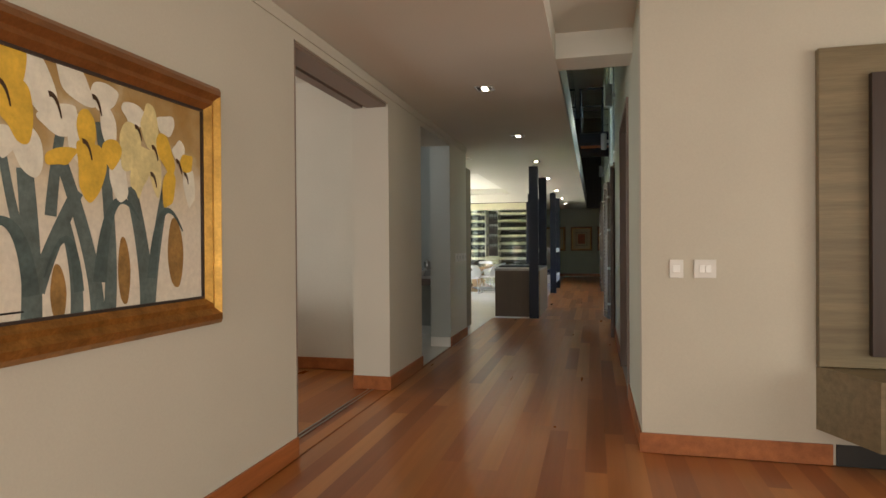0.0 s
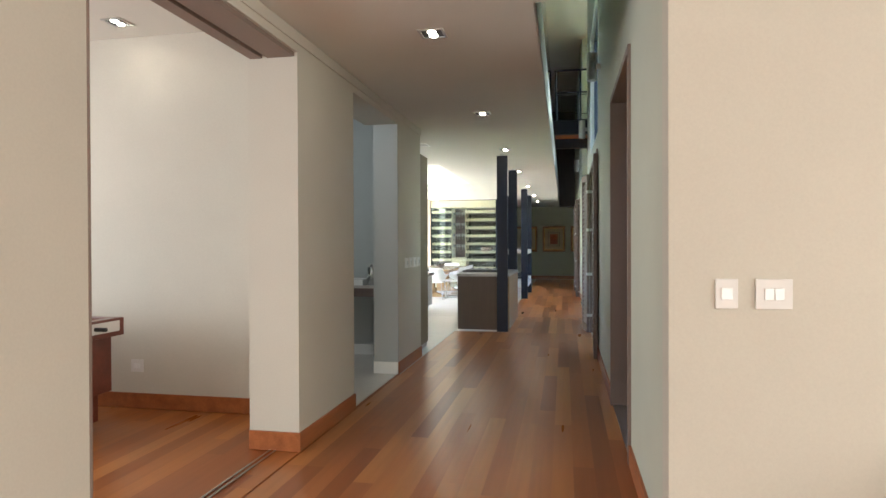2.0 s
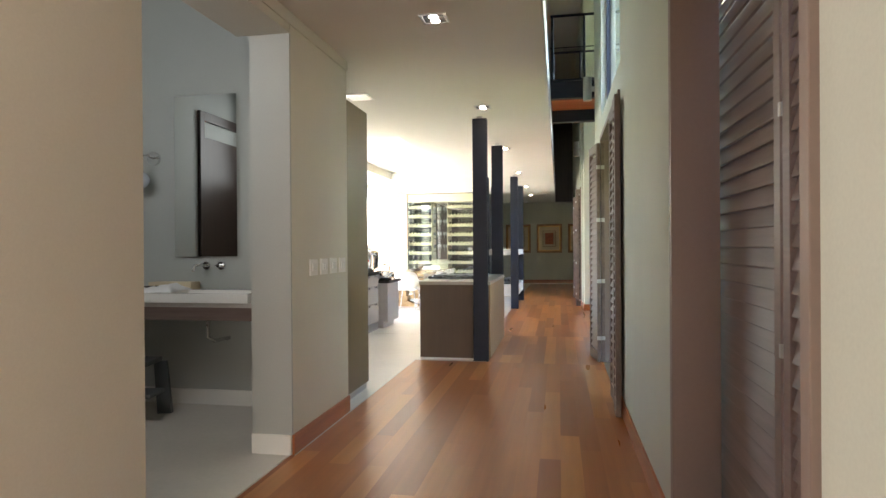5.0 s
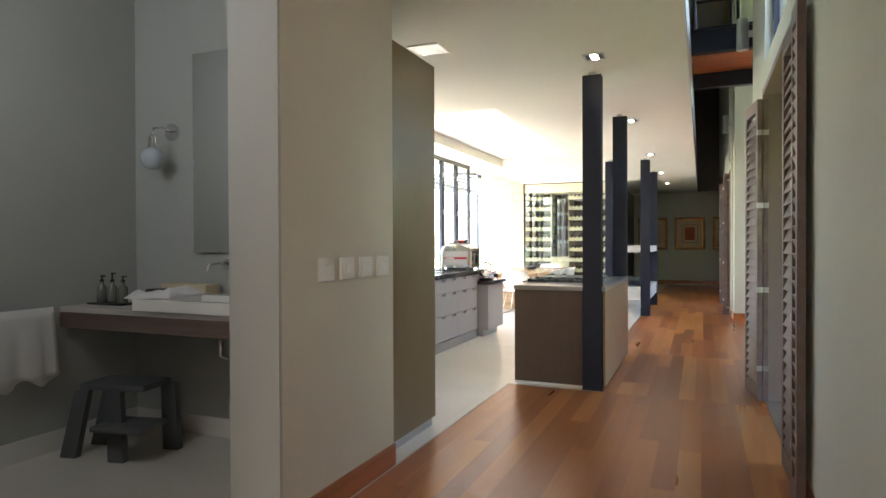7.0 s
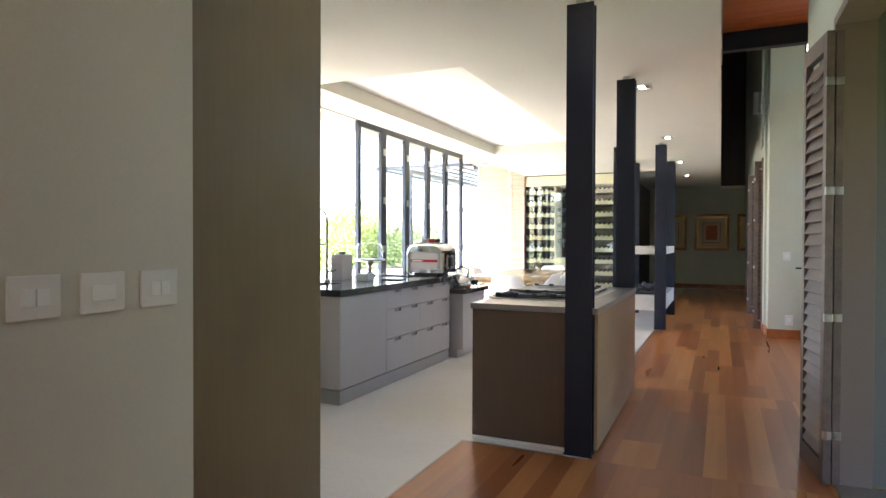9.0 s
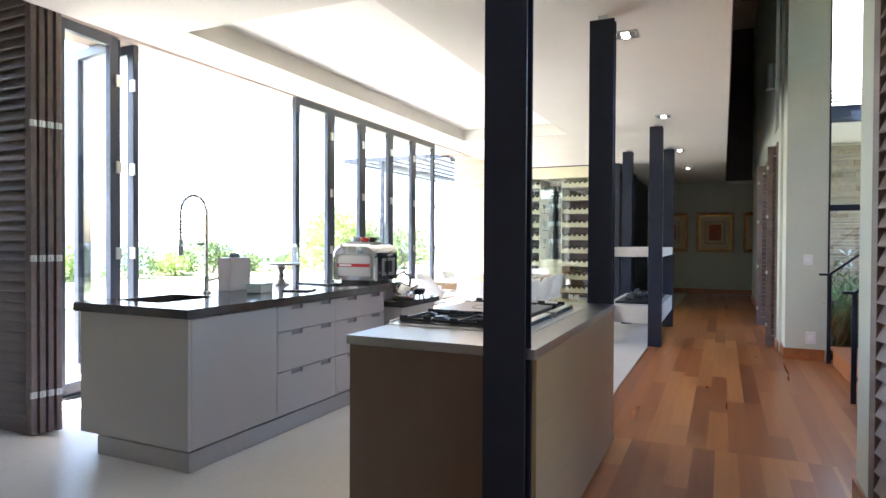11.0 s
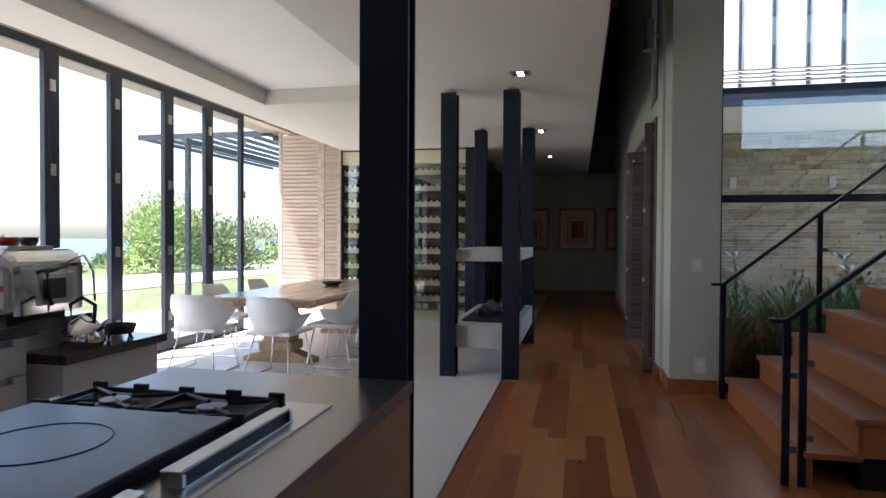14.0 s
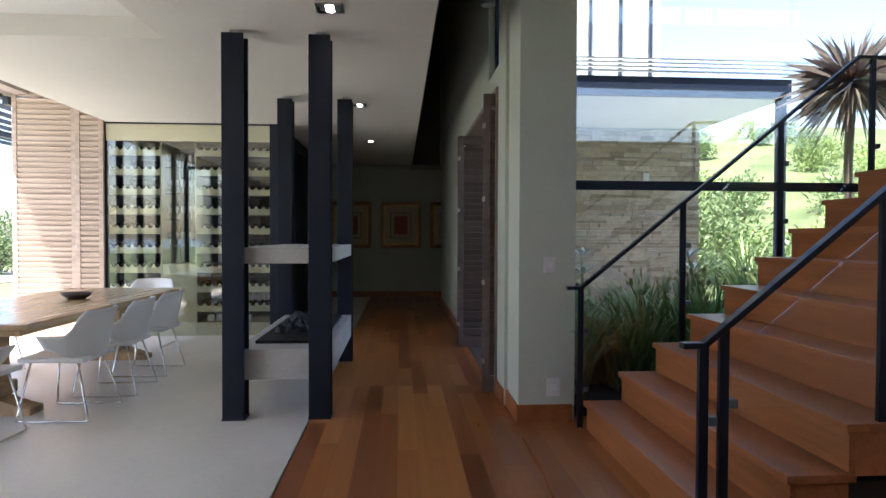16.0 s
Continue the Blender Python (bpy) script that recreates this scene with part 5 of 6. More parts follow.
tw = bmesh.new()
grid = []
for i in range(13):
    row = []
    for j in range(9):
        y = -0.06 + 0.34 * i / 12
        u = j / 8
        x = 0.085 + 0.012 * math.sin(i * 1.1) * u + 0.006 * math.sin(i * 2.3 + 1) * u
        row.append(tw.verts.new((x, y + 0.05 * u * (i / 12 - 0.3), 0.013 - 0.46 * u - (0.03 * math.sin(i * 0.9) if j == 8 else 0))))
    grid.append(row)
for i in range(12):
    for j in range(8):
        tw.faces.new((grid[i][j], grid[i + 1][j], grid[i + 1][j + 1], grid[i][j + 1]))
r2 = bmesh.ops.extrude_face_region(tw, geom=tw.faces[:])
bmesh.ops.translate(tw, verts=[v for v in r2["geom"] if isinstance(v, bmesh.types.BMVert)], vec=(0.01, 0, 0))
tagged(link_mesh("hand_towel", tw, TOWEL, True), "white hand towel hanging over the rail", "towel").matrix_world = pose(-3.879, 7.62, 0.93)
tray = thing("soap_tray", "dark tray on the vanity", "tray", at=(-3.66, 8.22, 0.935))
part("plate", bmb(-0.16, 0.16, -0.07, 0.07, 0, 0.012, bevel=0.004), BLACK, tray)
SOAPG = plain("smoky_soap_glass", (0.16, 0.17, 0.15), 0.12, vary=0.1, relief=0.0)
for k, x in enumerate((-0.10, 0.0, 0.10)):
    bt = thing("soap_bottle", "clear glass soap bottle with dark pump top", "bottle", "soap bottles", at=(-3.66 + x, 8.22, 0.947))
    bm = bmesh.new()
    lathe(bm, [(0.028, 0), (0.03, 0.01), (0.03, 0.10), (0.012, 0.125), (0.012, 0.14)], 16)
    part("jar", bm, SOAPG, bt, smooth=True)
    bm = bmesh.new()
    lathe(bm, [(0.014, 0.14), (0.014, 0.155), (0.006, 0.158), (0.006, 0.18 + 0.02 * (k == 1))], 12)
    bx(bm, -0.006, 0.03, -0.006, 0.006, 0.172 + 0.02 * (k == 1), 0.182 + 0.02 * (k == 1))
    part("pump", bm, BLACK, bt)
bx_ = thing("wooden_box", "small cream timber box with dark lettering bars", "box", at=(-3.25, 8.50, 0.935))
part("body", bmb(-0.20, 0.20, -0.07, 0.07, 0, 0.13, bevel=0.004), PAPER, bx_)
for k in range(3):
    part("lettering", bmb(-0.14 + 0.1 * k, -0.07 + 0.1 * k, -0.073, -0.0705, 0.06, 0.10), BLACK, bx_)
pot = bmesh.new()
lathe(pot, [(0.05, 0), (0.065, 0.02), (0.07, 0.08), (0.062, 0.10)], 20)
tagged(link_mesh("dark_pot", pot, BLACK, True), "small black pot on the vanity", "pot").matrix_world = pose(-3.44, 8.38, 0.935)
ct = bmesh.new()
top, low = [], []
for a in range(15):
    for q in range(11):
        u, v = a / 14 - 0.5, q / 10 - 0.5
        edge = max(0.0, 1 - (2 * max(abs(u), abs(v))) ** 6)
        h = 0.006 + edge * (0.030 + 0.030 * noise.noise((u * 5, v * 6, 1.7)) + 0.012 * math.sin(9 * u + 5 * v))
        x, y = 0.30 * u + 0.02 * math.sin(7 * v), 0.46 * v + 0.03 * math.sin(6 * u)
        top.append(ct.verts.new((x, y, max(0.006, h))))
        low.append(ct.verts.new((x, y, 0.0)))
for a in range(14):
    for q in range(10):
        k = a * 11 + q
        ct.faces.new((top[k], top[k + 11], top[k + 12], top[k + 1]))
        ct.faces.new((low[k], low[k + 1], low[k + 12], low[k + 11]))
rim = [q for q in range(11)] + [a * 11 + 10 for a in range(1, 15)] + [14 * 11 + q for q in range(9, -1, -1)] + [a * 11 for a in range(13, 0, -1)]
for k in range(len(rim)):
    m0, m1 = rim[k], rim[(k + 1) % len(rim)]
    ct.faces.new((top[m0], top[m1], low[m1], low[m0]))
tagged(link_mesh("folded_towel", ct, TOWEL, True), "crumpled white folded towel on the basin rim", "towel").matrix_world = pose(-3.17, 8.24, 1.006, 0, 0, 12)
can = bmesh.new()
lathe(can, [(0.055, 0), (0.055, 0.20), (0.05, 0.215), (0.02, 0.225), (0.012, 0.25)], 20)
tagged(link_mesh("steel_canister", can, CHROME, True), "polished steel canister on the vanity", "canister").matrix_world = pose(-2.22, 8.12, 0.935)
bm = bmesh.new()
tube(bm, [(-2.85, 8.36, 0.80), (-2.85, 8.36, 0.62), (-2.83, 8.42, 0.58), (-2.80, 8.60, 0.58)], 0.016)
tagged(link_mesh("waste_pipe", bm, CHROME, True), "chrome basin waste pipe below the vanity", "pipe")

# ---- outdoors ----


def ground_height(x, y):
    """Level lawn to the sea side, falling away far off; a green hill behind the stair."""
    if x < -24:
        d = -24 - x
        z = -0.12 - min(d * d * 0.004, 6 + d * 0.06)
    else:
        z = -0.12
    if y > 27 and x > 1.5:
        k = min(1.0, (y - 27) / 45) * min(1.0, (x - 1.5) / 12)
        z += 10 * k + 0.5 * noise.noise((x * 0.1, y * 0.1, 0)) * min(1.0, (y - 27) / 6)
    if x > 11:
        z += min(3.0, (x - 11) * 0.12)
    return z


bm = bmesh.new()
ticks = [s * v for s in (-1, 1) for v in (2, 5, 9, 13, 18, 24, 32, 42, 55, 75, 110, 170, 300, 600, 1500, 3000)] + [0]
ticks.sort()
grid = [[bm.verts.new((x - 2, y + 14, ground_height(x - 2, y + 14))) for y in ticks] for x in ticks]
for i in range(len(ticks) - 1):
    for j in range(len(ticks) - 1):
        bm.faces.new((grid[i][j], grid[i + 1][j], grid[i + 1][j + 1], grid[i][j + 1]))
tagged(link_mesh("ground", bm, LAWN, True), "sunlit green lawn and grassy hill", "ground", kind="structure")
solid("pavement_terrace", [(-8.4, -5.43, 6.0, 26.0, -0.13, -0.03), (-17.0, -12.6, 6.0, 40.0, -0.118, -0.085)], PAVE, "pale paved terrace beside the house", "pavement")
solid("water_sea", [(-3000, -160, -2500, 3000, -12.5, -12.0)], SEA, "hazy distant sea", "water")


def leaf_cloud(bm, center, radii, n, size, rnd, up=0.3):
    """Many small leaf blades over an uneven mound."""
    for _ in range(n):
        u, v = rnd.uniform(0, 2 * math.pi), math.acos(rnd.uniform(-0.9, 1))
        d = Vector((math.sin(v) * math.cos(u), math.sin(v) * math.sin(u), math.cos(v)))
        k = (0.55 + 0.5 * rnd.random() ** 0.5) * (0.85 + 0.35 * noise.noise(d * 2.3 + Vector(center)))
        p = Vector(center) + Vector((d.x * radii[0], d.y * radii[1], d.z * radii[2])) * k
        a = (d + Vector((rnd.uniform(-1, 1), rnd.uniform(-1, 1), rnd.uniform(-0.5, 1) + up))).normalized()
        c = a.cross(Vector((rnd.uniform(-1, 1), rnd.uniform(-1, 1), rnd.uniform(-1, 1)))).normalized()
        s = size * rnd.uniform(0.6, 1.3)
        q = [p, p + a * s * 0.5 + c * s * 0.22, p + a * s, p + a * s * 0.5 - c * s * 0.22]
        bm.faces.new([bm.verts.new(w) for w in q])


def bush(x, y, r, h, seed, material=None, label="rounded green garden bush", n=900, size=0.16):
    rnd = random.Random(seed)
    z = ground_height(x, y) - 0.05
    t = thing("bush", label, "bush", "garden bushes", at=(x, y, z))
    bm = bmesh.new()
    for k in range(5):
        a = rnd.uniform(0, 6.28)
        cyl(bm, (0, 0, 0), (math.cos(a) * r * 0.5, math.sin(a) * r * 0.5, h * 0.4), 0.03, 0.012, 7)
    part("stem", bm, BARK, t)
    bm = bmesh.new()
    lumps = 6
    for k in range(lumps):
        a, q = rnd.uniform(0, 6.28), rnd.uniform(0, 0.6)
        leaf_cloud(bm, (math.cos(a) * r * q, math.sin(a) * r * q, h * rnd.uniform(0.2, 0.55)), (r * rnd.uniform(0.4, 0.65), r * rnd.uniform(0.4, 0.65), h * rnd.uniform(0.3, 0.5)), n // lumps, size, rnd)
    part("crown", bm, material or LEAF2, t)
    return t


rnd = random.Random(5)
# bushes along the lawn's far side
for i in range(38):
    y = 2 + i * 1.35 + rnd.uniform(-0.5, 0.5)
    bush(-22.5 + rnd.uniform(-2, 2), y, rnd.uniform(0.9, 1.8), rnd.uniform(0.8, 1.7), 100 + i, LEAF3 if i % 3 == 0 else LEAF2, "sunlit bush at the lawn's edge", 1500, 0.15)
bush(-17.5, 33.5, 3.0, 4.2, 7, LEAF3, "large bright green bush beyond the terrace", 9000, 0.17)
bush(-15.5, 36.0, 2.2, 3.0, 8, LEAF2, "large green bush beyond the terrace", 5000, 0.17)
bm = bmesh.new()
for i in range(60):
    leaf_cloud(bm, (-46 + rnd.uniform(-12, 6), -10 + i * 1.9, -3.2 + rnd.uniform(-0.6, 0.4)), (3, 3, rnd.uniform(1.5, 3.0)), 160, 0.7, rnd)
tagged(link_mesh("far_woods", bm, LEAF2), "distant dark green tree belt below the lawn", "woods", kind="stuff")

# pergola and second wing on the sea side
per = thing("pergola", "dark slatted pergola over the terrace", "pergola")
for x in (-7.4, -5.6):
    part("beam", bmb(x, x + 0.08, 20.9, 26.0, 3.10, 3.20), ALU, per)
part("fascia", bmb(-8.4, -5.65, 20.96, 21.0, 3.20, 3.30, bevel=0.003), ALU, per)
for i in range(8):
    part("slat", bmb(-8.35 + i * 0.37, -8.31 + i * 0.37, 21.0, 26.0, 3.20, 3.27), ALU, per)
for x, y in ((-7.36, 21.0), (-7.36, 25.9)):
    part("post", bmb(x - 0.04, x + 0.04, y - 0.04, y + 0.04, -0.05, 3.10), ALU, per)
wing = thing("glazed_wing", "glazed garden wing with dark door frames", "building")
part("wall", bmb(-5.6, -5.4, 21.3, 34.0, 2.5, 3.4), WHITEW, wing)
part("wall", bmb(-7.5, -5.6, 27.0, 27.2, 2.35, 3.2), WHITEW, wing)
for i in range(5):
    y = 21.4 + i * 1.1
    part("door_frame", bmb(-5.56, -5.46, y, y + 0.09, -0.1, 2.5), ALU, wing)
    part("pane", bmb(-5.52, -5.50, y + 0.09, y + 1.1, -0.1, 2.5), GLASS, wing).visible_shadow = False

# garden side of the stair glazing
solid("pavement_court", [(0.6, 5.6, 19.2, 24.04, -0.13, -0.05)], PAVE, "pale paved court under the canopy", "pavement")
solid("ground_planter", [(0.94, 7.4, 17.06, 19.2, -0.12, 0.10)], SOIL, "dark soil planting bed", "planting bed")
cw = thing("courtyard_building", "stone-clad garden wing under a flat canopy", "building")
part("wall", bmb(0.6, 5.5, 24.1, 24.5, -0.12, 3.495), WHITEW, cw)
part("soffit", bmb(0.6, 5.55, 21.45, 24.5, 3.50, 3.56), WHITEW, cw, "white soffit")
part("fascia", bmb(0.6, 5.6, 21.37, 21.45, 3.49, 3.78, bevel=0.004), ALU, cw, "dark blue-grey fascia beam")
part("parapet", bmb(0.6, 5.6, 21.45, 24.5, 3.72, 3.80), WHITEW, cw)
for k in range(4):
    part("canopy_rail", bmb(0.6, 7.6, 21.30, 21.34, 3.83 + 0.06 * k, 3.855 + 0.06 * k), BRUSHED, cw)
part("post", bmb(5.42, 5.54, 21.39, 21.51, -0.12, 3.49, bevel=0.005), ALU, cw)
part("upper_wall", bmb(0.6, 5.7, 26.4, 26.6, 3.7, 8.0), WHITEW, cw)
for i in range(4):
    part("mullion", bmb(3.27 + i * 0.715, 3.33 + i * 0.715, 26.3, 26.39, 4.6, 8.0), ALU, cw)
part("mullion", bmb(3.0, 5.7, 26.3, 26.39, 4.55, 4.65), ALU, cw)
for i in range(3):
    part("pane", bmb(3.33 + i * 0.715, 3.985 + i * 0.715, 26.37, 26.395, 4.65, 8.0), GLASS, cw)
for x in (2.6, 4.35):
    part("wall_light", bmb(x, x + 0.12, 23.98, 24.06, 2.40, 2.62, bevel=0.01), BRUSHED, cw, "small wall lamp")
# stacked stone cladding: one course after another, stones of mixed length and depth
rs = random.Random(11)
stones = bmesh.new()
z = -0.1
while z < 3.40:
    hgt = rs.choice((0.06, 0.08, 0.10))
    x = 0.6
    while x < 5.5:
        w = min(rs.uniform(0.18, 0.6), 5.5 - x)
        bx(stones, x, x + w - 0.006, 24.04 - rs.uniform(0, 0.035), 24.11, z, z + hgt - 0.006)
        x += w
    z += hgt
part("stone_cladding", stones, STONE, cw, "grey-brown stacked stone cladding")


def strap_plant(x, y, z, n, h, seed, material, label, flowers=0, spread=0.6):
    """A clump of long arching blades."""
    r = random.Random(seed)
    t = thing("strap_plant", label, "plant", "bed plants", at=(x, y, z))
    bm = bmesh.new()
    for _ in range(n):
        a, L, w = r.uniform(0, 6.28), h * r.uniform(0.6, 1.15), r.uniform(0.012, 0.028)
        d = Vector((math.cos(a), math.sin(a), 0))
        s = Vector((-d.y, d.x, 0)) * w
        base = Vector((r.uniform(-0.16, 0.16), r.uniform(-0.16, 0.16), 0))
        sp = spread * r.uniform(0.3, 1.1)
        prev = None
        for k in range(5):
            u = k / 4
            p = base + d * (L * sp * u ** 1.5) + Vector((0, 0, L * (u - 0.55 * sp * u ** 2.6)))
            ww = s * (1 - 0.9 * u * u)
            cur = (bm.verts.new(p - ww), bm.verts.new(p + ww))
            if prev:
                bm.faces.new((prev[0], prev[1], cur[1], cur[0]))
            prev = cur
    part("foliage", bm, material, t)
    for k in range(flowers):
        a = r.uniform(0, 6.28)
        hh = h * r.uniform(0.9, 1.3)
        q = Vector((math.cos(a) * 0.2, math.sin(a) * 0.2, hh))
        bm = bmesh.new()
        tube(bm, [(0, 0, 0), (q.x * 0.4, q.y * 0.4, hh * 0.6), q], 0.006, 6)
        part("stalk", bm, LEAF, t)
        bm = bmesh.new()
        for j in range(6):
            b2 = j * math.pi / 3 + a
            d = Vector((math.cos(b2), math.sin(b2), 0.7))
            s = Vector((-math.sin(b2), math.cos(b2), 0)) * 0.02
            v = [bm.verts.new(p) for p in (q, q + d * 0.07 + s * 1.4, q + d * 0.14 + Vector((0, 0, -0.01)), q + d * 0.07 - s * 1.4)]
            bm.faces.new(v)
        part("flower", bm, PETAL, t, "white lily flower")
    return t


rp = random.Random(3)
for i in range(24):
    x = 1.05 + i * 0.19 + rp.uniform(-0.06, 0.06)
    y = 17.35 + (i % 3) * 0.33 + rp.uniform(-0.08, 0.08)
    strap_plant(x, y, 0.08, 115, rp.uniform(0.8, 1.1), 40 + i, LEAF, "dark green strap-leaved plant in the bed", 2 if i % 6 == 2 else 0)
for i in range(14):
    bush(1.2 + i * 0.42, 18.6 + rp.uniform(-0.25, 0.35), 0.50, rp.uniform(1.1, 1.55), 300 + i, LEAF2, "low dark green shrub in the bed", 800, 0.09)
for i in range(9):
    strap_plant(5.6 + rp.uniform(0, 2.6), 20.5 + i * 0.55, -0.05, 150, rp.uniform(1.2, 2.0), 80 + i, LEAF3, "bright yellow-green strappy garden plant", 0, 0.8)
for i in range(46):
    x, y = 5 + rp.uniform(0, 26), 27 + rp.uniform(0, 34)
    bush(x, y, rp.uniform(0.8, 2.2), rp.uniform(1.0, 2.6), 400 + i, LEAF3 if i % 2 else LEAF2, "sunlit shrub on the grassy hill", 1700, 0.16)
bush(7.5, 28.0, 1.8, 3.6, 501, LEAF2, "tall leafy shrub behind the stone wing", 6000, 0.12)
bush(9.5, 25.0, 1.6, 3.0, 502, LEAF3, "tall leafy shrub behind the stone wing", 5000, 0.12)
cord = thing("cordyline", "spiky purple-brown cordyline tree on a thin trunk", "tree", at=(5.74, 20.3, -0.1))
bm = bmesh.new()
tube(bm, [(0, 0, 0), (0.05, 0, 1.2), (-0.03, 0.02, 2.4), (0.0, 0, 3.55)], 0.055, 8)
part("trunk", bm, BARK, cord)
bm = bmesh.new()
rc = random.Random(9)
for _ in range(300):
    u, v = rc.uniform(0, 6.28), math.acos(rc.uniform(-0.75, 1))
    d = Vector((math.sin(v) * math.cos(u), math.sin(v) * math.sin(u), math.cos(v)))
    L = rc.uniform(0.65, 1.05)
    s = d.cross(Vector((0, 0, 1.01))).normalized() * 0.016
    o = Vector((0, 0, 3.55))
    p1, p2 = o + d * L * 0.55, o + d * L + Vector((0, 0, -0.16 * L))
    q = [bm.verts.new(w) for w in (o + d * 0.04 - s * 0.6, o + d * 0.04 + s * 0.6, p1 + s, p2, p1 - s)]
    bm.faces.new(q)
part("crown", bm, LEAF4, cord)

# ---- things on the sink island ----
fa = thing("kitchen_faucet", "tall chrome kitchen faucet with a sprung hose", "faucet", at=(-3.65, 12.08, KZ))
bm = bmesh.new()
lathe(bm, [(0.035, 0), (0.035, 0.012), (0.02, 0.02), (0.018, 0.12), (0.012, 0.14)], 16)
cyl(bm, (0, 0, 0.1), (0, 0, 0.62), 0.012)
bx(bm, -0.10, 0.02, -0.008, 0.008, 0.36, 0.375)
part("riser", bm, CHROME, fa)
pts = [(-0.11 + 0.11 * math.cos(a), -0.04 * (1 - math.cos(a)) * 0.5, 0.60 + 0.13 * math.sin(a)) for a in [math.pi * k / 20 for k in range(21)]]
pts = pts + [(-0.22, -0.04, 0.60 - 0.03 * k) for k in range(1, 8)]
bm = bmesh.new()
tube(bm, pts, 0.009, 8)
part("hose", bm, CHROME, fa, smooth=True)
bm = bmesh.new()
for p in pts:
    bmesh.ops.create_uvsphere(bm, u_segments=10, v_segments=5, radius=0.0125, matrix=Matrix.Translation(p))
tagged(part("spring", bm, BRUSHED, fa), kind="stuff")
bm = bmesh.new()
cyl(bm, (-0.22, -0.04, 0.40), (-0.22, -0.04, 0.28), 0.016, 0.024)
part("spray_head", bm, CHROME, fa)
bm = bmesh.new()
cyl(bm, (0, 0, 0.09), (0.09, 0.02, 0.115), 0.009)
part("lever", bm, CHROME, fa)

kb = thing("knife_block", "pale grey rectangular utensil box on the stone top", "box", at=(-3.70, 12.42, KZ), rz=8)
part("body", bmb(-0.06, 0.06, -0.13, 0.13, 0, 0.26, bevel=0.006), GREYV, kb)
part("lid", bmb(-0.02, 0.02, -0.04, 0.04, 0.26, 0.29, bevel=0.004), GREYP, kb)
tub = thing("food_tub", "clear plastic food tub with pale green lid", "container", at=(-3.36, 12.33, KZ), rz=10)
TUBP = plain("milky_plastic", (0.55, 0.58, 0.55), 0.3, vary=0.05, relief=0.0)
MINT = plain("mint_plastic", (0.45, 0.62, 0.55), 0.4, vary=0.04, relief=0.0)
part("body", bmb(-0.06, 0.06, -0.09, 0.09, 0, 0.06, bevel=0.01), TUBP, tub)
part("lid", bmb(-0.065, 0.065, -0.095, 0.095, 0.06, 0.072, bevel=0.004), MINT, tub)
cs = thing("cake_stand", "dark silver pedestal cake stand", "cake stand", at=(-3.73, 13.02, KZ))
bm = bmesh.new()
lathe(bm, [(0.075, 0), (0.075, 0.012), (0.05, 0.03), (0.022, 0.06), (0.03, 0.09), (0.02, 0.12), (0.05, 0.165), (0.17, 0.18), (0.18, 0.19), (0.18, 0.198)], 32)
part("stand", bm, BRUSHED, cs, smooth=False)
dome = bmesh.new()
lathe(dome, [(0.15, 0.0), (0.15, 0.14), (0.13, 0.17), (0.05, 0.185), (0.012, 0.19), (0.02, 0.215), (0.008, 0.225)], 32)
d = link_mesh("glass_cloche", dome, GLASS, True)
tagged(d, "clear glass dome on the cake stand", "cloche").matrix_world = pose(-3.73, 13.02, KZ + 0.198)
d.visible_shadow = False
for at, rz, w in (((-3.20, 12.60, KZ), 20, 0.11), ((-3.50, 13.28, KZ), -8, 0.19)):
    tb = thing("tablet", "dark flat tablet lying on the stone top", "tablet", "tablets", at=at, rz=rz)
    part("case", bmb(-w, w, -0.09, 0.09, 0, 0.012, bevel=0.004), BLACK, tb)
    part("screen", bmb(-w + 0.01, w - 0.01, -0.08, 0.08, 0.0125, 0.0135), STONETOP, tb)

es = thing("toaster_oven", "polished chrome counter appliance with a red-striped front", "appliance", at=(-3.29, 13.72, KZ), rz=4)
def arch(hw, z0, z1, r, y0, y1):
    """A block with a rounded top, seen along y."""
    bm = bmesh.new()
    out = [(-hw, z0), (hw, z0)]
    out += [(hw - r + r * math.cos(a), z1 - r + r * math.sin(a)) for a in [math.pi / 2 * k / 10 for k in range(11)]]
    out += [(-hw + r + r * math.cos(a), z1 - r + r * math.sin(a)) for a in [math.pi / 2 + math.pi / 2 * k / 10 for k in range(11)]]
    ends = [[bm.verts.new((x * q, y, z0 + (z - z0) * q)) for x, z in out] for y, q in ((y0, 0.93), (y0 + 0.02, 1.0), (y1 - 0.03, 1.0), (y1, 0.92))]
    n = len(out)
    bm.faces.new(ends[0])
    bm.faces.new(list(reversed(ends[-1])))
    for a, c in zip(ends, ends[1:]):
        for k in range(n):
            bm.faces.new((a[k], c[k], c[(k + 1) % n], a[(k + 1) % n]))
    return bm


part("body", arch(0.235, 0.03, 0.37, 0.12, -0.22, 0.26), CHROME, es)
part("side_flap", bmb(0.234, 0.240, -0.10, 0.16, 0.07, 0.235, bevel=0.003), BRUSHED, es, "steel side flap")
part("side_recess", bmb(0.2405, 0.2415, -0.06, 0.10, 0.10, 0.21), BLACK, es)
part("front_panel", arch(0.185, 0.07, 0.275, 0.04, -0.229, -0.215), PANELB, es, "beige-white front panel")
part("stripe", bmb(-0.17, 0.17, -0.2325, -0.2295, 0.155, 0.185), REDP, es, "red stripe")
part("badge", bmb(-0.15, -0.02, -0.2345, -0.2330, 0.163, 0.177), WHITEP, es)
part("base", bmb(-0.15, 0.15, -0.19, 0.20, 0.0, 0.03, bevel=0.004), BLACK, es)
bm = bmesh.new()
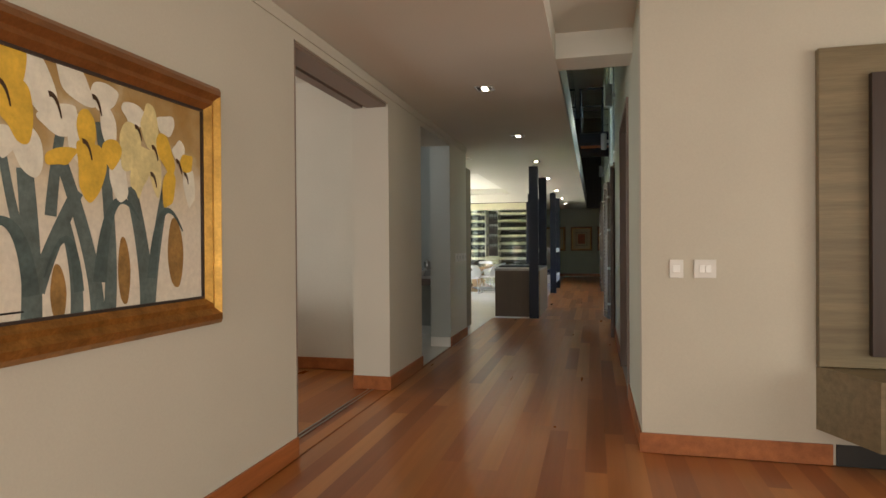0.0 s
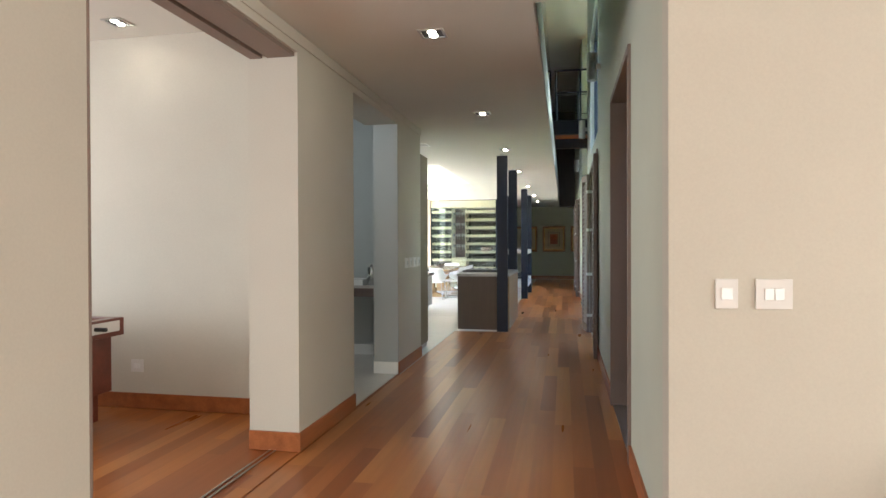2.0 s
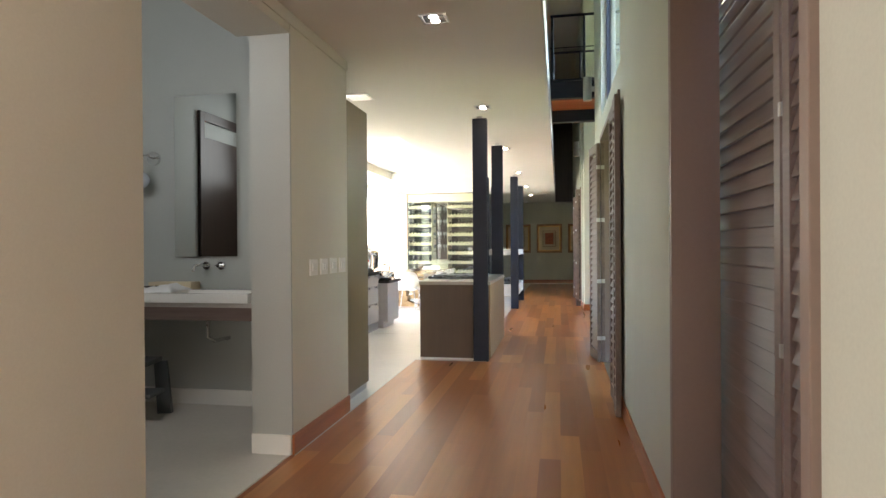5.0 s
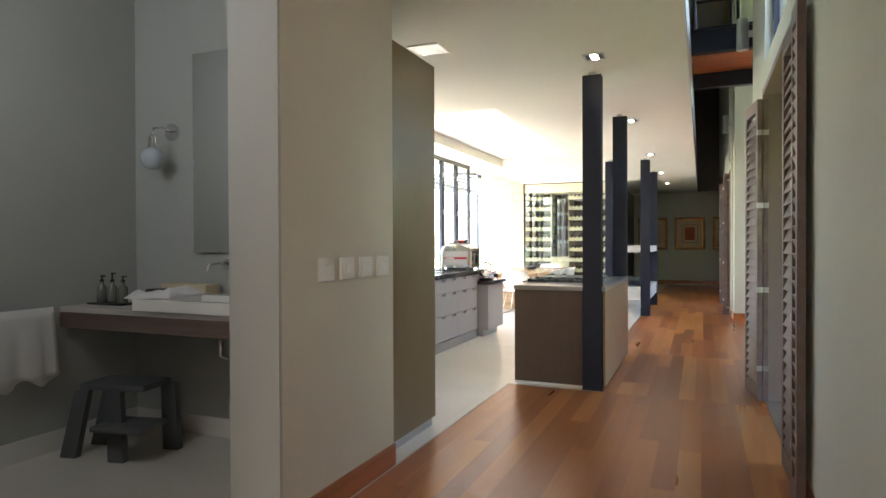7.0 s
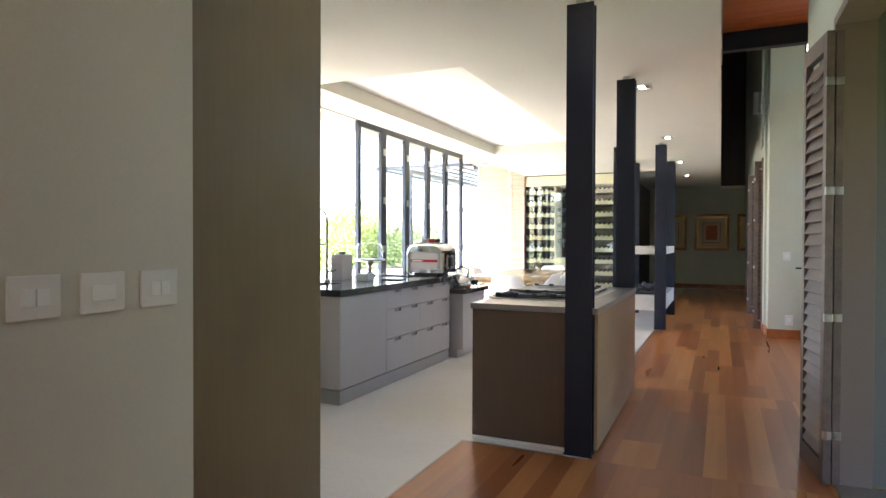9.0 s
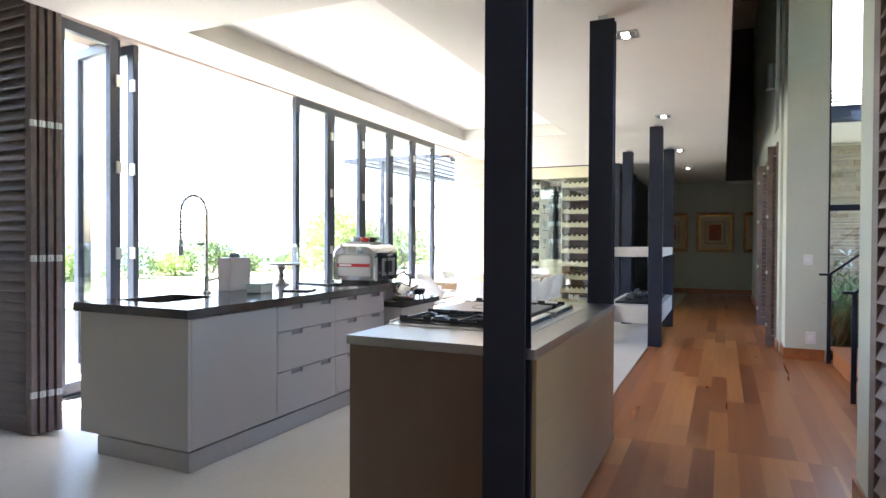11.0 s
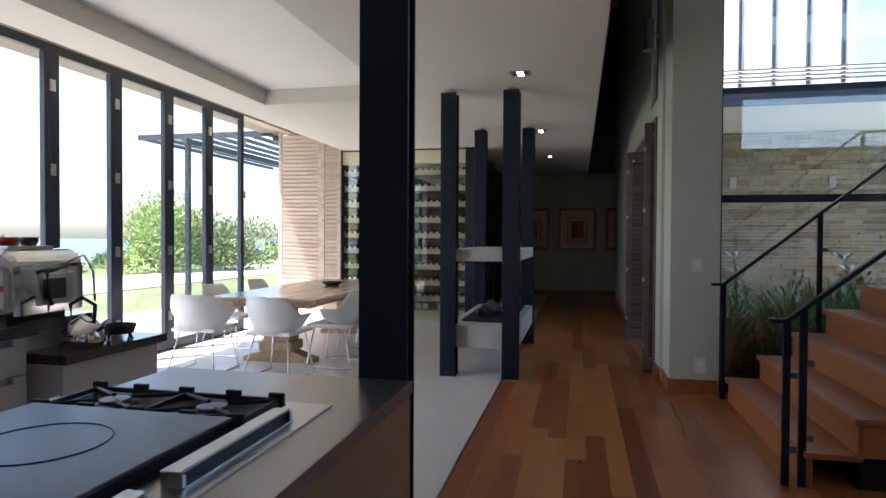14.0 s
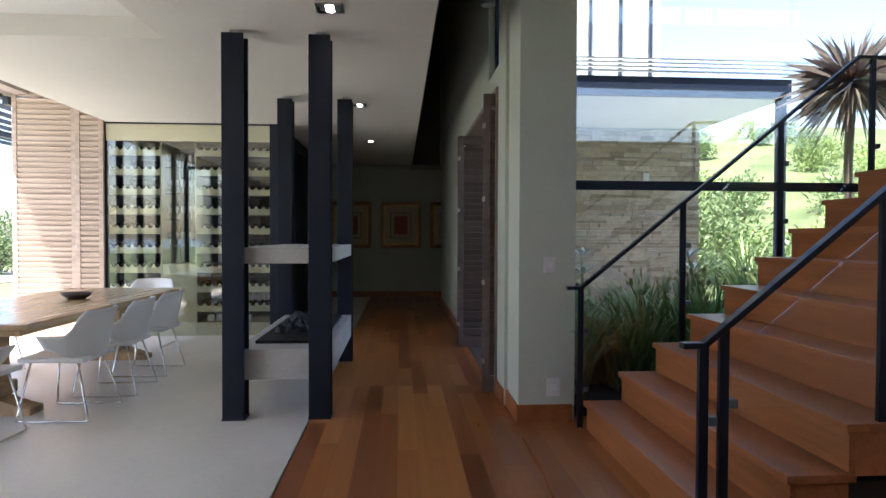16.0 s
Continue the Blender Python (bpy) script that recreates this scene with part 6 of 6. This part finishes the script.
tube(bm, [(0.235, 0.10, 0.27), (0.262, -0.06, 0.25), (0.265, -0.05, 0.15), (0.238, 0.0, 0.07)], 0.012)
part("handle", bm, BLACK, es, smooth=True)
bm = bmesh.new()
tube(bm, [(0.20, 0.17, 0.30), (0.27, 0.20, 0.33), (0.32, 0.21, 0.24), (0.33, 0.21, 0.07)], 0.007)
part("steam_arm", bm, CHROME, es, smooth=True)
bk = thing("stacked_cups", "red and white cups piled on the chrome appliance", "cups", at=(-3.29, 13.72, KZ + 0.37), rz=4)
part("tray", bmb(-0.13, 0.13, -0.16, 0.14, 0, 0.015, bevel=0.004), BRUSHED, bk)
for k, (x, y, mt) in enumerate(((-0.06, -0.08, BRUSHED), (0.03, -0.06, REDP), (0.05, 0.06, DARKRED), (-0.05, 0.05, CERAM))):
    bm = bmesh.new()
    lathe(bm, [(0.03, 0.015), (0.042, 0.03), (0.046, 0.06), (0.042, 0.061)], 18, (x, y, 0))
    part("cup", bm, mt, bk, smooth=True)

ke = thing("kettle", "polished steel stovetop kettle with black handle", "kettle", at=(-2.915, 13.80, 0.80))
bm = bmesh.new()
lathe(bm, [(0.10, 0), (0.115, 0.02), (0.11, 0.07), (0.075, 0.13), (0.03, 0.15), (0.012, 0.165)], 28)
part("body", bm, CHROME, ke, smooth=True)
bm = bmesh.new()
cyl(bm, (0.08, 0, 0.08), (0.16, 0, 0.14), 0.022, 0.012)
part("spout", bm, CHROME, ke)
bm = bmesh.new()
tube(bm, [(-0.07, 0, 0.12), (-0.08, 0, 0.22), (0.0, 0, 0.26), (0.08, 0, 0.22), (0.07, 0, 0.12)], 0.011)
part("handle", bm, BLACK, ke, smooth=True)
pan = thing("pan_stand", "black iron trivet with a small pan", "pan", at=(-2.91, 14.06, 0.80))
bm = bmesh.new()
lathe(bm, [(0.08, 0.03), (0.095, 0.08), (0.09, 0.08), (0.078, 0.036)], 24)
part("pan", bm, IRON, pan)
bm = bmesh.new()
for k in range(4):
    a = k * math.pi / 2
    cyl(bm, (0.09 * math.cos(a), 0.09 * math.sin(a), 0), (0.07 * math.cos(a), 0.07 * math.sin(a), 0.035), 0.008)
part("trivet", bm, IRON, pan)

# ---- dining table and chairs ----
dt = thing("dining_table", "long oak dining table on two carved pedestals", "table", at=(-3.56, 18.35, 0))
bm = bmb(-0.64, 0.64, -1.52, 1.55, 0.70, 0.75, bevel=0.012)
part("tabletop", bm, TABLEW, dt)
part("apron", bmb(-0.45, 0.45, -1.3, 1.3, 0.63, 0.70), TABLEW, dt)
for yc in (-1.05, 1.05):
    bm = bmesh.new()
    bx(bm, -0.16, 0.16, yc - 0.12, yc + 0.12, 0.10, 0.63, 0.015)
    bx(bm, -0.20, 0.20, yc - 0.15, yc + 0.15, 0.13, 0.24, 0.02)
    part("pedestal", bm, TABLEW, dt)
    bm = bmesh.new()
    vs = []
    for y in (yc - 0.09, yc + 0.09):
        vs.append([bm.verts.new((x, y, z)) for x, z in ((-0.42, 0), (0.42, 0), (0.42, 0.05), (0.34, 0.07), (0.18, 0.13), (-0.18, 0.13), (-0.34, 0.07), (-0.42, 0.05))])
    bm.faces.new(vs[0])
    bm.faces.new(list(reversed(vs[1])))
    for k in range(8):
        bm.faces.new((vs[0][k], vs[1][k], vs[1][(k + 1) % 8], vs[0][(k + 1) % 8]))
    part("foot", bm, TABLEW, dt)
bm = bmesh.new()
lathe(bm, [(0.07, 0), (0.12, 0.03), (0.14, 0.06), (0.13, 0.06), (0.10, 0.03), (0.05, 0.012)], 24)
tagged(link_mesh("fruit_bowl", bm, DARKRED, True), "shallow dark purple bowl on the table", "bowl").matrix_world = pose(-3.5, 18.6, 0.75)


def dining_chair():
    t = thing("dining_chair", "white moulded armchair with chrome sled legs", "chair", "chairs round the table")
    part("seat", bmb(-0.24, 0.24, -0.23, 0.25, 0.43, 0.47, bevel=0.018), WHITEP, t)
    bm = bmesh.new()
    rows = []
    n = 25
    for s in (0.0, 0.016):
        rr = []
        for i in range(n):
            a = -math.pi * 0.56 + i * math.pi * 1.12 / (n - 1)
            k = abs(a) / (math.pi * 0.56)
            hi = 0.82 - 0.02 * k if k < 0.45 else 0.811 - 0.17 * min(1, (k - 0.45) / 0.18)
            lo = 0.46 + 0.16 * max(0, k - 0.5)
            cur = []
            for j in range(5):
                u = j / 4
                z = lo + (hi - lo) * u
                r = 0.25 + 0.035 * u - s
                fl = 1.0 + 0.10 * u
                cur.append(bm.verts.new((r * math.sin(a) * fl * 1.04, -r * math.cos(a) * (1.0 + 0.16 * u), z)))
            rr.append(cur)
        rows.append(rr)
    for s, rr in enumerate(rows):
        for i in range(n - 1):
            for j in range(4):
                f = (rr[i][j], rr[i + 1][j], rr[i + 1][j + 1], rr[i][j + 1])
                bm.faces.new(f if s else tuple(reversed(f)))
    A, B = rows
    for i in range(n - 1):
        bm.faces.new((A[i][4], A[i + 1][4], B[i + 1][4], B[i][4]))
        bm.faces.new((A[i][0], B[i][0], B[i + 1][0], A[i + 1][0]))
    for i in (0, n - 1):
        for j in range(4):
            bm.faces.new((A[i][j], A[i][j + 1], B[i][j + 1], B[i][j]))
    part("backrest", bm, WHITEP, t, smooth=True)
    for x in (-0.25, 0.25):
        bm = bmesh.new()
        tube(bm, [(x * 0.72, 0.18, 0.43), (x * 0.98, 0.24, 0.05), (x, 0.25, 0.012), (x, 0.22, 0.008), (x, -0.24, 0.008), (x, -0.27, 0.012), (x * 0.98, -0.26, 0.05), (x * 0.72, -0.16, 0.43)], 0.008, 8)
        part("leg", bm, CHROME, t, smooth=True)
    bm = bmesh.new()
    cyl(bm, (-0.18, 0.17, 0.425), (0.18, 0.17, 0.425), 0.008)
    cyl(bm, (-0.18, -0.15, 0.425), (0.18, -0.15, 0.425), 0.008)
    part("crossbar", bm, CHROME, t)
    return t


c0 = dining_chair()
c0.matrix_world = pose(-4.10, 16.66, 0, 0, 0, 4)
for x, y, a in ((-3.22, 16.62, -3), (-2.88, 17.28, 88), (-2.86, 17.98, 93), (-2.87, 18.72, 90), (-3.5, 20.25, 180), (-4.38, 17.6, -90), (-4.38, 18.6, -88)):
    copy_thing(c0, pose(x, y, 0, 0, 0, a))

# ---- fireplace between the columns ----
fp = thing("fireplace", "open gas fireplace of concrete slabs between steel columns", "fireplace", at=(0, 0, 0))
part("shelf", bmb(-1.60, -0.885, 17.10, 19.24, 1.16, 1.28, bevel=0.004), CONC, fp, "pale concrete shelf")
part("hearth", bmb(-1.60, -0.885, 17.10, 19.24, 0.28, 0.51, bevel=0.004), CONC, fp, "pale concrete hearth slab")
part("burner_tray", bmb(-1.50, -0.97, 17.35, 18.95, 0.51, 0.535, bevel=0.004), IRON, fp, "black burner tray")
rf = random.Random(2)
bm = bmesh.new()
for k in range(26):
    p = (-1.24 + rf.uniform(-0.14, 0.14), 17.95 + rf.uniform(-0.35, 0.45), 0.555 + rf.uniform(0, 0.06))
    bmesh.ops.create_icosphere(bm, subdivisions=1, radius=rf.uniform(0.03, 0.06), matrix=Matrix.LocRotScale(p, Euler((rf.uniform(0, 3), rf.uniform(0, 3), 0)), (1, rf.uniform(0.7, 1.3), rf.uniform(0.6, 1))))
tagged(part("coals", bm, IRON, fp, "dark ceramic coals"), kind="stuff")
solid("cellar_door_frame", [(-2.12, -1.98, 20.86, 20.98, 0, ZC), (-2.03, -1.97, 20.98, 23.2, 0.0, 0.08), (-2.03, -1.97, 23.2, 23.3, 0.0, ZC), (-2.03, -1.97, 20.98, 23.2, 2.75, ZC)], STEEL, "black steel frame beside the wine cellar", "door frame")

# ---- wine cellar ----
cel = thing("wine_cellar", "glass-fronted wine cellar with cream scalloped bottle racks", "wine rack", at=(0, 0, 0))
part("glass_front", bmb(-4.28, -2.12, 20.905, 20.917, 0.02, 2.64), CELLG, cel).visible_shadow = False
part("head_panel", bmb(-4.28, -2.12, 20.90, 20.94, 2.64, 2.865), CREAM, cel, "cream head panel")
part("head_frame", bmb(-4.28, -2.12, 20.88, 20.93, 2.865, 2.884), STEEL, cel)
part("side_frame", bmb(-4.30, -4.28, 20.90, 21.7, 0, ZC), STEEL, cel)
part("divider", bmb(-3.60, -3.58, 20.96, 21.7, 0, 2.64), CREAM, cel)
part("divider", bmb(-3.14, -3.12, 20.96, 21.7, 0, 2.64), CREAM, cel)
part("cupboard", bmb(-3.58, -3.14, 20.97, 21.7, 0.0, 0.98, bevel=0.003), CREAM, cel, "cream cupboard front")
part("base_panel", bmb(-3.12, -2.13, 20.97, 21.7, 0.0, 0.18), CREAM, cel)
part("base_panel", bmb(-4.27, -3.60, 20.97, 21.7, 0.0, 0.18), CREAM, cel)


def scallop(x0, x1, z, n):
    """A rack rail with round bottle notches along its top."""
    bm = bmesh.new()
    w = (x1 - x0) / n
    top = []
    for i in range(n):
        cx = x0 + w * (i + 0.5)
        top.append((x0 + w * i, z + 0.115))
        for k in range(7):
            a = math.pi * k / 6
            top.append((cx - 0.040 * math.cos(a), z + 0.115 - 0.040 * math.sin(a)))
    top.append((x1, z + 0.115))
    f = [bm.verts.new((x, 20.97, zz)) for x, zz in top]
    bk_ = [bm.verts.new((x, 20.99, zz)) for x, zz in top]
    fb = [bm.verts.new((x, 20.97, z)) for x, zz in top]
    bb = [bm.verts.new((x, 20.99, z)) for x, zz in top]
    for i in range(len(top) - 1):
        bm.faces.new((fb[i], fb[i + 1], f[i + 1], f[i]))
        bm.faces.new((f[i], f[i + 1], bk_[i + 1], bk_[i]))
        bm.faces.new((bb[i + 1], bb[i], bk_[i], bk_[i + 1]))
        bm.faces.new((fb[i + 1], fb[i], bb[i], bb[i + 1]))
    return bm


b0 = bmesh.new()
lathe(b0, [(0.012, -0.005), (0.015, 0.0), (0.015, 0.02), (0.0135, 0.03), (0.0135, 0.08), (0.036, 0.13), (0.037, 0.30)], 12)
bottle_mesh = bpy.data.meshes.new("wine_bottle")
bmesh.ops.transform(b0, matrix=pose(0, 0, 0, -90, 0, 0), verts=b0.verts)
bmesh.ops.recalc_face_normals(b0, faces=b0.faces)
b0.to_mesh(bottle_mesh)
b0.free()
bottle_mesh.materials.append(BOTTLE)
rw = random.Random(6)
for k in range(9):
    z = 0.33 + 0.2655 * k
    for x0, x1, n in ((-4.27, -3.60, 7), (-3.12, -2.13, 10)):
        part("rack_rail", scallop(x0, x1, z, n), CREAM, cel)
        part("rack_shelf", bmb(x0, x1, 20.99, 21.6, z, z + 0.015), BLACK, cel)
        w = (x1 - x0) / n
        for i in range(n):
            if rw.random() < 0.12:
                continue
            o = new("wine_bottle", bottle_mesh)
            o.matrix_world = pose(x0 + w * (i + 0.5), 20.985 + rw.uniform(0, 0.03), z + 0.113)
            tagged(o, "dark glass wine bottle lying in a rack notch", "bottle", "racked wine bottles")
part("back_lining", bmb(-4.27, -2.13, 21.62, 21.64, 0.18, 2.64), BLACK, cel)
for k in range(4):
    z = 1.22 + 0.36 * k
    part("glass_shelf", bmb(-3.575, -3.145, 21.05, 21.5, z, z + 0.01), CELLG, cel).visible_shadow = False
g0 = bmesh.new()
lathe(g0, [(0.03, 0), (0.03, 0.003), (0.005, 0.008), (0.005, 0.08), (0.03, 0.11), (0.036, 0.15), (0.03, 0.19), (0.028, 0.19)], 14)
glass_mesh = bpy.data.meshes.new("wine_glass")
bmesh.ops.recalc_face_normals(g0, faces=g0.faces)
g0.to_mesh(glass_mesh)
g0.free()
TINT = plain("grey_glassware", (0.30, 0.34, 0.36), 0.06, vary=0.1, relief=0.0)
glass_mesh.materials.append(TINT)
for k in range(4):
    for i in range(5):
        o = new("wine_glass", glass_mesh)
        o.matrix_world = pose(-3.54 + 0.09 * i, 21.15 + 0.06 * (i % 2), 1.23 + 0.36 * k)
        tagged(o, "stemmed wine glass on a glass shelf", "wine glass", "shelved wine glasses")
for i, x in enumerate((-2.98, -2.86, -2.60, -2.48)):
    tagged(link_mesh("label_card", bmb(x, x + 0.09, 20.955, 20.962, 0.20, 0.29), WHITEP), "small white card at the foot of the rack", "card", "rack cards").rotation_euler = (0, 0, 0)

# ---- floor boards, each a piece of its own ----
rb = random.Random(21)
PW = 0.13
LENGTHS = (1.4, 1.8, 2.3, 2.9)
board_mesh = {}
FIELDS = []
floor_ob = bpy.data.objects["floor"]
rest = bmesh.new()


def board(x0, x1, y0, y1, z, single):
    """One board, lapping its neighbours by a hair so that no light falls between them."""
    e = 0.0004
    key = (round(x1 - x0, 3), round(y1 - y0, 3))
    if not single:
        bx(rest, x0 - e, x1 + e, y0 - e, y1 + e, z - 0.014, z)
        return
    if key not in board_mesh:
        bm = bmb(-key[0] / 2 - e, key[0] / 2 + e, -key[1] / 2 - e, key[1] / 2 + e, -0.014, 0.0)
        me = bpy.data.meshes.new("floor_board")
        bm.to_mesh(me)
        bm.free()
        me.materials.append(FLOOR)
        board_mesh[key] = me
    o = new("floor_board", board_mesh[key])
    o.parent = floor_ob
    o.location = ((x0 + x1) / 2, (y0 + y1) / 2, z)


def lay(xa, xb, ya, yb, single):
    """A field of boards; each field lies a hair below the one before."""
    drop = 0.0005 * len(FIELDS)
    FIELDS.append((xa, ya))
    x, row = xa, 0
    while x < xb - 0.005:
        x1 = min(x + PW, xb)
        y, k = ya - rb.choice((0, 0.4, 0.9, 1.3, 0.65)), 0
        while y < yb - 0.005:
            y1 = y + rb.choice(LENGTHS)
            if yb - y1 < 0.25:
                y1 = yb
            c0 = max(y, ya)
            y1 = min(y1, yb)
            if y1 - c0 > 0.02:
                board(x, x1, c0, y1, -0.0002 * (row % 2) - 0.0001 * (k % 2) - drop, single)
                k += 1
            y = y1
        x, row = x1, row + 1


lay(-1.695, 0.49, 2.2, 10.88, True)
lay(-0.835, 0.49, 10.88, 13.02, True)
lay(-1.015, 0.49, 13.02, 18.0, True)
lay(0.49, 1.66, 12.46, 16.98, True)
lay(-1.72, 0.49, -3.0, 2.2, False)
lay(-1.015, 0.49, 18.0, 26.28, False)
lay(0.49, 4.2, -3.0, 3.64, False)
lay(1.66, 4.8, 12.46, 16.98, False)
lay(-6.5, -1.72, -1.0, 5.73, False)
lay(0.49, 0.9, 17.6, 20.1, False)
lay(0.49, 2.1, 8.93, 11.12, False)
tagged(part("floor_boards", rest, FLOOR, floor_ob), kind="stuff")
